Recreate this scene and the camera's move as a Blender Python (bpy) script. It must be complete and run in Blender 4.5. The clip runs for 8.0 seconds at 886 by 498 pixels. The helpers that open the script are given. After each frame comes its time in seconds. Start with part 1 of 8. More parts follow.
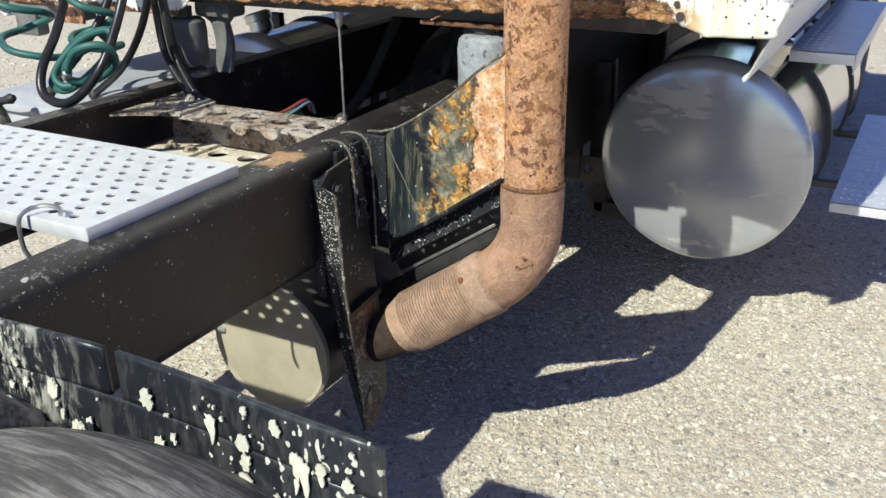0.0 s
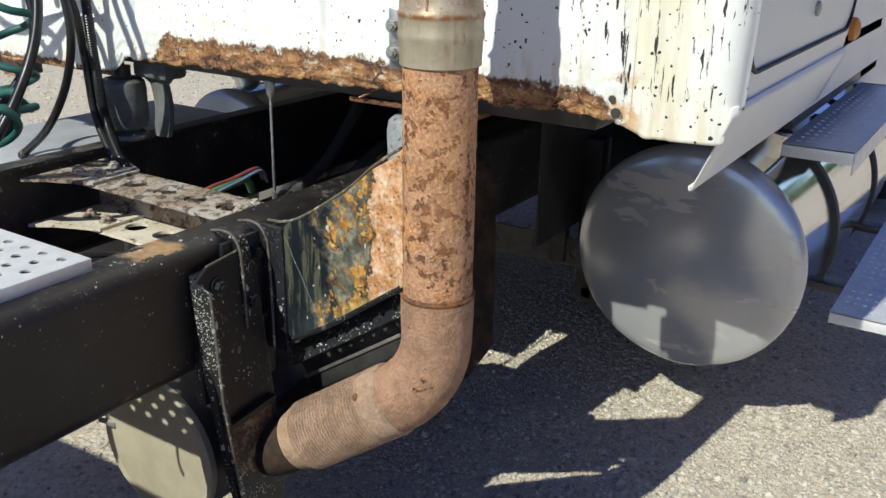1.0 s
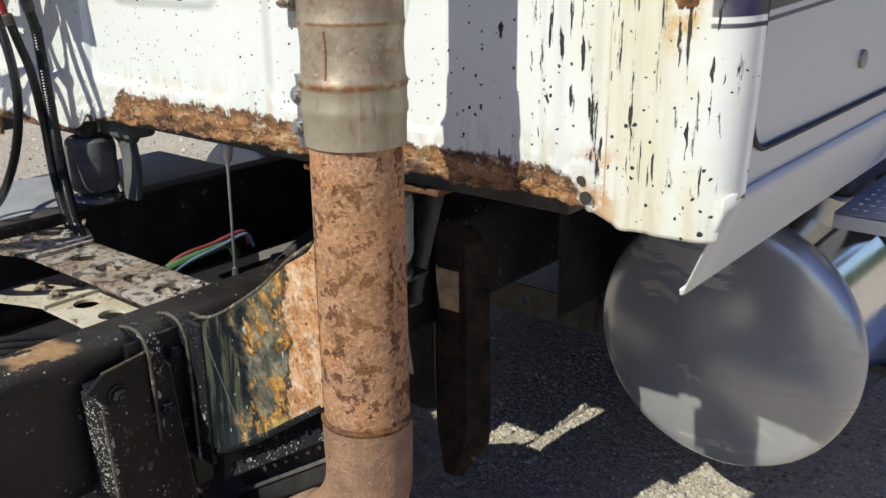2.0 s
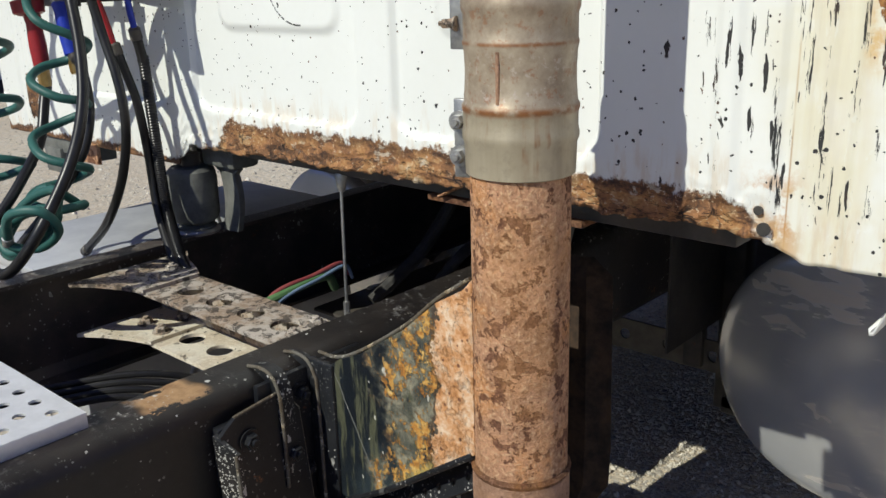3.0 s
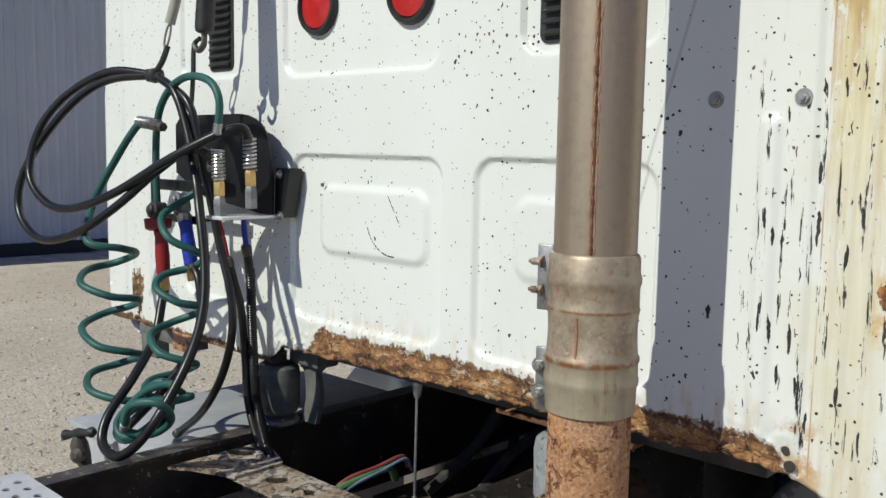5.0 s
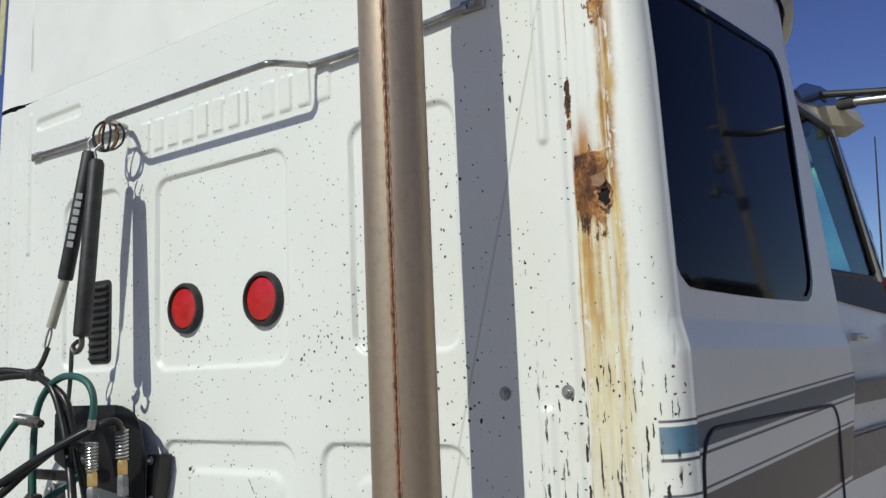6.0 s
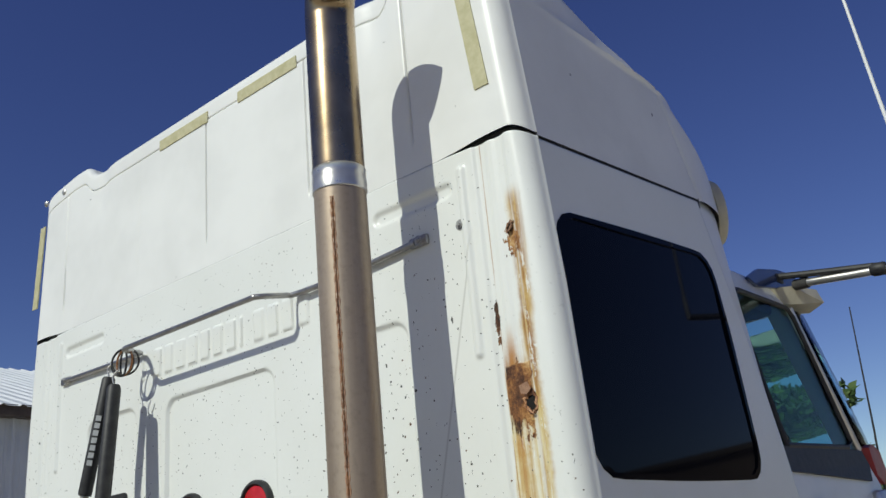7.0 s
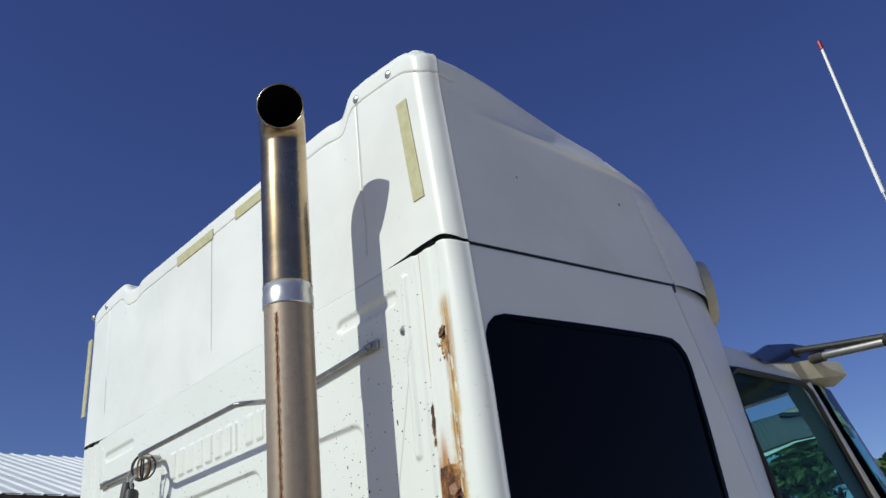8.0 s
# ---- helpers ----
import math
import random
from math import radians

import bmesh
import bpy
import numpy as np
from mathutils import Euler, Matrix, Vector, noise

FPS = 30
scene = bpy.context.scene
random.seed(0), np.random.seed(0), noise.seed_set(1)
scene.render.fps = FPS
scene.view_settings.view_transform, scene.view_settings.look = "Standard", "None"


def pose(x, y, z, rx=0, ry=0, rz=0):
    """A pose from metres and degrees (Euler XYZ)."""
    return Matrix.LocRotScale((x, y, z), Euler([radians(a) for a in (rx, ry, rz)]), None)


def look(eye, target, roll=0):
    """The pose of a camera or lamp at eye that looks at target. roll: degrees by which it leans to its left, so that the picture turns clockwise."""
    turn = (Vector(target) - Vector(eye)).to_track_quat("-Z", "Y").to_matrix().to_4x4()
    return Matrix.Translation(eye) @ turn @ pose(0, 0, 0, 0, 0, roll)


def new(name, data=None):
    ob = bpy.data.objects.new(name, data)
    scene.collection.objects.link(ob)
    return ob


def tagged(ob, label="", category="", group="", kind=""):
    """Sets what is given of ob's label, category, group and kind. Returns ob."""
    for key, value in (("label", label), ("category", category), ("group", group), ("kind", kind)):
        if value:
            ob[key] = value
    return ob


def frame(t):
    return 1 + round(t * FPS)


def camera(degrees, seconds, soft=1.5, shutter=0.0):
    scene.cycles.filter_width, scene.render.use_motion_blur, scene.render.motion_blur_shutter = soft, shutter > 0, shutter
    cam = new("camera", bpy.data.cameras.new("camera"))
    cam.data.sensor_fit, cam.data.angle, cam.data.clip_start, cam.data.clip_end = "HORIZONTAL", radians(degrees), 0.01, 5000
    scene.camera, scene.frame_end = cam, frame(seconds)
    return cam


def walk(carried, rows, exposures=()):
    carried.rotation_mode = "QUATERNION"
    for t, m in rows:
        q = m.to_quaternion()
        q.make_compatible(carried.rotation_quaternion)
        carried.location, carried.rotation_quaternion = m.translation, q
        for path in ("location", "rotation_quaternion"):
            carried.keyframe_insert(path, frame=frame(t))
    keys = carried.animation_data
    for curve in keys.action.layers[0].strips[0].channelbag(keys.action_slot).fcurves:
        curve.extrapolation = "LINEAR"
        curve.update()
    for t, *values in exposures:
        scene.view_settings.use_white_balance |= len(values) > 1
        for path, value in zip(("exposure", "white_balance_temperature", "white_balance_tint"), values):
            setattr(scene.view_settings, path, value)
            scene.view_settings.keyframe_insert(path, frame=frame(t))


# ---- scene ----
cam = camera(52.4, 8.0)
PATH = [
    (0, (1.54, -1.93, 1.485), (0.655, -0.319, 0.698), -1.0),
    (0.5, (1.567, -1.757, 1.486), (0.644, -0.146, 0.742), -0.4),
    (1, (1.677, -1.53, 1.519), (0.66, 0.043, 0.819), 0.9),
    (1.2, (1.699, -1.45, 1.527), (0.651, 0.111, 0.845), 0.8),
    (2.3, (1.692, -1.057, 1.541), (0.432, 0.358, 0.901), -0.7),
    (2.5, (1.665, -1.054, 1.528), (0.373, 0.335, 0.896), -0.7),
    (3, (1.514, -1.147, 1.525), (0.232, 0.271, 0.934), -1.6),
    (3.5, (1.364, -1.246, 1.529), (0.095, 0.202, 0.987), -1.5),
    (4, (1.332, -1.3, 1.572), (0.01, 0.138, 1.141), 0.3),
    (4.2, (1.355, -1.325, 1.589), (0.018, 0.112, 1.205), 1.0),
    (5.3, (1.731, -1.439, 1.719), (0.362, 0.015, 1.606), 0.7),
    (5.5, (1.799, -1.466, 1.748), (0.461, 0.02, 1.743), -0.1),
    (6, (1.936, -1.535, 1.819), (0.727, 0.035, 2.088), -2.4),
    (6.5, (2.111, -1.648, 1.819), (0.955, -0.078, 2.267), -3.8),
    (7, (2.299, -1.649, 1.824), (1.096, -0.19, 2.477), -5.6),
    (7.5, (2.571, -1.527, 1.827), (1.278, -0.231, 2.632), -5.9),
    (8, (2.718, -1.435, 1.814), (1.389, -0.189, 2.641), -6.4),
]
walk(cam, [(t, look(eye, target, roll)) for t, eye, target, roll in PATH],
     exposures=((0, 0.60, 6350, -2), (0.5, 0.46, 6350, -2), (1.0, 0.30, 6400, -1), (2.3, 0.02, 6520, 1), (2.5, -0.06, 6520, 1), (3.0, 0.06, 6510, 1), (4.0, -0.03, 6500, 1), (5.5, -0.18, 6450, -1), (6.0, -0.27, 6430, -1), (6.5, -0.35, 6400, -2), (7.0, -0.30, 6380, -2), (8.0, -0.12, 6300, -2)))


# ---- world, sun ----
SUN_WAY = Vector((0.1375, 1.0, -0.85)).normalized()
world = bpy.data.worlds.new("sky")
scene.world = world
world.use_nodes = True
wt = world.node_tree
wt.nodes.clear()
sky = wt.nodes.new("ShaderNodeTexSky")
sky.sky_type = "NISHITA"
sky.sun_disc = False
sky.sun_elevation = math.asin(-SUN_WAY.z)
sky.sun_rotation = math.atan2(-SUN_WAY.x, -SUN_WAY.y)
sky.air_density, sky.dust_density, sky.ozone_density, sky.altitude = 1.0, 1.0, 1.5, 2000.0
back = wt.nodes.new("ShaderNodeBackground")
back.inputs["Strength"].default_value = 0.094
wout = wt.nodes.new("ShaderNodeOutputWorld")
deep = wt.nodes.new("ShaderNodeHueSaturation")
deep.inputs["Saturation"].default_value = 1.2
deep.inputs["Hue"].default_value = 0.530
wt.links.new(sky.outputs[0], deep.inputs["Color"])
wt.links.new(deep.outputs[0], back.inputs["Color"])
wt.links.new(back.outputs[0], wout.inputs["Surface"])
sun_data = bpy.data.lights.new("sun", "SUN")
sun_data.energy, sun_data.angle, sun_data.color = 4.0, radians(0.53), (1.0, 0.95, 0.88)
sun = new("sun", sun_data)
sun.matrix_world = Matrix.Translation((0, -6, 8)) @ SUN_WAY.to_track_quat("-Z", "Y").to_matrix().to_4x4()


# ---- material tools ----
class G:
    """A small node graph: every method returns a socket."""

    def __init__(self, name):
        self.mat = bpy.data.materials.new(name)
        self.mat.use_nodes = True
        self.t = self.mat.node_tree
        self.t.nodes.clear()
        self.geo = self.t.nodes.new("ShaderNodeNewGeometry")
        self.P = self.geo.outputs["Position"]
        self.island = self.geo.outputs["Random Per Island"]
        x = self.node("ShaderNodeSeparateXYZ", {0: self.P})
        self.x, self.y, self.z = x.outputs[0], x.outputs[1], x.outputs[2]

    def put(self, sock, val):
        if isinstance(val, bpy.types.NodeSocket):
            self.t.links.new(val, sock)
        elif isinstance(val, tuple) and sock.type == "RGBA" and len(val) == 3:
            sock.default_value = (*val, 1)
        else:
            sock.default_value = val

    def node(self, kind, ins):
        nd = self.t.nodes.new(kind)
        for k, v in ins.items():
            self.put(nd.inputs[k], v)
        return nd

    def m(self, op, a, b=0.0, c=0.0, clamp=False):
        nd = self.t.nodes.new("ShaderNodeMath")
        nd.operation, nd.use_clamp = op, clamp
        for k, v in enumerate((a, b, c)):
            self.put(nd.inputs[k], v)
        return nd.outputs[0]

    def add(self, a, b):
        return self.m("ADD", a, b)

    def sub(self, a, b):
        return self.m("SUBTRACT", a, b)

    def mul(self, a, b):
        return self.m("MULTIPLY", a, b)

    def mx(self, a, b):
        return self.m("MAXIMUM", a, b)

    def mn(self, a, b):
        return self.m("MINIMUM", a, b)

    def step(self, v, lo, hi, a=0.0, b=1.0):
        """v from lo..hi to a..b, smooth."""
        nd = self.t.nodes.new("ShaderNodeMapRange")
        nd.interpolation_type = "SMOOTHSTEP"
        for k, q in enumerate((v, lo, hi, a, b)):
            self.put(nd.inputs[k], q)
        return nd.outputs[0]

    def band(self, v, lo, hi, soft):
        return self.mul(self.step(v, lo - soft, lo + soft), self.step(v, hi - soft, hi + soft, 1.0, 0.0))

    def scaled(self, sx, sy, sz, vec=None):
        nd = self.t.nodes.new("ShaderNodeVectorMath")
        nd.operation = "MULTIPLY"
        self.put(nd.inputs[0], vec or self.P)
        nd.inputs[1].default_value = (sx, sy, sz)
        return nd.outputs[0]

    def warped(self, vec, scale, amount):
        n = self.t.nodes.new("ShaderNodeTexNoise")
        n.inputs["Scale"].default_value = scale
        self.put(n.inputs["Vector"], vec)
        a = self.t.nodes.new("ShaderNodeVectorMath")
        a.operation = "MULTIPLY_ADD"
        self.put(a.inputs[0], n.outputs["Color"])
        a.inputs[1].default_value = (amount,) * 3
        self.put(a.inputs[2], vec)
        return a.outputs[0]

    def noise(self, scale, detail=4.0, rough=0.6, vec=None):
        n = self.t.nodes.new("ShaderNodeTexNoise")
        n.inputs["Scale"].default_value, n.inputs["Detail"].default_value, n.inputs["Roughness"].default_value = scale, detail, rough
        self.put(n.inputs["Vector"], vec or self.P)
        return n.outputs["Fac"]

    def flat(self, sx, sz, wob=0.0, freq=60.0):
        """x and z as a flat, wobbled pattern space."""
        v = self.warped(self.P, freq, wob) if wob else self.P
        s = self.node("ShaderNodeSeparateXYZ", {0: v})
        return self.node("ShaderNodeCombineXYZ", {0: self.mul(s.outputs[0], sx), 1: self.mul(s.outputs[2], sz)}).outputs[0]

    def cells(self, scale, vec=None, feature="F1", dims="3D"):
        """Distance and random number of each cell."""
        n = self.t.nodes.new("ShaderNodeTexVoronoi")
        n.voronoi_dimensions = dims
        n.feature = feature
        n.inputs["Scale"].default_value = scale
        self.put(n.inputs["Vector"], vec or self.P)
        if feature == "DISTANCE_TO_EDGE":
            return n.outputs["Distance"], None
        s = self.node("ShaderNodeSeparateColor", {0: n.outputs["Color"]})
        return n.outputs["Distance"], s.outputs[0]

    def spots(self, scale, share, size, vec=None):
        """Spots in a share of the cells, with mixed sizes."""
        d, r = self.cells(scale, vec)
        lim = self.mul(self.step(r, 1.0 - share, 1.0), size)
        return self.step(self.sub(lim, d), 0.0, 0.03)

    def mix(self, f, a, b):
        nd = self.t.nodes.new("ShaderNodeMix")
        nd.data_type = "RGBA"
        self.put(nd.inputs[0], f)
        self.put(nd.inputs[6], a)
        self.put(nd.inputs[7], b)
        return nd.outputs[2]

    def ramp(self, f, *stops):
        nd = self.t.nodes.new("ShaderNodeValToRGB")
        self.put(nd.inputs[0], f)
        e = nd.color_ramp.elements
        while len(e) < len(stops):
            e.new(0.5)
        for k, (p, c) in enumerate(stops):
            e[k].position, e[k].color = p, (*c, 1)
        return nd.outputs[0]

    def out(self, color, rough=0.6, metal=0.0, height=None, strength=0.5, dist=0.002, spec=0.5, coat=0.0, trans=0.0, ior=1.45):
        p = self.t.nodes.new("ShaderNodeBsdfPrincipled")
        self.put(p.inputs["Base Color"], color)
        self.put(p.inputs["Roughness"], rough)
        self.put(p.inputs["Metallic"], metal)
        self.put(p.inputs["Specular IOR Level"], spec)
        p.inputs["Coat Weight"].default_value = coat
        p.inputs["Coat Roughness"].default_value = 0.08
        p.inputs["Transmission Weight"].default_value = trans
        p.inputs["IOR"].default_value = ior
        if height is not None:
            b = self.t.nodes.new("ShaderNodeBump")
            b.inputs["Strength"].default_value, b.inputs["Distance"].default_value = strength, dist
            self.put(b.inputs["Height"], height)
            self.t.links.new(b.outputs[0], p.inputs["Normal"])
        o = self.t.nodes.new("ShaderNodeOutputMaterial")
        self.t.links.new(p.outputs[0], o.inputs[0])
        return self.mat


RUST_STOPS = ((0.25, (0.05, 0.022, 0.013)), (0.45, (0.16, 0.065, 0.028)), (0.6, (0.30, 0.125, 0.05)), (0.8, (0.42, 0.22, 0.12)))


def make_cab_paint():
    g = G("white_cab_paint")
    fade = g.noise(1.3, 3.0)
    base = g.mix(g.step(fade, 0.3, 0.7), (0.79, 0.80, 0.77), (0.74, 0.75, 0.71))
    base = g.mix(g.mul(g.noise(60.0, 3.0), 0.08), base, (0.45, 0.42, 0.36))
    onback = g.step(g.y, 0.10, 0.03)
    # graphic bands along the side
    zz = g.sub(g.z, g.mul(g.y, 0.045))
    side = g.step(g.x, 1.224, 1.228)
    lines = g.mx(g.mx(g.band(zz, 1.710, 1.715, 0.001), g.band(zz, 1.641, 1.647, 0.001)), g.mx(g.band(zz, 1.579, 1.584, 0.001), g.band(zz, 1.431, 1.437, 0.001)))
    upper = g.band(zz, 1.655, 1.703, 0.001)
    lower = g.band(zz, 1.445, 1.571, 0.001)
    base = g.mix(g.mul(side, lines), base, (0.04, 0.05, 0.09))
    base = g.mix(g.mul(side, upper), base, g.ramp(g.step(g.y, 0.0, 0.12), (0.0, (0.06, 0.16, 0.27)), (1.0, (0.05, 0.085, 0.13))))
    base = g.mix(g.mul(side, lower), base, g.ramp(g.step(g.y, 0.02, 0.05), (0.0, (0.015, 0.016, 0.08)), (1.0, (0.075, 0.068, 0.075))))
    # chips
    dens = g.mul(g.mul(g.step(g.noise(3.0, 3.0), 0.38, 0.75), g.step(g.x, 0.0, 0.75, 0.55, 1.0)), g.step(g.z, 2.65, 1.9, 0.30, 1.0))
    dens = g.mul(dens, g.sub(1.0, g.mul(g.band(g.x, 0.84, 0.965, 0.02), 0.55)))
    d, r = g.cells(1.0, g.flat(32.0, 25.0, 0.015, 95.0), dims="2D")
    chip = g.step(g.sub(g.mul(g.sub(r, g.sub(0.80, g.mul(dens, 0.42))), 0.30), d), 0.0, 0.02)
    d2, r2 = g.cells(1.0, g.flat(85.0, 85.0, 0.006, 150.0), dims="2D")
    fine = g.step(g.sub(g.mul(g.sub(r2, g.sub(0.88, g.mul(dens, 0.18))), 1.4), d2), 0.0, 0.03)
    d3, r3 = g.cells(1.0, g.flat(62.0, 7.5, 0.010, 60.0), dims="2D")
    zone = g.mul(g.band(g.x, 0.95, 1.26, 0.02), g.add(g.band(g.z, 1.22, 1.80, 0.05), g.mul(g.band(g.z, 1.80, 2.2, 0.08), 0.3)))
    zone = g.mul(zone, g.step(g.noise(9.0, 3.0), 0.30, 0.50))
    streak = g.step(g.sub(g.mul(g.mul(g.sub(r3, 0.42), 0.38), zone), d3), 0.0, 0.015)
    d4, r4 = g.cells(1.0, g.flat(22.0, 6.0, 0.012, 90.0), dims="2D")
    lone = g.step(g.sub(g.mul(g.mul(g.sub(r4, 0.80), 0.5), g.band(g.x, 0.86, 1.0, 0.02)), d4), 0.0, 0.02)
    jag = g.noise(1.0, 6.0, 0.72, g.node("ShaderNodeVectorMath", {0: g.scaled(72.0, 0.0, 6.0)}).outputs[0])
    streak = g.mx(streak, g.mul(g.step(jag, 0.588, 0.596), g.step(zone, 0.28, 0.5)))
    streak = g.mx(streak, lone)
    ring = g.m("ABSOLUTE", g.sub(g.m("SQRT", g.add(g.m("POWER", g.m("ABSOLUTE", g.sub(g.x, 0.115)), 2.0), g.m("POWER", g.m("ABSOLUTE", g.sub(g.z, 1.523)), 2.0))), 0.092))
    scratch = g.mul(g.step(ring, 0.0022, 0.0010), g.mul(g.step(g.x, 0.122, 0.118), g.step(g.z, 1.50, 1.49)))
    slant = g.m("ABSOLUTE", g.add(g.sub(g.x, 0.096), g.mul(g.sub(g.z, 1.573), 0.62)))
    scratch = g.mx(scratch, g.mul(g.step(slant, 0.0022, 0.001), g.band(g.z, 1.51, 1.57, 0.004)))
    scratch = g.mul(scratch, g.step(g.noise(90.0, 3.0), 0.42, 0.5))
    streak = g.mx(streak, scratch)
    chips = g.mul(g.mx(g.mx(chip, fine), streak), onback)
    chips = g.mul(chips, g.step(g.z, 2.78, 2.74))
    chips = g.mul(chips, g.sub(1.0, g.mul(g.mul(g.step(g.x, 1.07, 1.09), g.step(g.z, 1.95, 2.2)), 0.9)))
    bare = g.mix(g.mul(g.step(g.noise(9.0, 2.0), 0.52, 0.6), g.sub(1.0, g.mul(streak, 0.8))), (0.032, 0.031, 0.031), (0.14, 0.075, 0.045))
    # a thin slanting darker line beside the stack
    thin_line = g.m("ABSOLUTE", g.sub(g.sub(g.x, 0.748), g.mul(g.sub(g.z, 1.57), 0.285)))
    base = g.mix(g.mul(g.mul(g.step(thin_line, 0.0045, 0.0015), g.band(g.z, 1.40, 2.55, 0.05)), g.mul(onback, 0.30)), base, (0.22, 0.20, 0.17))
    # yellow run-off down the corner post
    runs = g.noise(1.0, 4.0, 0.6, g.scaled(42.0, 42.0, 1.3))
    patch = g.noise(9.0, 5.0, 0.65)
    ragged_x = g.add(g.x, g.mul(g.sub(g.noise(1.0, 5.0, 0.7, g.scaled(50.0, 50.0, 5.0)), 0.5), 0.05))
    wide = g.mul(g.step(ragged_x, 1.079, 1.0875), g.step(g.add(g.x, g.mul(g.sub(patch, 0.5), 0.05)), 1.192, 1.170))
    narrow = g.band(g.add(g.x, g.mul(g.sub(patch, 0.5), 0.04)), 1.146, 1.184, 0.012)
    fall = g.mul(g.step(g.z, 1.30, 2.08, 0.22, 1.0), g.step(g.z, 2.28, 2.20))
    post = g.add(g.mul(wide, fall), g.mul(narrow, g.band(g.z, 2.24, 2.64, 0.03)))
    kept = g.mx(g.spots(46.0, 0.22, 0.30, g.warped(g.P, 60.0, 0.03)), g.step(g.noise(1.0, 6.0, 0.75, g.scaled(60.0, 60.0, 9.0, g.warped(g.P, 20.0, 0.02))), 0.58, 0.62))
    stain = g.mul(g.mul(post, g.step(g.add(runs, g.mul(g.sub(patch, 0.5), 0.5)), 0.28, 0.50, 0.25, 1.0)), g.sub(1.0, g.mul(kept, 0.8)))
    tint = g.add(g.noise(14.0, 5.0, 0.7, g.scaled(4.0, 4.0, 0.35)), g.step(g.z, 2.05, 2.2, 0.0, -0.12))
    base = g.mix(g.mul(stain, onback), base, g.ramp(tint, (0.3, (0.32, 0.16, 0.045)), (0.43, (0.52, 0.35, 0.12)), (0.56, (0.64, 0.53, 0.25)), (0.70, (0.73, 0.66, 0.42))))
    under = g.mul(g.band(g.add(g.x, g.mul(g.sub(patch, 0.5), 0.03)), 1.090, 1.140, 0.012), g.step(g.z, 1.80, 2.10))
    under = g.mul(g.mul(under, g.step(g.z, 2.34, 2.24)), g.step(g.add(runs, g.mul(patch, 0.5)), 0.60, 0.85))
    base = g.mix(g.mul(g.mul(under, onback), 0.9), base, (0.40, 0.17, 0.03))
    bloom = g.mul(g.band(g.add(g.x, g.mul(g.sub(patch, 0.5), 0.05)), 1.165, 1.212, 0.012), g.band(g.add(g.z, g.mul(g.sub(runs, 0.5), 0.06)), 1.405, 1.505, 0.02))
    base = g.mix(g.mul(g.mul(bloom, onback), g.step(g.noise(26.0, 5.0, 0.7), 0.40, 0.62)), base, (0.60, 0.33, 0.08))
    seamline = g.mul(g.band(g.x, 1.0815, 1.0835, 0.0012), g.step(g.noise(1.0, 3.0, 0.6, g.scaled(9.0, 9.0, 7.0)), 0.36, 0.55))
    base = g.mix(g.mul(g.mul(seamline, onback), 0.85), base, (0.36, 0.17, 0.05))
    rosy = g.mul(g.step(g.noise(17.0, 5.0, 0.65), 0.48, 0.60), g.mul(g.band(g.x, 1.03, 1.10, 0.02), g.step(g.z, 1.29, 1.22)))
    base = g.mix(g.mul(g.mul(rosy, onback), 0.85), base, (0.50, 0.24, 0.06))
    cream = g.mul(g.mul(g.band(g.x, 1.04, 1.24, 0.05), g.step(g.z, 2.2, 1.4)), g.step(g.noise(6.0), 0.35, 0.65))
    base = g.mix(g.mul(g.mul(cream, 0.55), onback), base, (0.66, 0.60, 0.40))
    # rust: the lower edge, the holes in the post
    n1 = g.noise(16.0, 5.0, 0.65)
    n2 = g.noise(5.0, 3.0)
    fringe = g.noise(1.0, 4.0, 0.7, g.scaled(60.0, 60.0, 22.0))
    lip = g.add(g.mul(g.sub(n1, 0.5), 0.075), g.add(g.mul(g.sub(n2, 0.5), 0.06), g.mul(g.sub(fringe, 0.5), 0.03)))
    lip = g.add(lip, g.mul(g.band(g.x, -0.17, 1.03, 0.04), 0.056))
    lip = g.sub(lip, g.mul(g.step(g.x, -0.22, -0.36), 0.048))
    edge = g.step(g.sub(g.sub(g.z, 1.165), lip), 0.008, 0.0)
    edge = g.mul(edge, g.step(g.add(g.x, g.mul(g.sub(n1, 0.5), 0.12)), 1.07, 1.04))
    halo = g.mul(g.step(g.sub(g.sub(g.z, 1.18), g.mul(lip, 1.2)), 0.06, 0.0), g.step(g.noise(1.0, 4.0, 0.6, g.scaled(45.0, 45.0, 9.0)), 0.44, 0.62))
    base = g.mix(g.mul(g.mul(halo, 0.32), onback), base, (0.55, 0.37, 0.17))

    def blot(cx, cz, rx, rz, soft):
        a = g.m("POWER", g.m("ABSOLUTE", g.mul(g.sub(g.x, cx), 1.0 / rx)), 2.0)
        b = g.m("POWER", g.m("ABSOLUTE", g.mul(g.sub(g.z, cz), 1.0 / rz)), 2.0)
        n = g.add(g.noise(38.0, 5.0, 0.7), g.mul(g.noise(1.0, 4.0, 0.7, g.scaled(70.0, 70.0, 14.0)), 0.7))
        q = g.add(g.add(a, b), g.mul(g.sub(n, 0.80), soft))
        return g.step(q, 0.95, 0.80)

    scab = g.mul(g.mul(g.step(ragged_x, 1.084, 1.088), g.step(g.add(g.x, g.mul(g.sub(patch, 0.5), 0.20)), 1.165, 1.150)), g.mul(g.step(g.add(g.z, g.mul(g.sub(patch, 0.5), 0.03)), 2.234, 2.228), g.step(g.add(g.z, g.add(g.mul(g.sub(g.noise(30.0, 6.0, 0.75), 0.5), 0.16), g.mul(g.sub(runs, 0.5), 0.34))), 2.070, 2.100)))
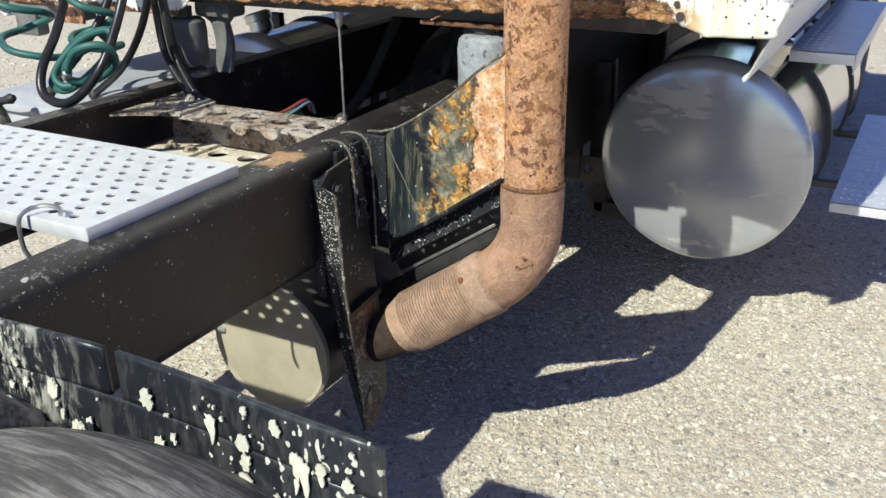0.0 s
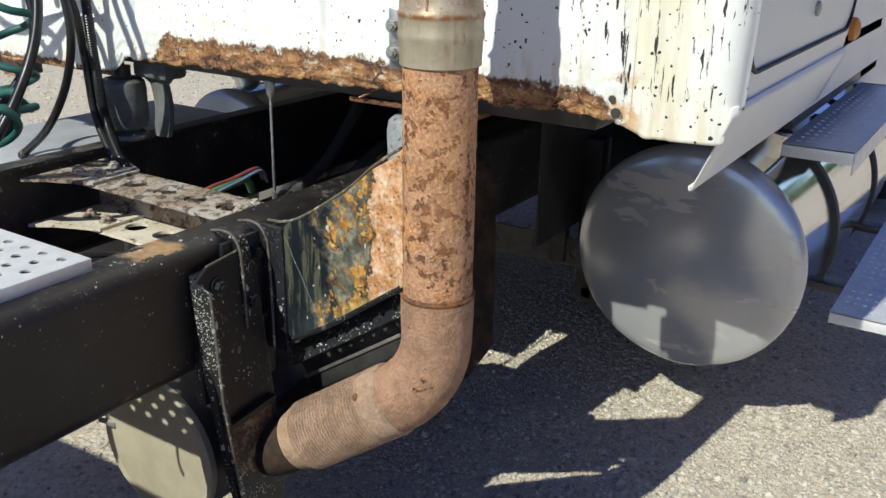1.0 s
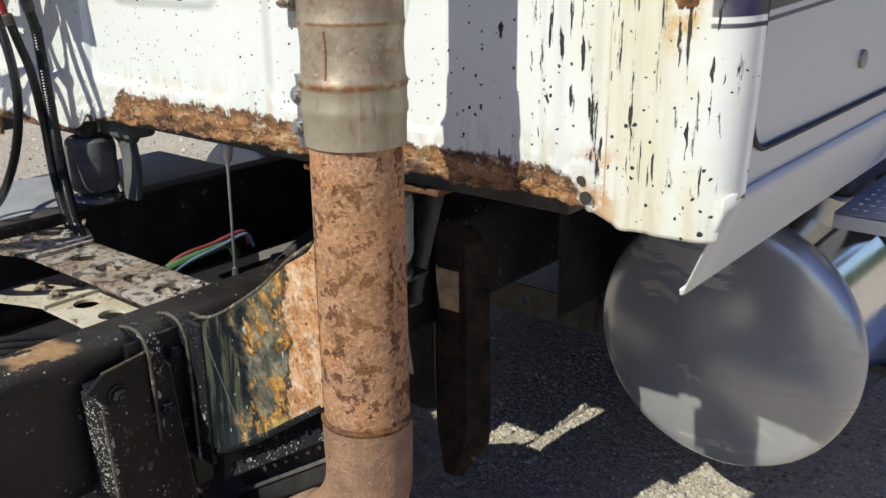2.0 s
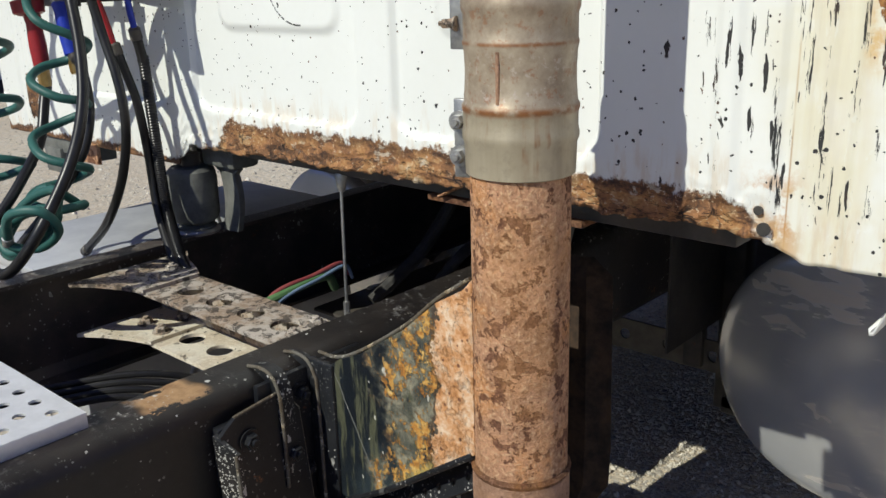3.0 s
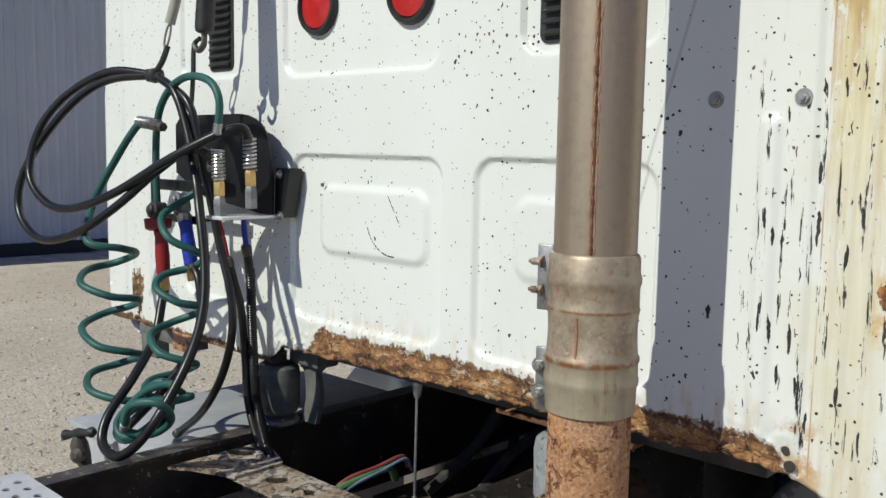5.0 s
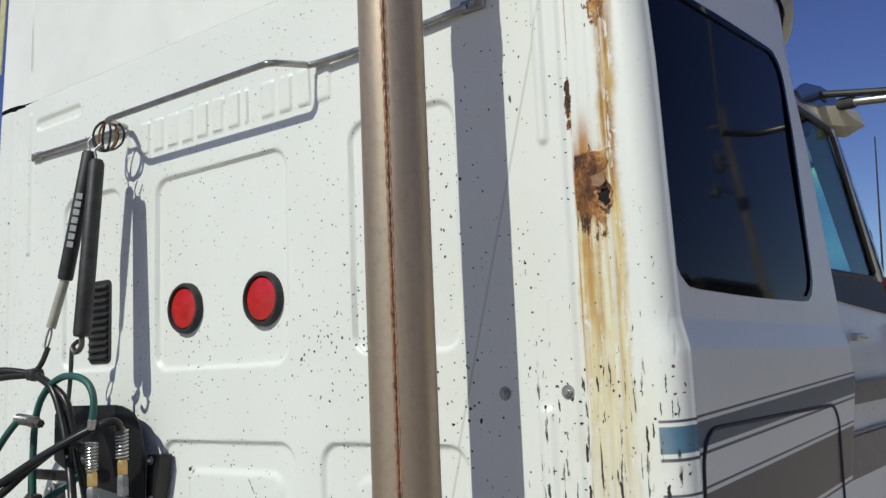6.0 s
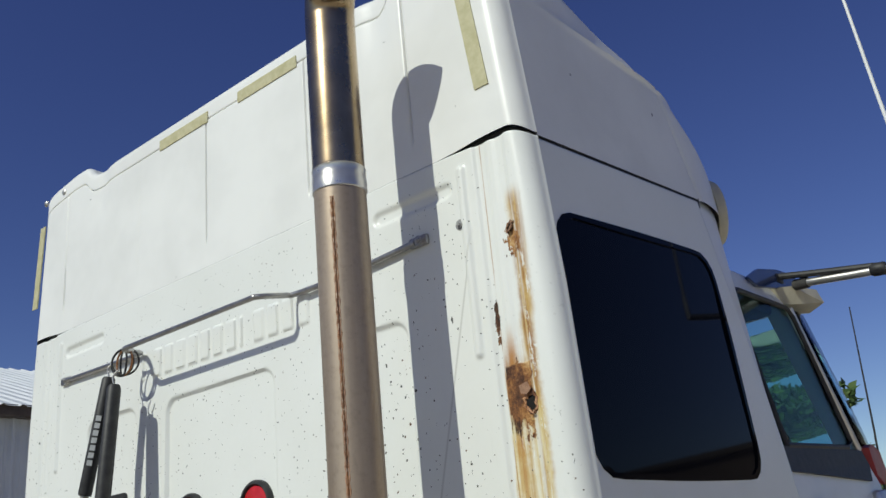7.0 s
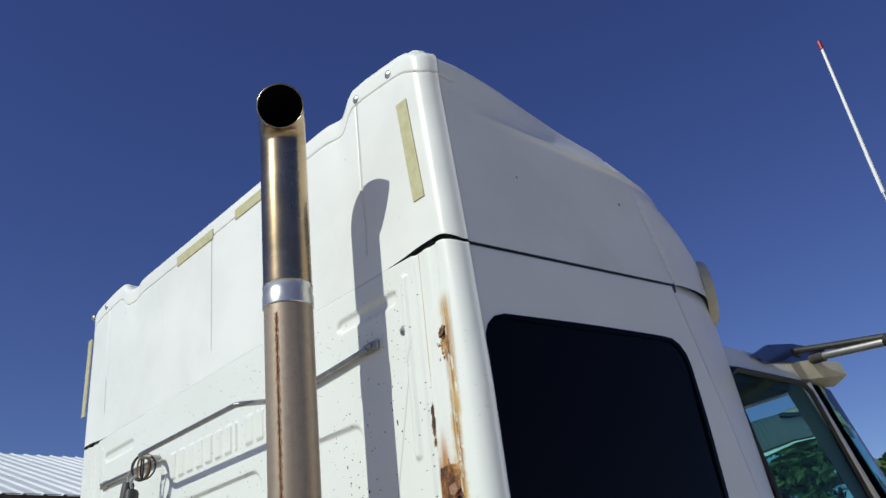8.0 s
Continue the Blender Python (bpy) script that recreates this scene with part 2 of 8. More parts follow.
    holes = g.mx(g.mx(g.mx(scab, blot(1.125, 2.14, 0.030, 0.09, 4.5)), blot(1.152, 2.530, 0.026, 0.050, 7.5)), g.mx(blot(1.19, 1.475, 0.022, 0.026, 2.6), blot(1.078, 2.33, 0.008, 0.07, 4.5)))
    holes = g.mx(holes, blot(-1.085, 1.215, 0.045, 0.085, 2.4))
    rust = g.mul(g.mx(edge, holes), onback)
    ragged = g.warped(g.P, 24.0, 0.035)
    plate = g.noise(11.0, 6.0, 0.62, g.scaled(0.8, 1.0, 1.7, g.warped(g.P, 16.0, 0.03)))
    rn = g.noise(130.0, 5.0, 0.75)
    sd, scale = g.cells(34.0, g.warped(g.scaled(0.7, 1.0, 1.3), 30.0, 0.07))
    sd2, scale2 = g.cells(85.0, g.warped(g.P, 60.0, 0.02))
    tone = g.add(g.add(g.mul(plate, 0.62), g.mul(scale, 0.14)), g.add(g.mul(scale2, 0.07), g.mul(rn, 0.17)))
    rcol = g.ramp(tone, (0.33, (0.045, 0.025, 0.017)), (0.42, (0.15, 0.078, 0.042)), (0.49, (0.29, 0.138, 0.060)), (0.56, (0.40, 0.205, 0.080)), (0.62, (0.47, 0.31, 0.16)), (0.70, (0.66, 0.56, 0.42)))
    crust = g.step(g.sub(g.sub(g.z, 1.165), lip), -0.022, -0.004)
    rcol = g.mix(g.mul(crust, 0.65), rcol, g.mix(g.step(rn, 0.45, 0.6), (0.06, 0.030, 0.018), (0.17, 0.080, 0.036)))
    rcol = g.mix(g.mul(g.step(rn, 0.60, 0.66), 0.75), rcol, (0.70, 0.58, 0.40))
    left_paint = g.mul(g.step(g.noise(28.0, 6.0, 0.7, g.scaled(0.7, 1.0, 1.4)), 0.585, 0.60), g.step(g.add(g.z, g.mul(plate, 0.06)), 1.20, 1.235))
    high = g.step(g.z, 1.35, 1.45)
    rcol = g.mix(g.mul(g.mul(left_paint, g.sub(1.0, high)), 0.6), rcol, (0.66, 0.60, 0.48))
    rcol = g.mix(g.mul(high, 0.86), rcol, g.ramp(g.add(g.add(g.mul(g.noise(15.0, 5.0, 0.65, g.scaled(1.3, 1.0, 0.8)), 0.75), g.mul(rn, 0.25)), g.step(g.x, 1.09, 1.15, -0.05, 0.04)), (0.38, (0.022, 0.010, 0.007)), (0.46, (0.085, 0.032, 0.014)), (0.53, (0.22, 0.090, 0.028)), (0.60, (0.40, 0.20, 0.065)), (0.67, (0.62, 0.45, 0.22))))
    rcol = g.mix(g.mul(g.step(rn, 0.46, 0.36), 0.3), rcol, (0.025, 0.016, 0.012))
    cd, cr = g.cells(17.0, g.warped(g.scaled(0.6, 1.0, 1.2), 22.0, 0.08), "DISTANCE_TO_EDGE")
    split = g.noise(1.0, 6.0, 0.65, g.scaled(7.0, 7.0, 42.0, g.warped(g.P, 12.0, 0.04)))
    crack = g.mx(g.mul(g.step(cd, 0.035, 0.012), g.step(g.noise(8.0, 3.0), 0.46, 0.54)), g.step(g.m("ABSOLUTE", g.sub(split, 0.53)), 0.009, 0.004))
    crack = g.mul(crack, g.step(g.z, 1.24, 1.19))
    rcol = g.mix(g.mul(crack, 0.9), rcol, (0.012, 0.009, 0.008))
    col = g.mix(chips, base, bare)
    col = g.mix(rust, col, rcol)
    layer = g.add(g.add(g.step(plate, 0.44, 0.46), g.mul(scale, 1.2)), g.add(g.step(plate, 0.53, 0.55), g.add(g.mul(scale2, 0.6), g.mul(rn, 0.5))))
    bumps = g.add(g.mul(rust, g.add(g.mul(layer, 0.20), g.mul(crack, -1.2))), g.add(g.mul(chips, -0.25), g.mul(g.noise(6.0, 2.0), 0.35)))
    return g.out(col, g.add(0.32, g.mul(g.mx(rust, chips), 0.5)), 0.0, bumps, 0.6, 0.004, coat=0.0)


def make_plain_white():
    g = G("white_gelcoat")
    base = g.mix(g.step(g.noise(2.2, 4.0), 0.35, 0.7), (0.80, 0.80, 0.77), (0.72, 0.72, 0.69))
    base = g.mix(g.mul(g.spots(30.0, 0.05, 0.18, g.warped(g.P, 70.0, 0.012)), 0.8), base, (0.06, 0.055, 0.05))
    return g.out(base, g.add(0.28, g.mul(g.noise(9.0), 0.12)), 0.0, g.noise(4.0, 2.0), 0.25, 0.004)


def make_rust_pipe(name, pale, blotch):
    g = G(name)
    w = g.warped(g.P, 25.0, 0.03)
    fine = g.noise(150.0, 6.0, 0.75)
    grain = g.noise(60.0, 5.0, 0.7)
    mid = g.noise(20.0, 5.0, 0.65, w)
    col = g.mix(g.step(mid, 0.38, 0.62), tuple(0.72 * c for c in pale), pale)
    glow = g.step(g.noise(9.0, 4.0, 0.6), 0.50, 0.62)
    col = g.mix(g.mul(glow, 0.6 if blotch > 0.2 else 0.15), col, (pale[0] * 1.12, pale[1] * 0.92, pale[2] * 0.55))
    col = g.mix(g.mul(g.step(fine, 0.50, 0.64), 0.75 if blotch > 0.2 else 0.25), col, tuple(min(0.75, 1.5 * c + 0.03) for c in pale))
    col = g.mix(g.mul(g.step(fine, 0.47, 0.34), 0.75 if blotch > 0.2 else 0.25), col, tuple(0.30 * c for c in pale))
    col = g.mix(g.mul(g.step(grain, 0.45, 0.36), 0.4 if blotch > 0.2 else 0.2), col, tuple(0.5 * c for c in pale))
    f1 = g.noise(22.0, 6.0, 0.7, g.warped(g.P, 45.0, 0.02))
    f2 = g.noise(42.0, 5.0, 0.65, w)
    lim = 0.70 - 0.4 * blotch
    flake = g.mx(g.step(f1, lim, lim + 0.010), g.step(f2, lim + 0.02, lim + 0.035))
    rim = g.mul(g.band(f1, lim - 0.02, lim, 0.008), 1.0 if blotch > 0.1 else 0.0)
    col = g.mix(g.mul(rim, 0.35), col, (pale[0] * 1.3, pale[1] * 1.2, pale[2]))
    col = g.mix(g.mul(flake, 0.85), col, g.mix(g.step(fine, 0.4, 0.6), (0.085, 0.034, 0.022), (0.23, 0.10, 0.056)))
    if blotch > 0.2:
        col = g.mix(g.mul(g.step(g.noise(6.0, 4.0, 0.6), 0.52, 0.62), 0.25), col, (0.56, 0.27, 0.09))
    h = g.add(g.mul(fine, 0.9), g.add(g.mul(grain, 0.9), g.add(g.mul(mid, 0.6), g.mul(flake, -0.8))))
    return g.out(col, 0.88, 0.0, h, 1.0, 0.005, spec=0.25)


def make_tan_steel(name, low, high, metal, rough, runs=0.0):
    g = G(name)
    v = g.noise(1.0, 5.0, 0.6, g.scaled(30.0, 30.0, 1.5))
    col = g.mix(g.step(v, 0.3, 0.7), low, high)
    col = g.mix(g.mul(g.step(g.noise(55.0, 5.0, 0.7), 0.45, 0.75), 0.35), col, tuple(0.6 * c for c in low))
    if runs:
        rr = g.noise(1.0, 3.0, 0.6, g.scaled(50.0, 50.0, 4.0))
        brown = g.mul(g.step(g.add(g.z, g.mul(g.sub(g.noise(30.0, 4.0), 0.5), 0.02)), 1.362, 1.372), 0.85)
        col = g.mix(brown, col, g.ramp(g.noise(26.0, 5.0, 0.7), (0.35, (0.25, 0.185, 0.13)), (0.5, (0.36, 0.285, 0.205)), (0.65, (0.46, 0.38, 0.28))))
        rings = g.mx(g.mx(g.band(g.z, 1.4385, 1.4425, 0.0022), g.band(g.z, 1.357, 1.366, 0.0035)), g.mul(g.step(rr, 0.57, 0.66), g.mul(g.band(g.z, 1.29, 1.36, 0.02), 0.6)))
        near = g.mx(g.band(g.z, 1.385, 1.52, 0.02), g.band(g.z, 1.355, 1.40, 0.02))
        dots = g.mul(g.step(g.noise(75.0, 6.0, 0.75), 0.55, 0.62), near)
        col = g.mix(g.mul(dots, 0.6), col, (0.30, 0.14, 0.07))
        pale = g.mul(g.step(g.noise(95.0, 5.0, 0.7), 0.57, 0.64), g.band(g.z, 1.36, 1.43, 0.01))
        col = g.mix(g.mul(pale, 0.5), col, (0.55, 0.47, 0.40))
        rings = g.mul(rings, g.step(g.noise(45.0, 5.0), 0.3, 0.6))
        col = g.mix(g.mul(rings, runs), col, g.mix(g.noise(120.0, 3.0), (0.15, 0.05, 0.02), (0.34, 0.14, 0.04)))
    return g.out(col, g.add(rough, g.mul(g.noise(40.0, 4.0), 0.15)), metal, g.noise(80.0, 4.0), 0.15, 0.002)


def make_frame_paint(name, rusty, dusty, specks, scuff=False, brighten=1.0, cold=False):
    g = G(name)
    low, high = ((0.009, 0.010, 0.012), (0.021, 0.022, 0.025)) if cold else ((0.011, 0.010, 0.010), (0.026, 0.021, 0.018))
    n = g.noise(7.0, 5.0, 0.65)
    col = g.mix(g.step(n, 0.35, 0.7), tuple(brighten * c for c in low) if specks else (0.036, 0.035, 0.034), tuple(brighten * c for c in high) if specks else (0.09, 0.08, 0.07))
    col = g.mix(g.mul(g.step(g.noise(3.0, 6.0, 0.7), 0.45, 0.8), dusty), col, (0.16, 0.13, 0.10))
    col = g.mix(g.mul(g.step(g.noise(11.0, 6.0, 0.7), 0.70 - rusty, 0.76 - rusty), 0.9), col, g.ramp(g.noise(60.0, 5.0, 0.7), *RUST_STOPS))
    if scuff:
        patch = g.mul(g.mul(g.band(g.add(g.y, g.mul(g.sub(g.noise(9.0, 3.0), 0.5), 0.08)), -0.568, -0.462, 0.012), g.step(g.z, 0.919, 0.922)), g.step(g.noise(14.0, 6.0, 0.7, g.scaled(1.6, 0.7, 1.0)), 0.46, 0.48))
        col = g.mix(g.mul(patch, g.step(g.x, 0.2, 0.3)), col, g.ramp(g.noise(50.0, 4.0), (0.3, (0.24, 0.13, 0.06)), (0.6, (0.42, 0.26, 0.13))))
        wear = g.mul(g.step(g.z, 0.905, 0.918), g.step(g.noise(48.0, 7.0, 0.8), 0.54, 0.62))
        wear = g.mul(wear, g.step(g.noise(4.0, 3.0), 0.40, 0.58))
        col = g.mix(g.mul(wear, 0.7), col, (0.30, 0.29, 0.27))
    if specks:
        sp = g.mx(g.spots(46.0, specks, 0.24, g.scaled(1, 1, 0.55, g.warped(g.P, 60.0, 0.02))), g.spots(120.0, specks * 1.4, 0.3, g.warped(g.P, 90.0, 0.008)))
        sp = g.mx(sp, g.mul(g.spots(210.0, specks * 1.6, 0.4), g.step(g.noise(6.0, 4.0, 0.65), 0.45, 0.6)))
        nick = g.noise(1.0, 5.0, 0.7, g.scaled(90.0, 90.0, 14.0, g.warped(g.P, 9.0, 0.05)))
        sp = g.mx(sp, g.mul(g.step(nick, 0.72 - 0.1 * specks, 0.74 - 0.1 * specks), g.step(g.noise(4.0, 3.0), 0.46, 0.58)))
        where = g.step(g.noise(7.0, 4.0, 0.65), 0.46, 0.62, 0.0, 1.0)
        if scuff:
            where = g.mx(g.mul(where, 0.9), g.mul(g.step(g.z, 0.895, 0.915), g.step(g.noise(5.0, 3.0), 0.35, 0.55)))
        sp = g.mul(sp, g.mx(where, min(1.0, specks * specks)))
        col = g.mix(g.mul(sp, 0.85), col, (0.55, 0.54, 0.50))
    return g.out(col, g.add(0.24, g.mul(n, 0.32)), 0.0, g.add(g.noise(70.0, 5.0, 0.7), g.mul(g.noise(9.0, 3.0), 0.8)), 0.35, 0.002, spec=0.45)


def make_simple(name, a, b, scale=20.0, rough=0.5, metal=0.0, bump=0.2, rvar=0.15, coat=0.0):
    g = G(name)
    n = g.noise(scale, 5.0, 0.65)
    return g.out(g.mix(g.step(n, 0.3, 0.7), a, b), g.add(rough - rvar / 2, g.mul(g.noise(scale * 2.3, 4.0), rvar)), metal, g.noise(scale * 5, 4.0), bump, 0.0015, coat=coat)


def make_smudged():
    g = G("smudged_aluminium")
    wipe = g.noise(1.0, 4.0, 0.55, g.scaled(4.0, 4.0, 15.0, g.warped(g.P, 4.0, 0.12)))
    haze = g.step(g.noise(2.6, 4.0, 0.6), 0.35, 0.70)
    smear = g.mul(g.step(wipe, 0.54, 0.66), g.step(g.noise(5.0, 3.0), 0.45, 0.60))
    col = g.mix(haze, (0.52, 0.525, 0.54), (0.60, 0.595, 0.59))
    col = g.mix(g.mul(smear, 0.7), col, (0.66, 0.57, 0.46))
    dust = g.mul(g.spots(150.0, 0.16, 0.28), g.step(g.z, 0.55, 0.30))
    col = g.mix(g.mul(dust, 0.5), col, (0.74, 0.70, 0.62))
    rough = g.add(g.add(0.17, g.mul(haze, 0.07)), g.mul(smear, 0.14))
    return g.out(col, rough, g.sub(0.52, g.mul(smear, 0.3)), g.noise(7.0, 2.0), 0.05, 0.01)


M_CAB = make_cab_paint()
M_WHITE = make_plain_white()
M_RUST = make_rust_pipe("rusted_steel", (0.59, 0.32, 0.185), 0.325)
M_RUST_PALE = make_rust_pipe("dusty_rusted_steel", (0.46, 0.275, 0.18), 0.12)
M_FLEX = make_rust_pipe("pale_dusty_flex_pipe", (0.50, 0.34, 0.24), 0.0)
# brown rust, its colour darkened for the shade behind the stack
M_GUARD = make_simple("shade_darkened_brown_rust", (0.014, 0.010, 0.008), (0.065, 0.038, 0.022), 22.0, 0.9, 0.0, 0.5)
M_RUST_DARK = make_rust_pipe("dark_scaled_rust", (0.20, 0.10, 0.055), 0.3)
M_TAN = make_tan_steel("heat_tanned_stainless", (0.33, 0.255, 0.19), (0.40, 0.32, 0.24), 0.55, 0.38)
M_COLLAR = make_tan_steel("stained_galvanised_steel", (0.345, 0.292, 0.205), (0.46, 0.395, 0.285), 0.30, 0.38, 0.95)
M_CHROME = make_simple("heat_tinted_chrome", (0.30, 0.22, 0.13), (0.44, 0.34, 0.22), 5.0, 0.28, 1.0, 0.05)
M_BRIGHT = make_simple("bright_stainless", (0.55, 0.53, 0.49), (0.66, 0.64, 0.60), 12.0, 0.30, 0.8, 0.05)
M_FRAME = make_frame_paint("black_frame_paint", 0.04, 0.07, 0.10, True)
# copy of M_FRAME, brightened in colour to lift the shade on the far rail
M_FRAME_LIFTED = make_frame_paint("shade_lifted_frame_paint", 0.04, 0.25, 0.12, True, 3.6)
M_BRACKET = make_frame_paint("speckled_black_bracket_paint", 0.05, 0.03, 0.40, cold=True)
M_DARK = make_frame_paint("grimy_underbody_black", 0.03, 0.62, 0.0)
M_UNDER = make_simple("grimy_matt_black_hose", (0.035, 0.034, 0.034), (0.085, 0.080, 0.074), 12.0, 0.9, 0.0, 0.3)
M_ALU = make_simple("bright_aluminium_plate", (0.70, 0.70, 0.71), (0.80, 0.80, 0.81), 25.0, 0.42, 0.35, 0.1)
M_TANK_END = make_smudged()
M_TANK = make_simple("polished_aluminium", (0.72, 0.72, 0.73), (0.78, 0.78, 0.79), 9.0, 0.10, 1.0, 0.03, 0.08)
M_RUBBER = make_simple("black_rubber", (0.016, 0.016, 0.017), (0.036, 0.035, 0.034), 30.0, 0.55, 0.0, 0.3)
M_HOSE = make_simple("black_hose_rubber", (0.008, 0.008, 0.009), (0.019, 0.018, 0.018), 14.0, 0.34, 0.0, 0.15)
M_GREEN = make_simple("green_hose_plastic", (0.020, 0.082, 0.070), (0.032, 0.115, 0.098), 14.0, 0.5, 0.0, 0.1)
M_BOLT = make_simple("zinc_steel", (0.30, 0.30, 0.30), (0.46, 0.45, 0.43), 60.0, 0.4, 0.8, 0.2)
M_BRASS = make_simple("brass", (0.52, 0.34, 0.12), (0.60, 0.42, 0.18), 50.0, 0.35, 0.9, 0.1)
M_REDP = make_simple("red_plastic", (0.24, 0.010, 0.016), (0.31, 0.016, 0.02), 30.0, 0.4, 0.0, 0.1)
M_BLUEP = make_simple("blue_plastic", (0.012, 0.03, 0.32), (0.02, 0.045, 0.42), 30.0, 0.4, 0.0, 0.1)
M_CANDARK = make_simple("dusty_dark_rubber", (0.09, 0.094, 0.088), (0.17, 0.17, 0.155), 18.0, 0.7, 0.0, 0.3)
M_BEIGE = make_simple("dusty_beige_enamel", (0.34, 0.30, 0.215), (0.41, 0.365, 0.27), 8.0, 0.7, 0.0, 0.1)
M_TAPE = make_simple("yellowed_tape_residue", (0.42, 0.39, 0.22), (0.52, 0.49, 0.31), 30.0, 0.6, 0.0, 0.2)


# ---- mesh tools ----
ORIGIN = {}


def thing(name, at, label, category, group="", kind=""):
    ob = new(name)
    ob.location = at
    ob.empty_display_size = 0.1
    ORIGIN[ob.name] = Vector(at)
    return tagged(ob, label, category, group, kind)


class Mesh:
    """Collects vertices and faces in world metres."""

    def __init__(self):
        self.v, self.f = [], []

    def add(self, verts, faces):
        n = len(self.v)
        self.v.extend(tuple(p) for p in verts)
        self.f.extend(tuple(n + i for i in q) for q in faces)
        return self

    def box(self, lo, hi, bevel=0.0, m=None):
        bm = bmesh.new()
        lo, hi = Vector(lo), Vector(hi)
        bmesh.ops.create_cube(bm, size=1.0, matrix=Matrix.LocRotScale((lo + hi) / 2, None, hi - lo))
        if bevel:
            bmesh.ops.bevel(bm, geom=bm.edges[:], offset=bevel, segments=2, affect="EDGES", profile=0.5)
        return self.take(bm, m)

    def take(self, bm, m=None):
        if m is not None:
            bmesh.ops.transform(bm, matrix=m, verts=bm.verts)
        bm.verts.index_update()
        self.add([v.co for v in bm.verts], [[v.index for v in q.verts] for q in bm.faces])
        bm.free()
        return self

    def sweep(self, path, radii, n=16, caps=True):
        """A tube along the path; radii: one, or one for each point."""
        path = [Vector(p) for p in path]
        if isinstance(radii, (int, float)):
            radii = [radii] * len(path)
        d = [(path[min(i + 1, len(path) - 1)] - path[max(i - 1, 0)]).normalized() for i in range(len(path))]
        side = d[0].orthogonal().normalized()
        verts, faces = [], []
        for p, w, r in zip(path, d, radii):
            side = (side - w * side.dot(w)).normalized()
            up = w.cross(side)
            verts += [p + r * (math.cos(a) * side + math.sin(a) * up) for a in (2 * math.pi * k / n for k in range(n))]
        for i in range(len(path) - 1):
            for k in range(n):
                a, b = i * n + k, i * n + (k + 1) % n
                faces.append((a, b, b + n, a + n))
        if caps:
            faces += [tuple(range(n - 1, -1, -1)), tuple(range((len(path) - 1) * n, len(path) * n))]
        return self.add(verts, faces)

    def lathe(self, profile, m=None, n=40):
        """Profile rows of radius and height, turned about z, then put in place by m."""
        m = m or Matrix()
        verts, faces = [], []
        for r, h in profile:
            verts += [m @ Vector((r * math.cos(a), r * math.sin(a), h)) for a in (2 * math.pi * k / n for k in range(n))]
        for i in range(len(profile) - 1):
            for k in range(n):
                a, b = i * n + k, i * n + (k + 1) % n
                faces.append((a, b, b + n, a + n))
        if profile[0][0] > 1e-6:
            faces.append(tuple(range(n - 1, -1, -1)))
        if profile[-1][0] > 1e-6:
            faces.append(tuple(range((len(profile) - 1) * n, len(profile) * n)))
        return self.add(verts, faces)

    def slab(self, outline, depth, m=None):
        """A flat outline of x, y pairs with thickness depth along z, then put in place by m."""
        m = m or Matrix()
        n = len(outline)
        verts = [m @ Vector((x, y, 0)) for x, y in outline] + [m @ Vector((x, y, depth)) for x, y in outline]
        return self.add(verts, [tuple(range(n - 1, -1, -1)), tuple(range(n, 2 * n))] + [(i, (i + 1) % n, n + (i + 1) % n, n + i) for i in range(n)])

    def grid(self, points):
        """A sheet from rows of points (a numpy array rows x columns x 3)."""
        r, c = points.shape[:2]
        i = np.arange(r * c).reshape(r, c)
        q = np.stack([i[:-1, :-1], i[:-1, 1:], i[1:, 1:], i[1:, :-1]], -1).reshape(-1, 4)
        return self.add(points.reshape(-1, 3).tolist(), q.tolist())


def part(name, mesh, material, parent, label="", smooth=True, sharp=35.0):
    root = parent
    while root.parent:
        root = root.parent
    o = ORIGIN[root.name]
    me = bpy.data.meshes.new(name)
    me.from_pydata([(x - o.x, y - o.y, z - o.z) for x, y, z in mesh.v], [], mesh.f)
    me.materials.append(material)
    me.validate()
    bm = bmesh.new()
    bm.from_mesh(me)
    bmesh.ops.recalc_face_normals(bm, faces=bm.faces)
    lim = radians(sharp)
    for f in bm.faces:
        f.smooth = smooth
    for e in bm.edges:
        if len(e.link_faces) == 2 and e.link_faces[0].normal.angle(e.link_faces[1].normal, 0.0) > lim:
            e.smooth = False
    bm.to_mesh(me)
    bm.free()
    ob = new(name, me)
    ob.parent = parent
    return tagged(ob, label)


def frame_to(at, ahead, up=(0, 0, 1)):
    """A pose whose z axis points ahead."""
    z = Vector(ahead).normalized()
    x = Vector(up).cross(z)
    x = x.normalized() if x.length > 1e-6 else Vector((1, 0, 0))
    return Matrix.Translation(at) @ Matrix((x, z.cross(x), z)).transposed().to_4x4()


def rounded(x0, y0, x1, y1, r, n=6):
    out = []
    for cx, cy, a in ((x1 - r, y1 - r, 0), (x0 + r, y1 - r, 90), (x0 + r, y0 + r, 180), (x1 - r, y0 + r, 270)):
        out += [(cx + r * math.cos(radians(a + 90 * k / n)), cy + r * math.sin(radians(a + 90 * k / n))) for k in range(n + 1)]
    return out


def smooth_path(points, n=8):
    """Catmull-Rom through the points."""
    p = [Vector(q) for q in points]
    p = [2 * p[0] - p[1]] + p + [2 * p[-1] - p[-2]]
    out = []
    for i in range(1, len(p) - 2):
        for k in range(n):
            t = k / n
            out.append(0.5 * (2 * p[i] + (p[i + 1] - p[i - 1]) * t + (2 * p[i - 1] - 5 * p[i] + 4 * p[i + 1] - p[i + 2]) * t * t + (3 * p[i] - p[i - 1] - 3 * p[i + 1] + p[i + 2]) * t**3))
    return out + [p[-2]]


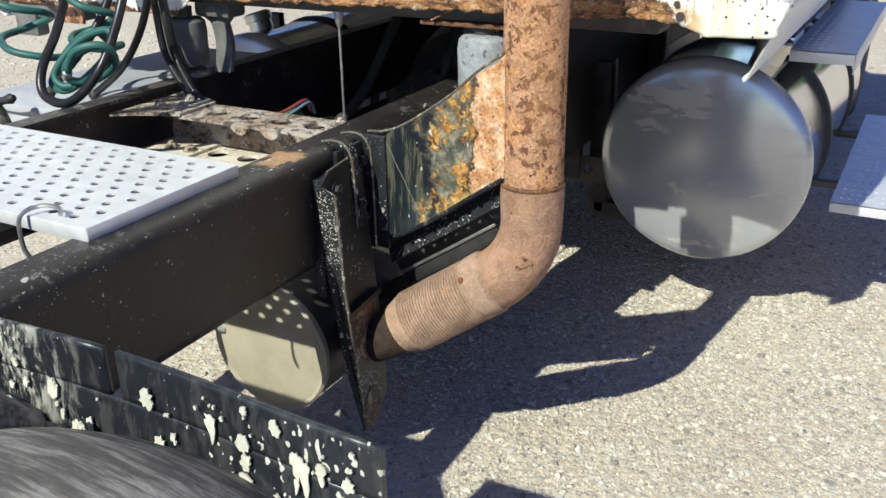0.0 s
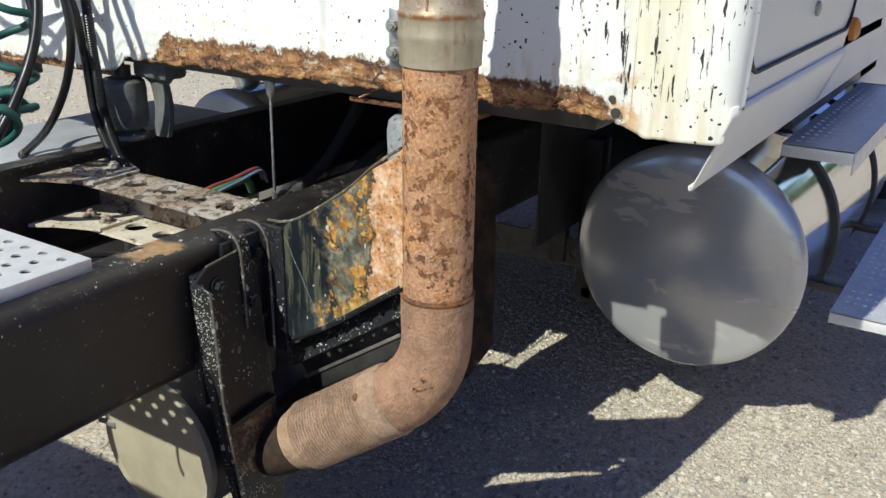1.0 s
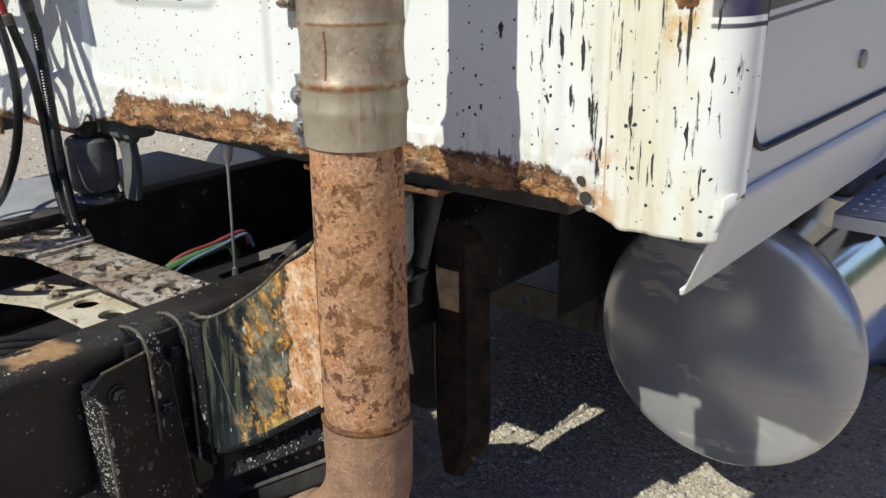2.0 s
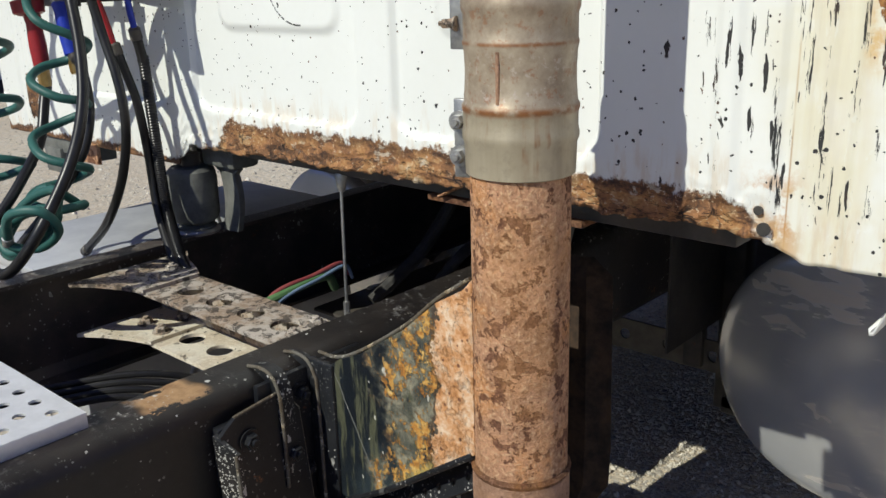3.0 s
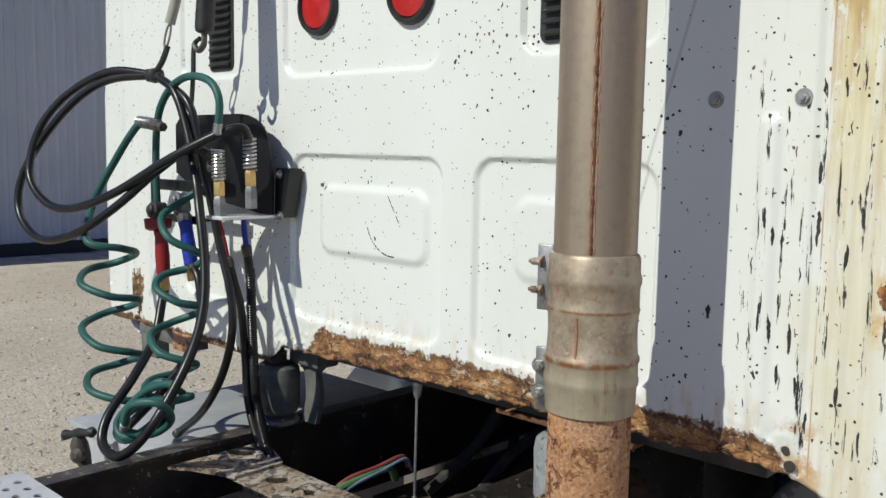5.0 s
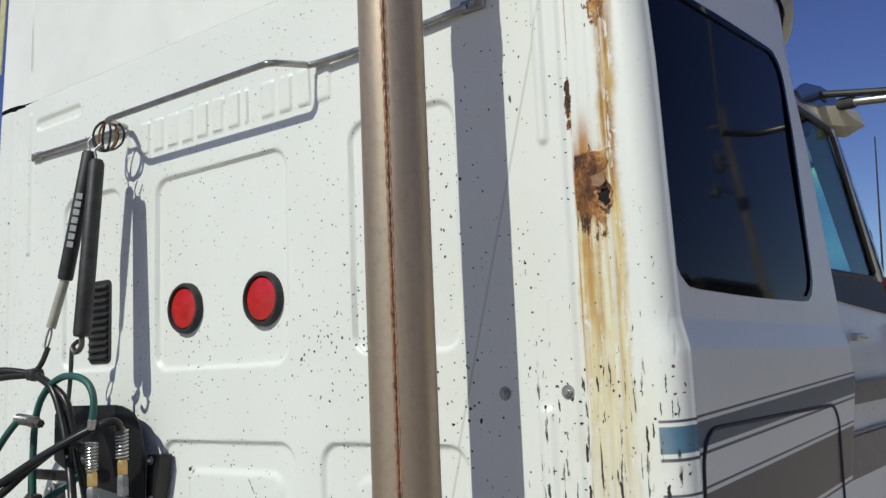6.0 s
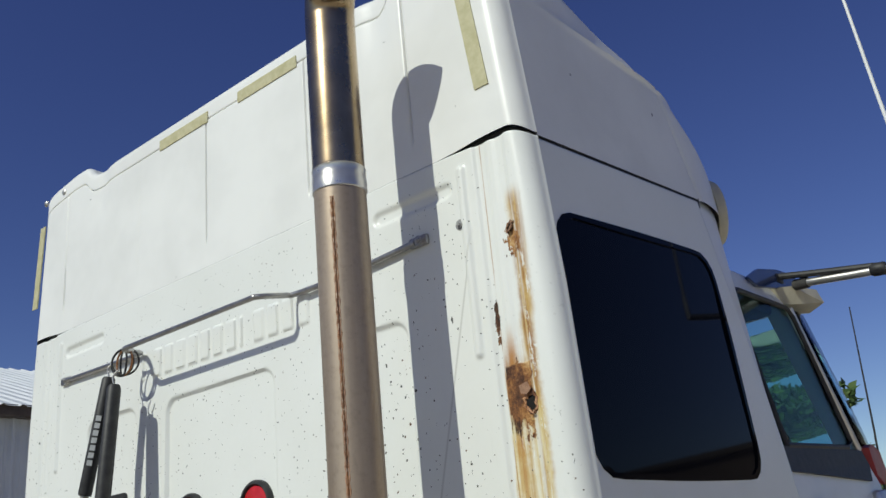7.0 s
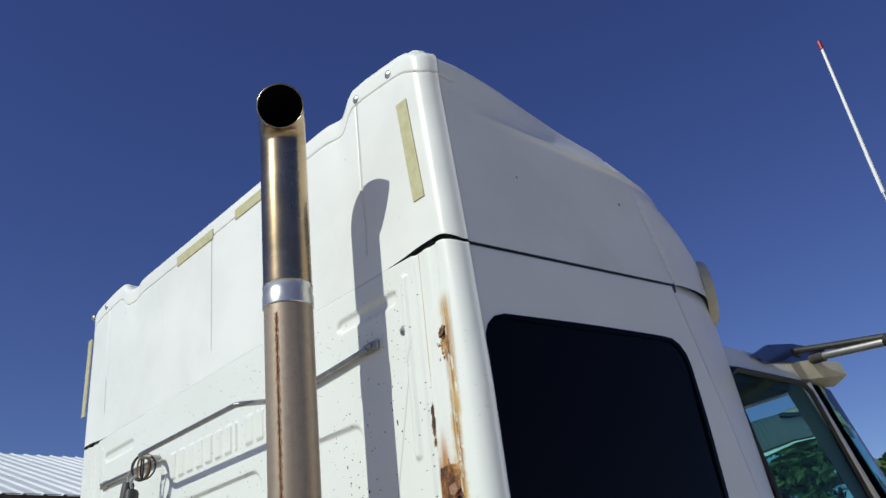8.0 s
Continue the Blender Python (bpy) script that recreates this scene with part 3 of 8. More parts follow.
def hexbolt(at, ahead, r=0.011, h=0.009, washer=True):
    m = Mesh()
    f = frame_to(at, ahead)
    if washer:
        m.lathe([(r * 1.45, 0), (r * 1.45, 0.0025)], f, 16)
    m.lathe([(r, 0.002), (r, h * 0.85), (r * 0.86, h)], f, 6)
    m.lathe([(r * 0.5, h), (r * 0.5, h + 0.004), (r * 0.42, h + 0.005)], f, 10)
    return m


# ---- ground ----
def make_gravel():
    g = G("crushed_gravel")
    big = g.noise(0.45, 4.0, 0.6)
    col = g.mix(g.step(big, 0.35, 0.65), (0.61, 0.515, 0.39), (0.70, 0.61, 0.475))
    d, r = g.cells(70.0)
    d2, r2 = g.cells(34.0)
    col = g.mix(g.mul(g.step(r, 0.2, 0.9), 0.5), col, (0.33, 0.31, 0.28))
    col = g.mix(g.mul(g.step(r2, 0.75, 0.95), 0.5), col, (0.68, 0.64, 0.57))
    col = g.mix(g.mul(g.step(g.noise(160.0, 5.0, 0.7), 0.5, 0.3), 0.4), col, (0.17, 0.15, 0.13))
    far = g.step(g.noise(0.06, 5.0, 0.6), 0.52, 0.62)
    grass = g.mul(g.mul(far, g.step(g.m("ABSOLUTE", g.x), 9.0, 12.0)), g.step(g.noise(2.5, 5.0, 0.7), 0.5, 0.6))
    col = g.mix(grass, col, (0.15, 0.16, 0.06))
    h = g.add(g.mul(g.sub(1.0, d), 0.5), g.add(g.mul(g.sub(1.0, d2), 0.6), g.mul(g.noise(220.0, 4.0), 0.35)))
    return g.out(col, 0.92, 0.0, h, 0.9, 0.008, spec=0.2)


def make_pebble():
    g = G("gravel_stone")
    col = g.ramp(g.island, (0.0, (0.26, 0.24, 0.21)), (0.3, (0.48, 0.43, 0.36)), (0.65, (0.58, 0.53, 0.44)), (1.0, (0.72, 0.67, 0.58)))
    col = g.mix(g.mul(g.noise(120.0, 4.0), 0.3), col, (0.3, 0.27, 0.23))
    return g.out(col, 0.9, 0.0, g.noise(200.0, 4.0), 0.5, 0.002, spec=0.2)


M_GRAVEL, M_PEBBLE = make_gravel(), make_pebble()


def build_ground():
    xs = np.concatenate([[-1500, -500, -150, -60], np.arange(-24, 14.01, 0.5), [40, 150, 500, 1500]])
    ys = np.concatenate([[-1500, -500, -150, -40], np.arange(-8, 24.01, 0.5), [60, 150, 500, 1500]])
    X, Y = np.meshgrid(xs, ys)
    near = np.exp(-((X / 30) ** 2) - (Y / 30) ** 2)
    Z = near * 0.012 * (np.sin(X * 1.7 + 0.6 * Y) + np.sin(Y * 1.3 - 0.4 * X)) - 0.024 * near
    m = Mesh().grid(np.stack([X, Y, Z], -1))
    root = thing("ground", (0, 0, 0), "pale crushed gravel yard with scattered stones", "ground", kind="structure")
    part("gravel_bed", m, M_GRAVEL, root)


def build_stones():
    rng = np.random.default_rng(4)
    bm = bmesh.new()
    bmesh.ops.create_icosphere(bm, subdivisions=1, radius=1.0)
    base = np.array([v.co for v in bm.verts])
    faces = np.array([[v.index for v in f.verts] for f in bm.faces])
    bm.free()
    # small chips with few faces, and fewer round stones, thinning out away from the truck
    chip = np.array([(1, 0, 0), (-1, 0, 0), (0, 1, 0), (0, -1, 0), (0, 0, 1), (0, 0, -1)], float)
    chip_faces = np.array([(0, 2, 4), (2, 1, 4), (1, 3, 4), (3, 0, 4), (2, 0, 5), (1, 2, 5), (3, 1, 5), (0, 3, 5)])
    verts, tris, used = [], [], 0
    for shape0, faces0, count, least, spread in ((chip, chip_faces, 120000, 0.0028, 0.0055), (base, faces, 15000, 0.0045, 0.0085)):
        x = 0.95 + 1.15 * rng.standard_normal(count)
        y = 1.0 + 1.3 * rng.standard_normal(count)
        far = rng.random(count) < 0.16
        x[far] = -4.0 + 3.0 * rng.standard_normal(far.sum())
        y[far] = 3.5 + 3.5 * rng.standard_normal(far.sum())
        size = least + spread * rng.random(count) ** 2.4
        size[far] *= 1.9
        stretch = rng.uniform(0.6, 1.3, (count, 3)) * np.array([1, 1, 0.6])
        lumps = 1 + 0.24 * rng.standard_normal((60, len(shape0), 3))
        p = (shape0[None] * lumps[rng.integers(0, 60, count)]) * stretch[:, None] * size[:, None, None]
        spin = rng.uniform(0, 6.28, count)
        c, s = np.cos(spin)[:, None], np.sin(spin)[:, None]
        q = np.stack([p[..., 0] * c - p[..., 1] * s, p[..., 0] * s + p[..., 1] * c, p[..., 2]], -1)
        level = 0.012 * (np.sin(x * 1.7 + 0.6 * y) + np.sin(y * 1.3 - 0.4 * x)) - 0.024
        q += np.stack([x, y, level * np.exp(-((x / 30) ** 2) - (y / 30) ** 2) + size * 0.12], -1)[:, None]
        verts.append(q.reshape(-1, 3))
        tris.append((faces0[None] + (np.arange(count) * len(shape0))[:, None, None]).reshape(-1, 3) + used)
        used += count * len(shape0)
    q, f = np.concatenate(verts), np.concatenate(tris)
    me = bpy.data.meshes.new("gravel_stones")
    me.from_pydata(q.reshape(-1, 3).tolist(), [], f.tolist())
    me.materials.append(M_PEBBLE)
    ob = new("gravel_stones", me)
    tagged(ob, "loose grey and tan gravel stones on the yard", "gravel", kind="stuff")


# ---- sleeper cab ----
def interp(v, xs, ys):
    return np.interp(v, xs, ys)


LEFT_EXTRA = 0.045


def seam_height(a, y):
    """Height of the joint between cab and roof fairing: level on the back, rising forward along the sides."""
    return np.where(a > 2, 2.785 + 0.058 * (y - 0.05), 2.800 - 0.015 * sstep(a, 1.0, 2.0))


def half_width(z):
    return interp(z, [1.1, 1.35, 1.84, 1.90, 2.4, 2.8, 3.3], [1.262, 1.272, 1.272, 1.258, 1.245, 1.222, 1.185])


def side_end(z):
    return interp(z, [1.1, 1.2, 1.75, 2.1, 2.82, 3.2], [0.93, 0.96, 1.24, 1.16, 0.97, 0.9])


def sstep(v, lo, hi):
    t = np.clip((v - lo) / (hi - lo), 0, 1)
    return t * t * (3 - 2 * t)


def rrect(x, z, x0, z0, x1, z1, r, edge):
    """1 inside a rounded rectangle, 0 outside, with a slope of width edge."""
    dx = np.abs(x - (x0 + x1) / 2) - (x1 - x0) / 2 + r
    dz = np.abs(z - (z0 + z1) / 2) - (z1 - z0) / 2 + r
    d = np.hypot(np.maximum(dx, 0), np.maximum(dz, 0)) + np.minimum(np.maximum(dx, dz), 0) - r
    return 1 - sstep(d, -edge, 0)


def relief(x, z):
    """How far the pressed back panel stands out (metres)."""
    h = np.zeros_like(x)
    for x0, z0, x1, z1 in ((-0.30, 1.85, 0.262, 2.41), (-0.268, 1.238, 0.275, 1.665), (0.36, 1.238, 0.80, 1.667), (0.475, 1.86, 0.80, 2.42), (-0.80, 1.86, -0.475, 2.42), (-0.80, 1.238, -0.36, 1.667)):
        h -= 0.011 * rrect(x, z, x0, z0, x1, z1, 0.055, 0.013)
    h += 0.008 * rrect(x, z, -0.16, 1.41, 0.232, 1.595, 0.05, 0.022)
    h += 0.006 * rrect(x, z, 0.46, 1.41, 0.72, 1.595, 0.05, 0.022)
    for s in (-1, 1):
        h -= 0.009 * rrect(s * x, z, 0.70, 2.685, 0.99, 2.735, 0.024, 0.016)
        h += 0.008 * rrect(s * x, z, 1.005, 2.26, 1.038, 2.765, 0.016, 0.013)
        h += 0.008 * rrect(s * x, z, 0.97, 1.20, 1.02, 1.75, 0.024, 0.02)
        h -= 0.007 * (sstep(s * x, 1.060, 1.072) - sstep(s * x, 1.150, 1.165))
        h += 0.004 * (sstep(s * x, 1.098, 1.106) - sstep(s * x, 1.122, 1.130))
    # raised blank blocks where the maker's lettering is pressed in
    for k in range(13):
        a = -0.44 + k * 0.068
        h += 0.006 * rrect(x, z, a, 2.492, a + (0.052 if k not in (0, 8) else 0.018), 2.592, 0.008, 0.007)
    return h


def bottom(x):
    return interp(x, [-1.27, -0.35, -0.3, 0.98, 1.04, 1.10, 1.27], [1.105, 1.10, 1.152, 1.17, 1.165, 1.142, 1.15])


RC = 0.05


def outline(z, us):
    """The plan outline at height z, for us from -3 to 3: side, corner, back, corner, side; with outward normals."""
    w, e = half_width(z), side_end(z)
    a = np.abs(us)
    s = np.sign(us)
    back = np.clip(a, 0, 1) * (w - RC)
    ang = np.clip(a - 1, 0, 1) * (math.pi / 2)
    px = back + RC * np.sin(ang)
    py = RC - RC * np.cos(ang) + np.clip(a - 2, 0, 1) * (e - RC)
    px = px + LEFT_EXTRA * (us < 0) * np.clip(a, 0, 1)
    return s * px, py, s * np.sin(ang), -np.cos(ang)


WIN = (0.075, 1.965, 0.965, 2.605)


def inside_window(y, z, grow=0.0):
    y0, z0, y1, z1 = WIN
    top = 2.565 + 0.06 * y
    lean = 0.07 * (z - 2.3)
    q = rrect(y + lean * 0.0, z * 1.0, y0 - grow, z0 - grow, y1 - 0.04 * (z - 1.97) + grow, top + grow + 0.02, 0.085, 0.002)
    return q


def crease(us, y):
    """The lip where the corner post meets the side panel, which lies deeper."""
    on = np.abs(us) > 1.4
    return on * (0.004 * np.exp(-(((y - 0.056) / 0.006) ** 2)) - 0.006 * sstep(y, 0.058, 0.070))


def build_cab():
    cab = thing("sleeper_cab", (0, 0, 0), "white truck sleeper cab with chipped paint and rusted lower edge", "truck cab")
    side_u = np.concatenate([np.linspace(2, 2.09, 28)[:-1], np.linspace(2.09, 3, 84)])
    corner_u = np.linspace(1, 2, 12)[:-1]
    back_u = np.linspace(-1, 1, 480)
    us = np.concatenate([-side_u[::-3], -corner_u[::-1], back_u[1:-1], corner_u, side_u])
    zs = np.concatenate([np.linspace(0, 0.12, 34)[:-1], np.linspace(0.12, 1, 300)])
    Z = np.zeros((len(zs), len(us)))
    X, Y = Z.copy(), Z.copy()
    bx = np.clip(us, -1, 1) * 1.2
    bot = np.where(np.abs(us) > 1.6, 1.205, bottom(bx))
    rng = np.random.default_rng(2)
    rag = np.convolve(rng.standard_normal(len(us)), np.ones(5) / 5, "same") * 0.0045
    rag *= (np.abs(us) < 0.86) & (bx > -0.35)
    seam_top = seam_height(np.abs(us), 0.05 + (np.abs(us) - 2) * 0.92) - 0.003 * sstep(np.abs(us), 0.80, 0.93)
    flake = rng.standard_normal((len(zs), len(us)))
    for _ in range(2):
        flake = (flake + np.roll(flake, 1, 0) + np.roll(flake, 1, 1) + np.roll(flake, -1, 1)) / 4
    flake = np.where(flake > 0.12, 0.0025, -0.0015) + flake * 0.002
    for i, f in enumerate(zs):
        z = (bot + rag) * (1 - f) + seam_top * f
        x, y, nx, ny = outline(z, us)
        h = np.where(np.abs(us) <= 1.05, relief(x, z), 0) + crease(us, y)
        low = np.clip(1 - f / 0.055, 0, 1)
        h = h + low * flake[i] * (np.abs(us) < 0.88) * (bx > -0.34) - 0.004 * low * (np.abs(us) < 0.88)
        X[i], Y[i], Z[i] = x + nx * h, y + ny * h, z
    m = Mesh()
    pts = np.stack([X, Y, Z], -1)
    r, c = Z.shape
    idx = np.arange(r * c).reshape(r, c)
    q = np.stack([idx[:-1, :-1], idx[:-1, 1:], idx[1:, 1:], idx[1:, :-1]], -1).reshape(-1, 4)
    mid = pts.reshape(-1, 3)[q].mean(1)
    hole = (np.abs(mid[:, 0]) > 1.15) & (mid[:, 1] > 0.03) & (inside_window(mid[:, 1], mid[:, 2]) > 0.5)
    m.add(pts.reshape(-1, 3).tolist(), q[~hole].tolist())
    shell = part("body_shell", m, M_CAB, cab)
    thick = shell.modifiers.new("thickness", "SOLIDIFY")
    thick.thickness, thick.offset = 0.0035, -1.0
    # floor of the cab
    part("underfloor", Mesh().box((-1.2, 0.03, 1.17), (1.2, 2.0, 1.20)), M_DARK, cab)
    part("front_bulkhead", Mesh().box((-1.15, 1.0, 1.2), (1.15, 1.03, 2.75)), M_DARK, cab)
    return cab


def xs_at(y, z, s=1):
    return float(half_width(np.array(z))) + (LEFT_EXTRA if s < 0 else 0.0)


def window_loop(grow, n=90):
    """Points round the side window, as y, z pairs."""
    y0, z0, y1, z1 = WIN
    pts = []
    cy, cz = (y0 + y1) / 2, 2.29
    for k in range(n):
        a = 2 * math.pi * k / n
        lo, hi = 0.0, 1.2
        for _ in range(24):
            t = (lo + hi) / 2
            if inside_window(np.array(cy + t * math.cos(a)), np.array(cz + t * math.sin(a))) > 0.5:
                lo = t
            else:
                hi = t
        pts.append((cy + (lo + grow) * math.cos(a), cz + (lo + grow) * math.sin(a)))
    return pts


def make_glass():
    g = G("dark_tinted_glass")
    return g.out((0.004, 0.005, 0.008), g.add(0.03, g.mul(g.noise(3.0), 0.02)), 0.0, None, spec=0.055)


M_GLASS = make_glass()
def make_door_glass():
    g = G("teal_tinted_glass")
    return g.out((0.50, 0.74, 0.69), 0.0, 0.0, None, trans=1.0, ior=1.1)


M_DOORGLASS = make_door_glass()


def build_side_windows(cab):
    for s in (-1, 1):
        win = part("side_window", Mesh().add(
            [(s * (xs_at(y, z, s) - 0.0095), y, z) for y, z in window_loop(0.006)] + [(s * (xs_at(y, z, s) - 0.0145), y, z) for y, z in window_loop(0.006)],
            [tuple(range(90)), tuple(range(179, 89, -1))] + [(k, (k + 1) % 90, 90 + (k + 1) % 90, 90 + k) for k in range(90)]), M_GLASS, cab, "dark tinted side window", sharp=20)
        inner, outer = window_loop(-0.007), window_loop(0.011)
        v, f = [], []
        rows = ((inner, -0.012), (inner, -0.0045), (outer, -0.0045), (outer, -0.009))
        for loop, off in rows:
            v += [(s * (xs_at(y, z, s) + off), y, z) for y, z in loop]
        for a in range(4):
            for k in range(90):
                b = (a + 1) % 4
                f.append((a * 90 + k, a * 90 + (k + 1) % 90, b * 90 + (k + 1) % 90, b * 90 + k))
        part("window_gasket", Mesh().add(v, f), M_GLASS, win, "black rubber gasket")


def roof_height(x, y):
    a = np.where(x < 0, -x * 0.95, x)
    top = interp(a, [0, 0.70, 0.775, 0.80, 0.825, 0.85, 0.91, 1.10, 1.14, 1.17, 1.2], [3.416, 3.416, 3.412, 3.424, 3.452, 3.466, 3.467, 3.452, 3.444, 3.430, 3.414])
    drop = interp(y, [0, 0.15, 0.3, 0.525, 0.81, 0.95, 1.13, 1.23, 1.33, 1.45], [0, 0.0, -0.008, -0.026, -0.066, -0.105, -0.185, -0.255, -0.37, -0.56])
    return top + drop


def build_roof(cab):
    grooves = (-1.02, -0.48, -0.065, 0.45, 0.87)
    side_u = np.concatenate([np.linspace(2, 2.06, 16)[:-1], np.linspace(2.06, 3, 130)])
    corner_u = np.linspace(1, 2, 10)[:-1]
    w0 = float(half_width(np.array(2.8))) - RC
    back_u = np.sort(np.concatenate([np.linspace(-1, 1, 300)] + [np.array([-0.004, -0.002, 0.0, 0.002, 0.004]) + gx / w0 for gx in grooves]))
    us = np.concatenate([-side_u[::-1], -corner_u[::-1], back_u[1:-1], corner_u, side_u])
    # heights: a share of the wall, then metres below the top, then the rounded rim
    steps = [("f", q) for q in np.concatenate([[0, 0.02], np.linspace(0.04, 1.0, 72)])]
    steps += [("d", q) for q in (0.092, 0.085, 0.081, 0.079, 0.0775, 0.076, 0.074, 0.070, 0.062, 0.052, 0.042, 0.034)]
    steps += [("r", q) for q in np.linspace(0.15, 1, 8)]
    rows = []
    for how, q in steps:
        x, y, nx, ny = outline(np.full_like(us, 2.8), us)
        yl = np.where(np.abs(us) > 2, RC + (np.abs(us) - 2) * (1.45 - RC), y)
        x = x - np.sign(x) * 0.14 * np.clip((yl - 0.98) / 0.47, 0, 1) ** 2
        zt = roof_height(x, yl)
        gap = 0.0005 + 0.0065 * sstep(np.abs(us), 0.80, 0.93) + 0.006 * sstep(np.abs(us), 0.86, 0.97) * (1 - sstep(np.abs(us), 1.2, 2.0))
        z0 = seam_height(np.abs(us), yl) + gap
        z = z0 + (zt - 0.10 - z0) * q if how == "f" else zt - q if how == "d" else zt - 0.03 * (1 - math.sin(q * math.pi / 2))
        wide = half_width(z) - half_width(np.array(2.8))
        x = x + np.sign(x) * wide * np.clip((np.abs(x) - 1.0) / 0.15, 0, 1)
        inset = 0.03 * (1 - math.cos(q * math.pi / 2)) if how == "r" else 0.0
        h = crease(us, yl)
        for gx in grooves:
            h = h - 0.011 * np.exp(-(((x - gx) / 0.0028) ** 2)) * (np.abs(us) < 1) * sstep(z, 2.86, 2.92) * (z < zt - 0.08)
        if how == "d":
            h = h - 0.010 * math.exp(-(((q - 0.0775) / 0.0022) ** 2)) * (np.abs(us) < 2.05)
        h = h - 0.008 * np.exp(-(((yl - 0.995 + 0.30 * (z - 2.854)) / 0.006) ** 2)) * (np.abs(us) > 2)
        # a ridge along the side; the band over it leans inward
        ridge = 3.258 - 0.035 * yl
        lean = np.clip((z - ridge) / np.maximum(zt - ridge, 0.05), 0, 1)
        h = h + (0.010 * np.exp(-(((z - ridge) / 0.012) ** 2)) - 0.055 * lean**0.8) * sstep(yl, 0.12, 0.7) * (1 - sstep(yl, 0.75, 1.2)) * (np.abs(us) > 2)
        h = h - 0.055 * sstep(z, zt - 0.18, zt) * sstep(yl, 0.75, 1.2) * (np.abs(us) > 2)
        h = h - 0.012 * np.exp(-(((np.abs(x) - 0.76) / 0.05) ** 2)) * sstep(z, 3.1, 3.34) * (np.abs(us) < 1)
        rows.append(np.stack([x + nx * (h - inset), yl + ny * (h - inset), z], -1))
    m = Mesh().grid(np.array(rows))
    # top
    e = rows[-1]
    n = 120
    half = len(us) // 2
    left, right = e[:half][::-1], e[-half:]
    t = np.linspace(0, 1, n)[:, None, None]
    top = left[None] * (1 - t) + right[None] * t
    inner = (np.linspace(0, 1, n)[:, None] * (1 - np.linspace(0, 1, n)[:, None])) > 0
    zz = roof_height(top[..., 0], top[..., 1]) - 0.002
    top[..., 2] = np.where(inner, zz, top[..., 2])
    m.grid(top)
    roof = part("roof_fairing", m, M_WHITE, cab, "white moulded roof fairing", sharp=50)
    part("seam_gasket", Mesh().grid(np.array([np.stack([*(np.array(outline(np.full_like(us, 2.8), us)[:2]) * np.array([[0.990], [1.0]]) + np.array([[0], [0.016]])), seam_height(np.abs(us), 0.05 + (np.abs(us) - 2) * 0.92) + q], -1) for q in (-0.02, 0.015)])), M_RUBBER, cab)
    for x, z in ((-1.215, 3.412), (-1.06, 3.412), (0.872, 3.408), (1.034, 3.402)):
        part("roof_bolt", Mesh().lathe([(0.014, 0), (0.013, 0.006), (0.007, 0.010), (0.0, 0.011)], frame_to((x, 0.004, z), (0, -1, 0)), 16), M_BOLT, roof)
    for x0, z0, x1, z1 in ((1.06, 2.945, 1.105, 3.275), (-0.345, 3.325, -0.05, 3.365), (0.12, 3.325, 0.42, 3.365), (-1.245, 2.955, -1.205, 3.305)):
        lean = 0.0 if z1 - z0 < 0.1 else 0.035 * (1 if x0 > 0 else -1)
        part("tape_strip", Mesh().add([(x0 + lean, -0.0035, z0), (x1 + lean, -0.0035, z0), (x1, -0.0035, z1), (x0, -0.0035, z1), (x0 + lean, 0.001, z0), (x1 + lean, 0.001, z0), (x1, 0.001, z1), (x0, 0.001, z1)],
             [(0, 1, 2, 3), (4, 7, 6, 5), (0, 4, 5, 1), (1, 5, 6, 2), (2, 6, 7, 3), (3, 7, 4, 0)]), M_TAPE, roof, "yellowed strip of old tape")
    return roof


# near-black fill laid over holes for the shade inside them
M_HOLLOW = make_simple("dark_hollow", (0.006, 0.005, 0.005), (0.012, 0.010, 0.009), 20.0, 0.95)


def make_red_lens():
    g = G("red_lamp_lens")
    d, r = g.cells(260.0)
    return g.out(g.mix(g.step(g.noise(25.0), 0.3, 0.7), (0.42, 0.012, 0.012), (0.55, 0.02, 0.018)), 0.22, 0.0, d, 0.4, 0.002, coat=0.5)


M_LENS = make_red_lens()


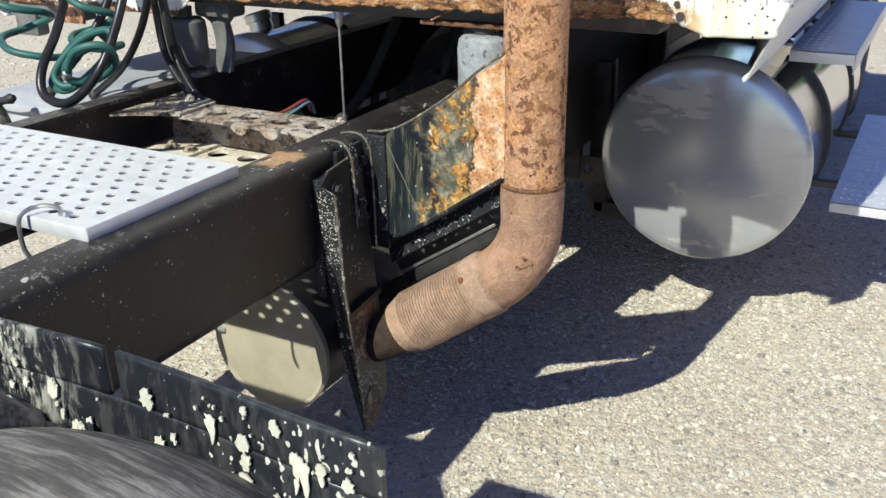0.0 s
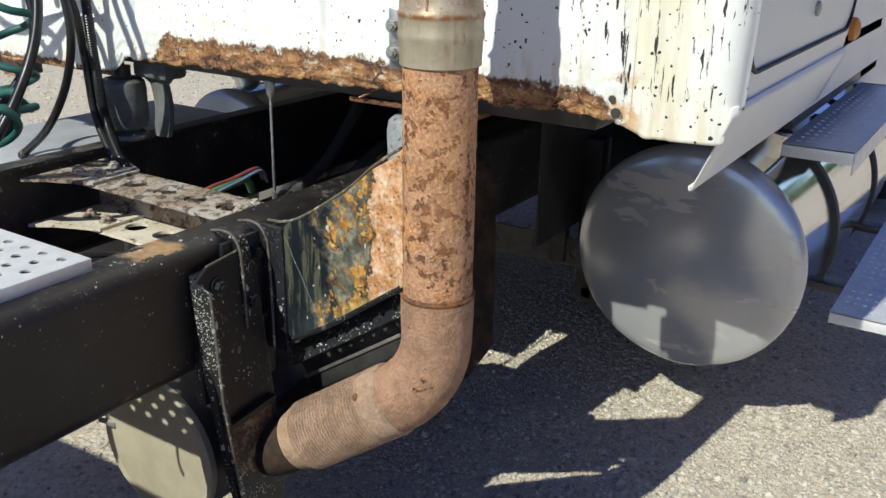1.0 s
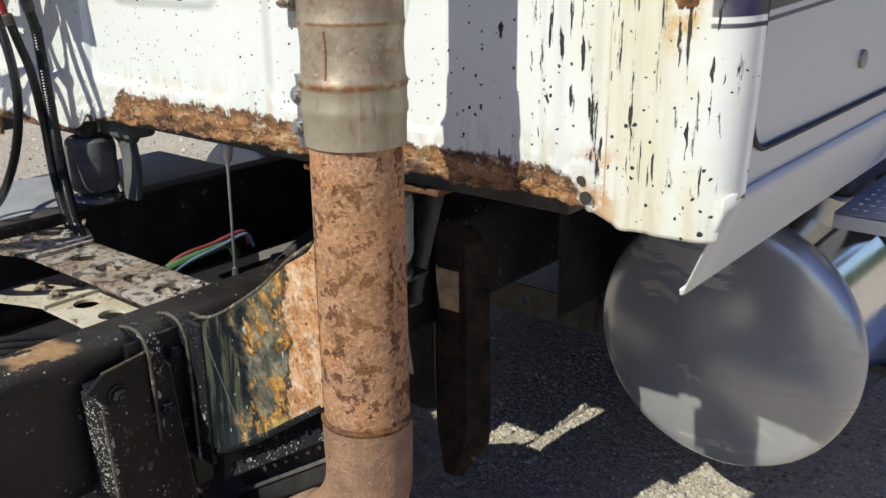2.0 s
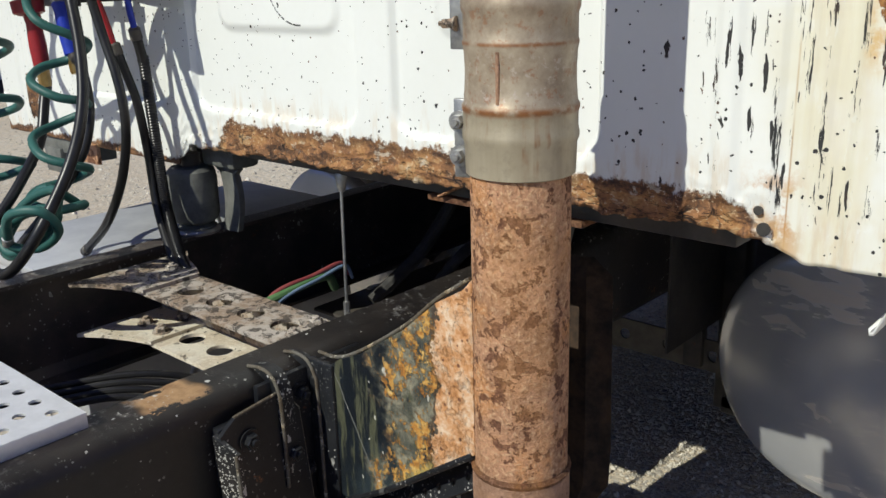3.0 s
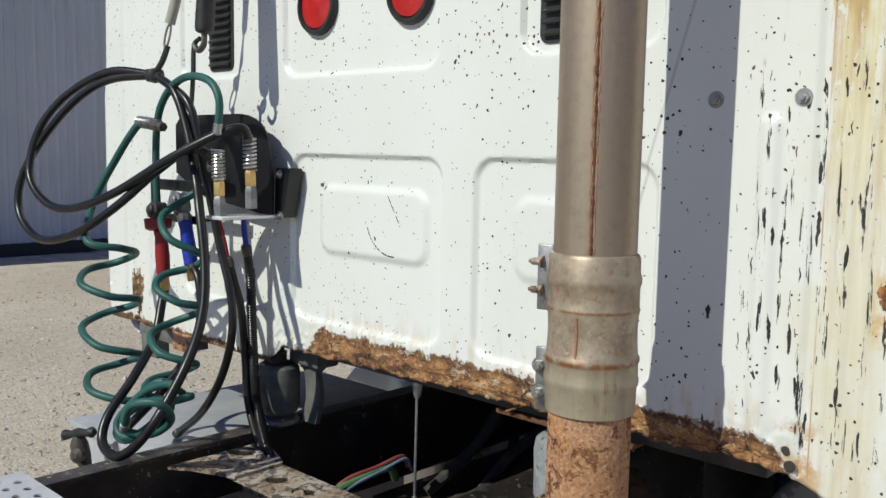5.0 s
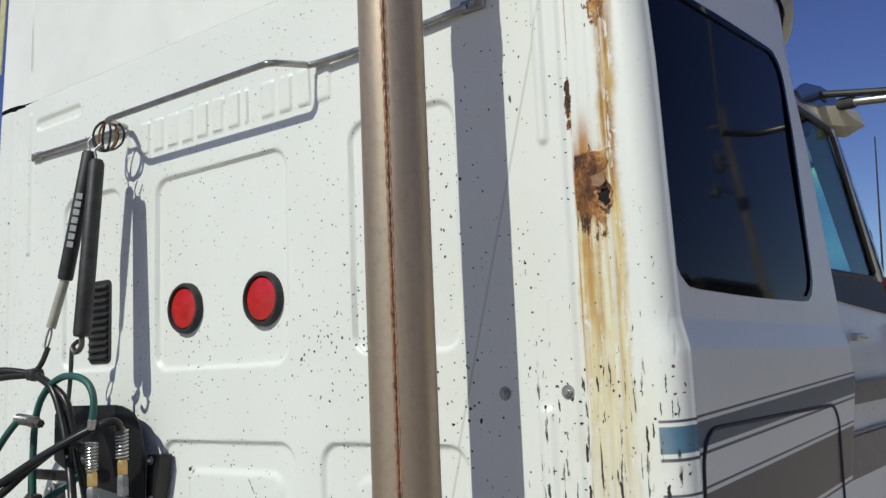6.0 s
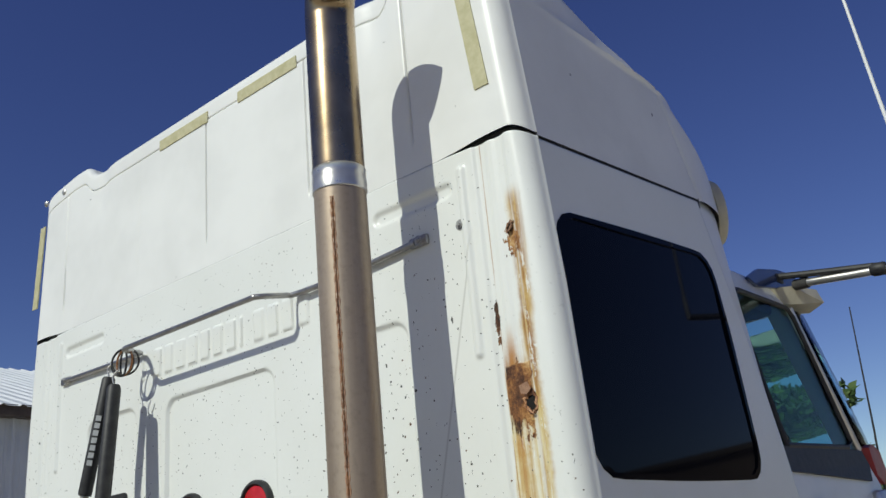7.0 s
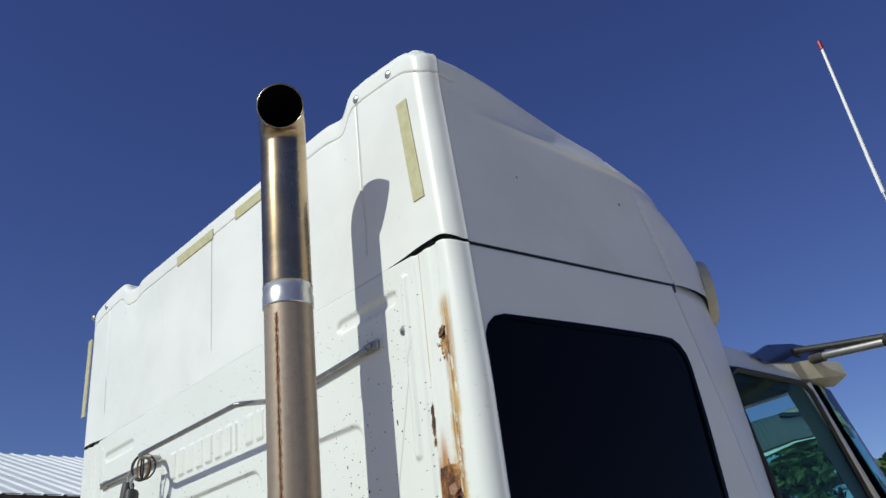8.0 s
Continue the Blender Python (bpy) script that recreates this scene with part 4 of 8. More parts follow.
def build_wall_fittings(cab):
    for x in (-0.162, 0.162):
        f = frame_to((x, 0.011, 2.022), (0, -1, 0))
        lamp = part("marker_lamp", Mesh().lathe([(0.071, 0), (0.071, 0.012), (0.067, 0.018), (0.060, 0.019), (0.0575, 0.012), (0.055, 0.006), (0.0, 0.006)], f, 40), M_RUBBER, cab, "round red marker lamp in black grommet")
        part("lens", Mesh().lathe([(0.055, 0.008), (0.054, 0.013), (0.035, 0.017), (0.0, 0.0185)], f, 40), M_LENS, lamp, "red plastic lens")
    for x0, x1 in ((-0.655, -0.535), (0.52, 0.64)):
        vent = part("louvre_vent", Mesh().slab(rounded(x0, 1.885, x1, 2.14, 0.02), 0.006, Matrix(((1, 0, 0, 0), (0, 0, -1, 0.014), (0, 1, 0, 0), (0, 0, 0, 1)))), M_RUBBER, cab, "black plastic louvred vent")
        for k in range(11):
            z = 1.905 + k * 0.0215
            part("louvre", Mesh().box((x0 + 0.012, -0.008, -0.003), (x1 - 0.012, 0.008, 0.003), 0.001, Matrix.Translation((0, 0.004, z)) @ Matrix.Rotation(radians(35), 4, "X")), M_RUBBER, vent)
    for x, z in ((0.898, 1.769), (1.044, 1.769), (1.002, 2.607)):
        part("wall_bolt", hexbolt((x, 0.002, z), (0, -1, 0), 0.010, 0.007), M_BOLT, cab)
    # dark discs on the wall give the shade of the drain holes
    for x, z in ((1.057, 1.182), (1.048, 1.207), (-0.136, 1.587)):
        r = 0.0095 if z < 1.19 else 0.0065 if x > 0 else 0.005
        part("drain_hole", Mesh().lathe([(r, 0), (r, 0.003), (0.0, 0.003)], frame_to((x, 0.001, z), (0, -1, 0)), 18), M_DARK, cab)


def rust_hole(cab):
    """A ragged rusted-through hole in the corner post."""
    rng = random.Random(3)
    pts = []
    for k in range(22):
        a = 2 * math.pi * k / 22
        q = 1 + 0.28 * rng.uniform(-1, 1)
        pts.append((1.150 + 0.013 * q * math.cos(a), 2.140 + 0.019 * q * math.sin(a)))
    inner = Mesh().slab(pts, 0.004, Matrix(((1, 0, 0, 0), (0, 0, 1, 0.0005), (0, 1, 0, 0), (0, 0, 0, 1))))
    hole = part("rust_hole", inner, M_HOLLOW, cab, "ragged dark rusted-through hole")
    lip = [(x + 0.003 * (x - 1.150) / 0.013, -0.0015 + 0.004 * rng.uniform(-0.5, 1.0), z + 0.003 * (z - 2.140) / 0.019) for x, z in pts]
    part("curled_edge", Mesh().sweep(lip + lip[:1], [0.0025 + 0.002 * rng.random() for _ in range(23)], 6, False), M_RUST, hole)
    flap = [(1.128, 2.178), (1.150, 2.184), (1.158, 2.166), (1.146, 2.156), (1.131, 2.160)]
    part("loose_flake", Mesh().slab(flap, 0.0025, Matrix.Translation((0, -0.010, 0)) @ Matrix(((1, 0, 0, 0), (0, 0, 1, 0.0), (0, 1, 0, 0), (0, 0, 0, 1)))), M_RUST_PALE, hole, "peeling rust flake")


def torn_hole(cab):
    """A smaller torn opening higher on the post, with white flaking paint round it."""
    rng = random.Random(9)
    pts = [(1.148 + 0.007 * (1 + rng.uniform(-0.35, 0.35)) * math.cos(a) + 0.006 * math.sin(a), 2.556 + 0.013 * (1 + rng.uniform(-0.3, 0.3)) * math.sin(a)) for a in (2 * math.pi * k / 18 for k in range(18))]
    hole = part("rust_hole", Mesh().slab(pts, 0.004, Matrix(((1, 0, 0, 0), (0, 0, 1, 0.001), (0, 1, 0, 0), (0, 0, 0, 1)))), M_HOLLOW, cab, "torn dark rusted-through hole")
    part("curled_edge", Mesh().sweep([(x, 0.0005 + 0.003 * rng.uniform(-1, 0.6), z) for x, z in pts + pts[:1]], [0.0016 + 0.0016 * rng.random() for _ in range(19)], 6, False), M_RUST_PALE, hole)


def skirt(cab):
    """Flared sill panel under the cab side."""
    for s in (-1, 1):
        rows = []
        for f, x, z, y0 in ((0, 1.266, 1.215, -0.005), (0.3, 1.263, 1.19, 0.005), (1, 1.195, 1.045, 0.055), (1.0, 1.188, 1.043, 0.058), (0.97, 1.186, 1.052, 0.06)):
            ys = np.linspace(y0, 0.98 + 0.1 * f, 14)
            rows.append(np.stack([np.full_like(ys, s * x), ys, z + 0.0 * ys], -1))
        sk = part("sill_skirt", Mesh().grid(np.array(rows)), M_WHITE, cab, "white flared sill panel")
        t = sk.modifiers.new("thickness", "SOLIDIFY")
        t.thickness = 0.004


def compartment_door(cab):
    m = Mesh()
    pts = rounded(-0.0, 1.262, 0.93, 1.69, 0.07, 8)
    pts = [(y + 0.055 + 0.10 * (z - 1.262), z) for y, z in pts]
    m.sweep([(1.2665, y, z) for y, z in pts + pts[:1]], 0.0045, 6, False)
    door = part("locker_door_seal", m, M_RUBBER, cab, "black seal round the side locker door")
    part("door_lock", Mesh().lathe([(0.016, 0), (0.016, 0.006), (0.010, 0.008), (0.0, 0.008)], frame_to((1.266, 0.55, 1.34), (1, 0, 0)), 16), M_BOLT, door)


# ---- day cab and bonnet in front ----
def build_front(cab):
    front = thing("front_cab", (0, 2.0, 0), "white truck driver's cab with blue visor and raked windscreen", "truck cab")
    n = 24
    rows = []
    # side profile rows: z, half width, y of the front edge
    for z, w, y1 in ((1.05, 1.20, 2.35), (1.5, 1.20, 2.35), (1.95, 1.17, 2.33), (2.02, 1.155, 2.30), (2.66, 1.085, 1.95), (2.76, 1.04, 1.91), (2.80, 0.9, 1.86)):
        a = np.linspace(0, 1, n)
        right = np.stack([np.full(n, w), 0.9 + a * (y1 - 0.9), np.full(n, z)], -1)
        fr = np.stack([w * (1 - 2 * a), y1 + 0.12 * np.sin(a * math.pi), np.full(n, z)], -1)
        left = np.stack([np.full(n, -w), y1 - a * (y1 - 0.9), np.full(n, z)], -1)
        rows.append(np.concatenate([right, fr[1:-1], left]))
    # leave the door windows and the windscreen open
    m, cols = Mesh(), 3 * n - 2
    faces = []
    for i in range(len(rows) - 1):
        for k in range(cols - 1):
            along = (k + 0.5) / (n - 1) if k < n - 1 else (cols - 1.5 - k) / (n - 1)
            opening = i == 3 and (0.36 < along < 0.94 or n - 1 < k < 2 * n - 3)
            if not opening:
                faces.append((i * cols + k, i * cols + k + 1, (i + 1) * cols + k + 1, (i + 1) * cols + k))
    m.add(np.concatenate(rows).tolist(), faces)
    m.box((-0.95, 0.9, 2.78), (0.95, 1.9, 2.815), 0.015)
    body = part("cab_body", m, M_WHITE, front, sharp=25)
    for s in (-1, 1):
        rows = []
        for z in np.linspace(1.93, 2.862, 24):
            ys = np.linspace(0.90, 1.40, 22)
            a = np.clip((ys - 0.95) / 0.45, 0, 1)
            xx = (float(half_width(z)) - 0.016) * (1 - a**2) + interp(z, [1.93, 2.05, 2.6, 2.8], [1.175, 1.160, 1.105, 1.085]) * a**2
            rows.append(np.stack([s * xx, ys, np.full_like(ys, z)], -1))
        pil = part("rear_pillar", Mesh().grid(np.array(rows)), M_WHITE, front, "white rear cab pillar panel")
        pil.modifiers.new("thickness", "SOLIDIFY").thickness = 0.004

        def pt(y, z, off):
            return (s * (interp(z, [2.02, 2.66], [1.155, 1.085]) + off), y, z)

        loop = [(1.45, 2.085), (2.08, 2.095), (2.14, 2.12), (1.965, 2.615), (1.92, 2.65), (1.45, 2.65), (1.38, 2.61)]
        sheet = [(1.33, 2.03), (2.21, 2.035), (2.215, 2.10), (1.985, 2.63), (1.95, 2.662), (1.33, 2.662), (1.31, 2.61)]
        g = part("door_window", Mesh().add([pt(y, z, 0.004) for y, z in sheet] + [pt(y, z, -0.001) for y, z in sheet], [tuple(range(7)), tuple(range(13, 6, -1))] + [(k, (k + 1) % 7, 7 + (k + 1) % 7, 7 + k) for k in range(7)]), M_DOORGLASS, front, "teal tinted door window glass", False)
        part("window_trim", Mesh().sweep([pt(y, z, 0.006) for y, z in loop + loop[:1]], 0.011, 8, False), M_RUBBER, g)
        part("pillar_trim", Mesh().sweep([pt(2.215, 2.09, 0.004), pt(1.965, 2.655, 0.004)], 0.014, 8), M_BRIGHT, front)
    # bowed windscreen between the pillars
    rows = []
    for z, y, w in ((2.05, 2.27, 1.145), (2.25, 2.17, 1.13), (2.45, 2.065, 1.108), (2.66, 1.965, 1.082)):
        side = [(w, y), (w, y + 0.12), (w - 0.015, y + 0.23), (w - 0.08, y + 0.31), (w - 0.35, y + 0.39), (0.0, y + 0.43)]
        rows.append([(a, b, z) for a, b in side] + [(-a, b, z) for a, b in side[-2::-1]])
    ws = part("windscreen", Mesh().grid(np.array(rows)), M_DOORGLASS, front, "raked and bowed blue tinted windscreen")
    ws.modifiers.new("thickness", "SOLIDIFY").thickness = 0.006
    for s in (-1, 1):
        belt = [(1.36, 2.082), (2.10, 2.088), (2.22, 2.085), (2.26, 2.03), (2.21, 1.965), (1.36, 2.0)]
        v = [(s * (interp(z, [1.95, 2.02, 2.66], [1.17, 1.155, 1.085]) + o), y, z) for o in (0.012, -0.004) for y, z in belt]
        part("belt_trim", Mesh().add(v, [tuple(range(6)), tuple(range(11, 5, -1))] + [(k, (k + 1) % 6, 6 + (k + 1) % 6, 6 + k) for k in range(6)]), M_RUBBER, front, "black moulding under the door window", False)
        # red patch added for a red shape that shows in the glass
        corner = [(1.152, 2.30, 2.10), (1.150, 2.36, 2.115), (1.145, 2.46, 2.09), (1.135, 2.53, 2.01), (1.14, 2.45, 1.955), (1.15, 2.34, 1.99)]
        v = [(s * (x + o), y + o, z) for o in (0.012, -0.02) for x, y, z in corner]
        part("red_corner_patch", Mesh().add(v, [tuple(range(6)), tuple(range(11, 5, -1))] + [(k, (k + 1) % 6, 6 + (k + 1) % 6, 6 + k) for k in range(6)]), M_REDP, front, "raised dark red patch added at the windscreen corner", False)
    part("headliner", Mesh().box((-1.03, 1.05, 2.635), (1.03, 1.95, 2.72), 0.02), M_UNDER, front, "dark cloth headliner")
    part("dashboard", Mesh().box((-1.05, 1.98, 1.6), (1.05, 2.32, 2.035), 0.04), M_UNDER, front, "dark dashboard")
    # visor
    v = []
    for s in np.linspace(-1, 1, 15):
        y = 2.02 + 0.13 * math.cos(s * 1.3)
        v.append([(1.02 * s, y - 0.12, 2.77), (1.035 * s, y - 0.05, 2.825), (1.05 * s, y + 0.05, 2.838), (1.07 * s, y + 0.15, 2.80), (1.085 * s, y + 0.22, 2.725), (1.085 * s, y + 0.215, 2.715), (1.06 * s, y - 0.02, 2.735)])
    vis = part("sun_visor", Mesh().grid(np.array(v)), make_simple("blue_metallic_paint", (0.03, 0.05, 0.13), (0.04, 0.065, 0.16), 8.0, 0.15, 0.3, 0.03, 0.05), front, "glossy dark blue sun visor")
    for s in (-1, 1):
        end = [(1.63, 2.735), (1.754, 2.79), (1.95, 2.822), (2.15, 2.832), (2.22, 2.77), (2.20, 2.74), (1.95, 2.742), (1.715, 2.712)]
        k = len(end)
        v = [(s * x, y, z) for x in (1.078, 1.062) for y, z in end]
        part("visor_end", Mesh().add(v, [tuple(range(k)), tuple(range(2 * k - 1, k - 1, -1))] + [(i, (i + 1) % k, k + (i + 1) % k, k + i) for i in range(k)]), vis.data.materials[0], vis)
    t = vis.modifiers.new("thickness", "SOLIDIFY")
    t.thickness = 0.006
    # bonnet
    b = []
    for y, w, z in ((2.33, 1.0, 1.98), (2.6, 0.98, 1.95), (3.2, 0.92, 1.86), (3.8, 0.82, 1.72), (4.0, 0.78, 1.55)):
        a = np.linspace(-1, 1, 21)
        b.append(np.stack([w * np.sign(a) * np.minimum(1, np.abs(a) * 1.6), np.full(21, y), np.where(np.abs(a) < 0.625, z - 0.05 * (a / 0.625) ** 2, z - 0.05 - (np.abs(a) - 0.625) * (z - 0.75) / 0.375)], -1))
    part("bonnet", Mesh().grid(np.array(b)), M_WHITE, front, sharp=50)
    return front


# ---- frame ----
def channel(x_web, inward, y0, y1, z0, z1, flange=0.09, t=0.009):
    s = inward
    R = 0.036
    arc = [(R - R * math.cos(a), R - R * math.sin(a)) for a in np.linspace(0, math.pi / 2, 7)]
    outer_low = [(x_web + s * dx, z0 + dz) for dx, dz in arc]
    outer_top = [(x_web + s * dx, z1 - dz) for dx, dz in arc][::-1]
    prof = outer_low + [(x_web + s * flange, z0), (x_web + s * flange, z0 + t), (x_web + s * (t + 0.02), z0 + t), (x_web + s * t, z0 + t + 0.02),
            (x_web + s * t, z1 - t - 0.02), (x_web + s * (t + 0.02), z1 - t), (x_web + s * flange, z1 - t), (x_web + s * flange, z1)] + outer_top
    n = len(prof)
    ys = np.linspace(y0, y1, 30)
    v = [(x, y, z) for y in ys for x, z in prof]
    f = [(i * n + k, i * n + (k + 1) % n, (i + 1) * n + (k + 1) % n, (i + 1) * n + k) for i in range(len(ys) - 1) for k in range(n)]
    f += [tuple(range(n)), tuple(range(len(v) - 1, len(v) - n - 1, -1))]
    return Mesh().add(v, f)


def holed_plate(x0, x1, y0, y1, z, t, holes):
    """A flat plate with round holes, from a fine mesh of quads with each hole ringed."""
    bm = bmesh.new()
    segs = 20
    outer = [bm.verts.new((x, y, 0)) for x, y in ((x0, y0), (x1, y0), (x1, y1), (x0, y1))]
    edges = [bm.edges.new((outer[k], outer[(k + 1) % 4])) for k in range(4)]
    for cx, cy, r in holes:
        ring = [bm.verts.new((cx + r * math.cos(2 * math.pi * k / segs), cy + r * math.sin(2 * math.pi * k / segs), 0)) for k in range(segs)]
        edges += [bm.edges.new((ring[k], ring[(k + 1) % segs])) for k in range(segs)]
    bmesh.ops.triangle_fill(bm, use_beauty=True, use_dissolve=False, edges=edges)
    geom = bmesh.ops.extrude_face_region(bm, geom=bm.faces[:])
    bmesh.ops.translate(bm, vec=(0, 0, t), verts=[q for q in geom["geom"] if isinstance(q, bmesh.types.BMVert)])
    bmesh.ops.translate(bm, vec=(0, 0, z - t), verts=bm.verts)
    return Mesh().take(bm)


def build_frame():
    fr = thing("truck_frame", (0, 0, 0.66), "black painted steel truck chassis frame with rust patches", "truck frame")
    part("frame_rail", channel(0.43, -1, -3.2, 3.6, 0.662, 0.925), M_FRAME, fr, "black steel channel rail with rusty scuffs")
    part("frame_rail", channel(-0.43, 1, -3.2, 3.6, 0.662, 0.925), M_FRAME_LIFTED, fr, "black steel channel rail")
    top = part("crossmember", holed_plate(-0.335, 0.335, -0.235, -0.095, 0.888, 0.008, [(-0.10 + 0.105 * k, -0.165, 0.029) for k in range(4)]).box((-0.335, -0.105, 0.775), (0.335, -0.096, 0.881)), M_PLATE_RUST, fr, "rusty crossmember plate with lightening holes", sharp=30)
    low = part("lower_crossmember", holed_plate(-0.335, 0.335, -0.235, -0.09, 0.772, 0.008, [(-0.12 + 0.102 * k, -0.163, 0.029) for k in range(4)]), M_PLATE_CREAM, fr, "pale worn crossmember plate with holes", sharp=30)
    for z, x0, host in ((0.888, -0.335, top), (0.772, -0.33, low)):
        pts = [(x0, -0.32), (x0, -0.02), (x0 + 0.05, -0.05), (x0 + 0.14, -0.085), (x0 + 0.17, -0.1), (x0 + 0.17, -0.24), (x0 + 0.11, -0.26), (x0 + 0.05, -0.285)]
        part("gusset", Mesh().slab(pts, 0.008, Matrix.Translation((0, 0, z + 0.0005))), M_PLATE_RUST if z > 0.8 else M_PLATE_CREAM, host)
    for x, y, z in ((-0.267, -0.205, 0.896), (-0.20, -0.19, 0.896), (-0.235, -0.125, 0.896), (0.277, -0.195, 0.888), (0.265, -0.13, 0.888), (-0.26, -0.19, 0.78), (-0.19, -0.195, 0.78), (-0.22, -0.12, 0.78)):
        part("bolt", hexbolt((x, y, z), (0, 0, 1), 0.014, 0.014), M_PLATE_RUST, top if z > 0.8 else low)
    return fr


def make_worn_plate(name, pale, brown, share):
    g = G(name)
    n = g.noise(38.0, 7.0, 0.75, g.warped(g.P, 30.0, 0.02))
    fine = g.noise(110.0, 5.0, 0.7)
    col = g.mix(g.step(g.noise(13.0, 5.0, 0.65), 0.4, 0.6), pale, brown)
    col = g.mix(g.mul(g.step(fine, 0.45, 0.65), 0.4), col, tuple(1.3 * c for c in pale))
    grime = g.mx(g.step(n, 0.62 - share, 0.645 - share), g.mul(g.spots(70.0, 0.35, 0.34, g.warped(g.P, 50.0, 0.02)), 0.8))
    col = g.mix(g.mul(grime, 0.80), col, g.mix(fine, (0.012, 0.011, 0.010), (0.06, 0.048, 0.038)))
    return g.out(col, g.add(0.55, g.mul(fine, 0.3)), 0.0, g.add(g.mul(fine, 0.5), g.mul(grime, 0.8)), 0.7, 0.003)


M_PLATE_RUST = make_worn_plate("greasy_rusted_plate", (0.45, 0.40, 0.34), (0.29, 0.21, 0.145), 0.10)
M_PLATE_CREAM = make_worn_plate("worn_cream_plate", (0.68, 0.63, 0.52), (0.56, 0.48, 0.36), 0.01)


def build_deck():
    deck = thing("deck_plate", (0, -0.82, 0.925), "perforated bright aluminium deck plate on the frame", "deck plate")
    holes = []
    for i in range(10):
        for k in range(15):
            x = 0.338 - k * 0.052 - (0.026 if i % 2 else 0)
            if x > -0.385:
                holes.append((x, -0.672 - i * 0.0345, 0.0095))
    part("plate", holed_plate(-0.40, 0.375, -1.015, -0.64, 0.948, 0.004, holes), M_ALU, deck, sharp=30)
    part("rim", Mesh().box((0.371, -1.015, 0.922), (0.376, -0.64, 0.9475), 0.002).box((-0.40, -0.644, 0.922), (0.374, -0.639, 0.9475), 0.002).box((-0.40, -1.016, 0.922), (0.374, -1.011, 0.9475), 0.002), M_ALU, deck)
    part("hook", Mesh().sweep(smooth_path([(0.30, -1.0, 0.955), (0.285, -0.99, 0.962), (0.25, -1.0, 0.962), (0.235, -1.03, 0.95), (0.235, -1.035, 0.90), (0.245, -1.03, 0.87)]), 0.004, 8), M_BOLT, deck, "bent wire hook")


# ---- exhaust ----
PX, PY, PR = 0.834, -0.243, 0.0640


def build_stack():
    st = thing("exhaust_stack", (PX, PY, 0.8), "tall vertical exhaust stack, rusted below and stainless above", "exhaust pipe")
    part("rusted_pipe", Mesh().sweep([(PX, PY, z) for z in np.linspace(0.83, 1.30, 12)], PR + 0.001, 48), M_RUST, st, "heavily rusted lower pipe")
    out = Vector((-0.96, -0.27, 0)).normalized()
    path = [Vector((PX, PY, 0.86)), Vector((PX, PY, 0.82)), Vector((PX, PY, 0.772))]
    R, bend = 0.180, radians(57)
    for k in range(1, 19):
        a = bend * k / 18
        path.append(Vector((PX, PY, 0.772)) + out * R * (1 - math.cos(a)) + Vector((0, 0, -R * math.sin(a))))
    way = out * math.sin(bend) - Vector((0, 0, math.cos(bend)))
    rr = [PR + 0.0045, PR + 0.0045] + [PR + 0.003 + 0.004 * k / len(path) for k in range(len(path) - 2)]
    elbow = part("elbow", Mesh().sweep(path, rr, 48), M_RUST_PALE, st, "dusty rust-brown elbow")
    part("weld_ring", Mesh().sweep([(PX, PY, 0.864), (PX, PY, 0.859), (PX, PY, 0.854)], [PR + 0.002, PR + 0.0065, PR + 0.005], 48, False), M_RUST_DARK, elbow)
    end = path[-1]
    fl, fr = [], []
    for k in range(0, 301):
        d = 0.262 * k / 300
        fl.append(end + way * d)
        rib = 0.0030 * math.sin(2 * math.pi * d / 0.0074) if 0.052 < d < 0.225 else 0.0
        band = 0.0035 * float(sstep(np.array(d), 0.0, 0.006)) - 0.003 * float(sstep(np.array(d), 0.040, 0.048)) - 0.009 * float(sstep(np.array(d), 0.225, 0.262))
        fr.append(PR + 0.0075 + rib + band)
    part("flex_pipe", Mesh().sweep(fl, fr, 44), M_FLEX, st, "ribbed flexible pipe section")
    tail = end + way * 0.262
    part("flex_bolt", Mesh().lathe([(0.008, 0), (0.008, 0.004), (0.003, 0.005)], frame_to(end + way * 0.022 + Vector((-0.03, -0.062, 0.028)), (-0.3, -0.8, 0.4)), 10), M_RUST_DARK, st)
    part("inlet_pipe", Mesh().sweep(smooth_path([tail - way * 0.03, tail + way * 0.05, tail + way * 0.11 + Vector((0, 0.05, 0.01)), tail + way * 0.14 + Vector((0, 0.25, 0.04))]), PR - 0.006, 32), M_GUARD, st)
    prof = [(PR - 0.001, 1.276), (PR + 0.006, 1.279), (PR + 0.007, 1.318), (PR + 0.0095, 1.324), (PR + 0.0095, 1.332), (PR + 0.008, 1.338), (PR + 0.008, 1.356), (PR + 0.0098, 1.360), (PR + 0.0098, 1.365), (PR + 0.007, 1.369), (PR + 0.0055, 1.39),
            (PR + 0.005, 1.41), (PR + 0.006, 1.430), (PR + 0.0075, 1.438), (PR + 0.0078, 1.441), (PR + 0.0065, 1.444), (PR + 0.0065, 1.474), (PR + 0.009, 1.481), (PR + 0.009, 1.489), (PR + 0.0065, 1.496), (PR + 0.006, 1.520), (PR + 0.003, 1.525), (PR - 0.002, 1.527)]
    part("collar", Mesh().lathe(prof, Matrix.Translation((PX, PY, 0)), 56), M_COLLAR, st, "stained galvanised collar with rust rings")
    part("upper_pipe", Mesh().sweep([(PX, PY, z) for z in np.linspace(1.50, 2.70, 10)], PR, 56), M_TAN, st, "tan heat-stained stainless pipe")
    a0 = math.atan2(-0.055, 0.03)
    seam = []
    for k in range(160):
        a = a0 + 0.02 * math.sin(k * 1.9)
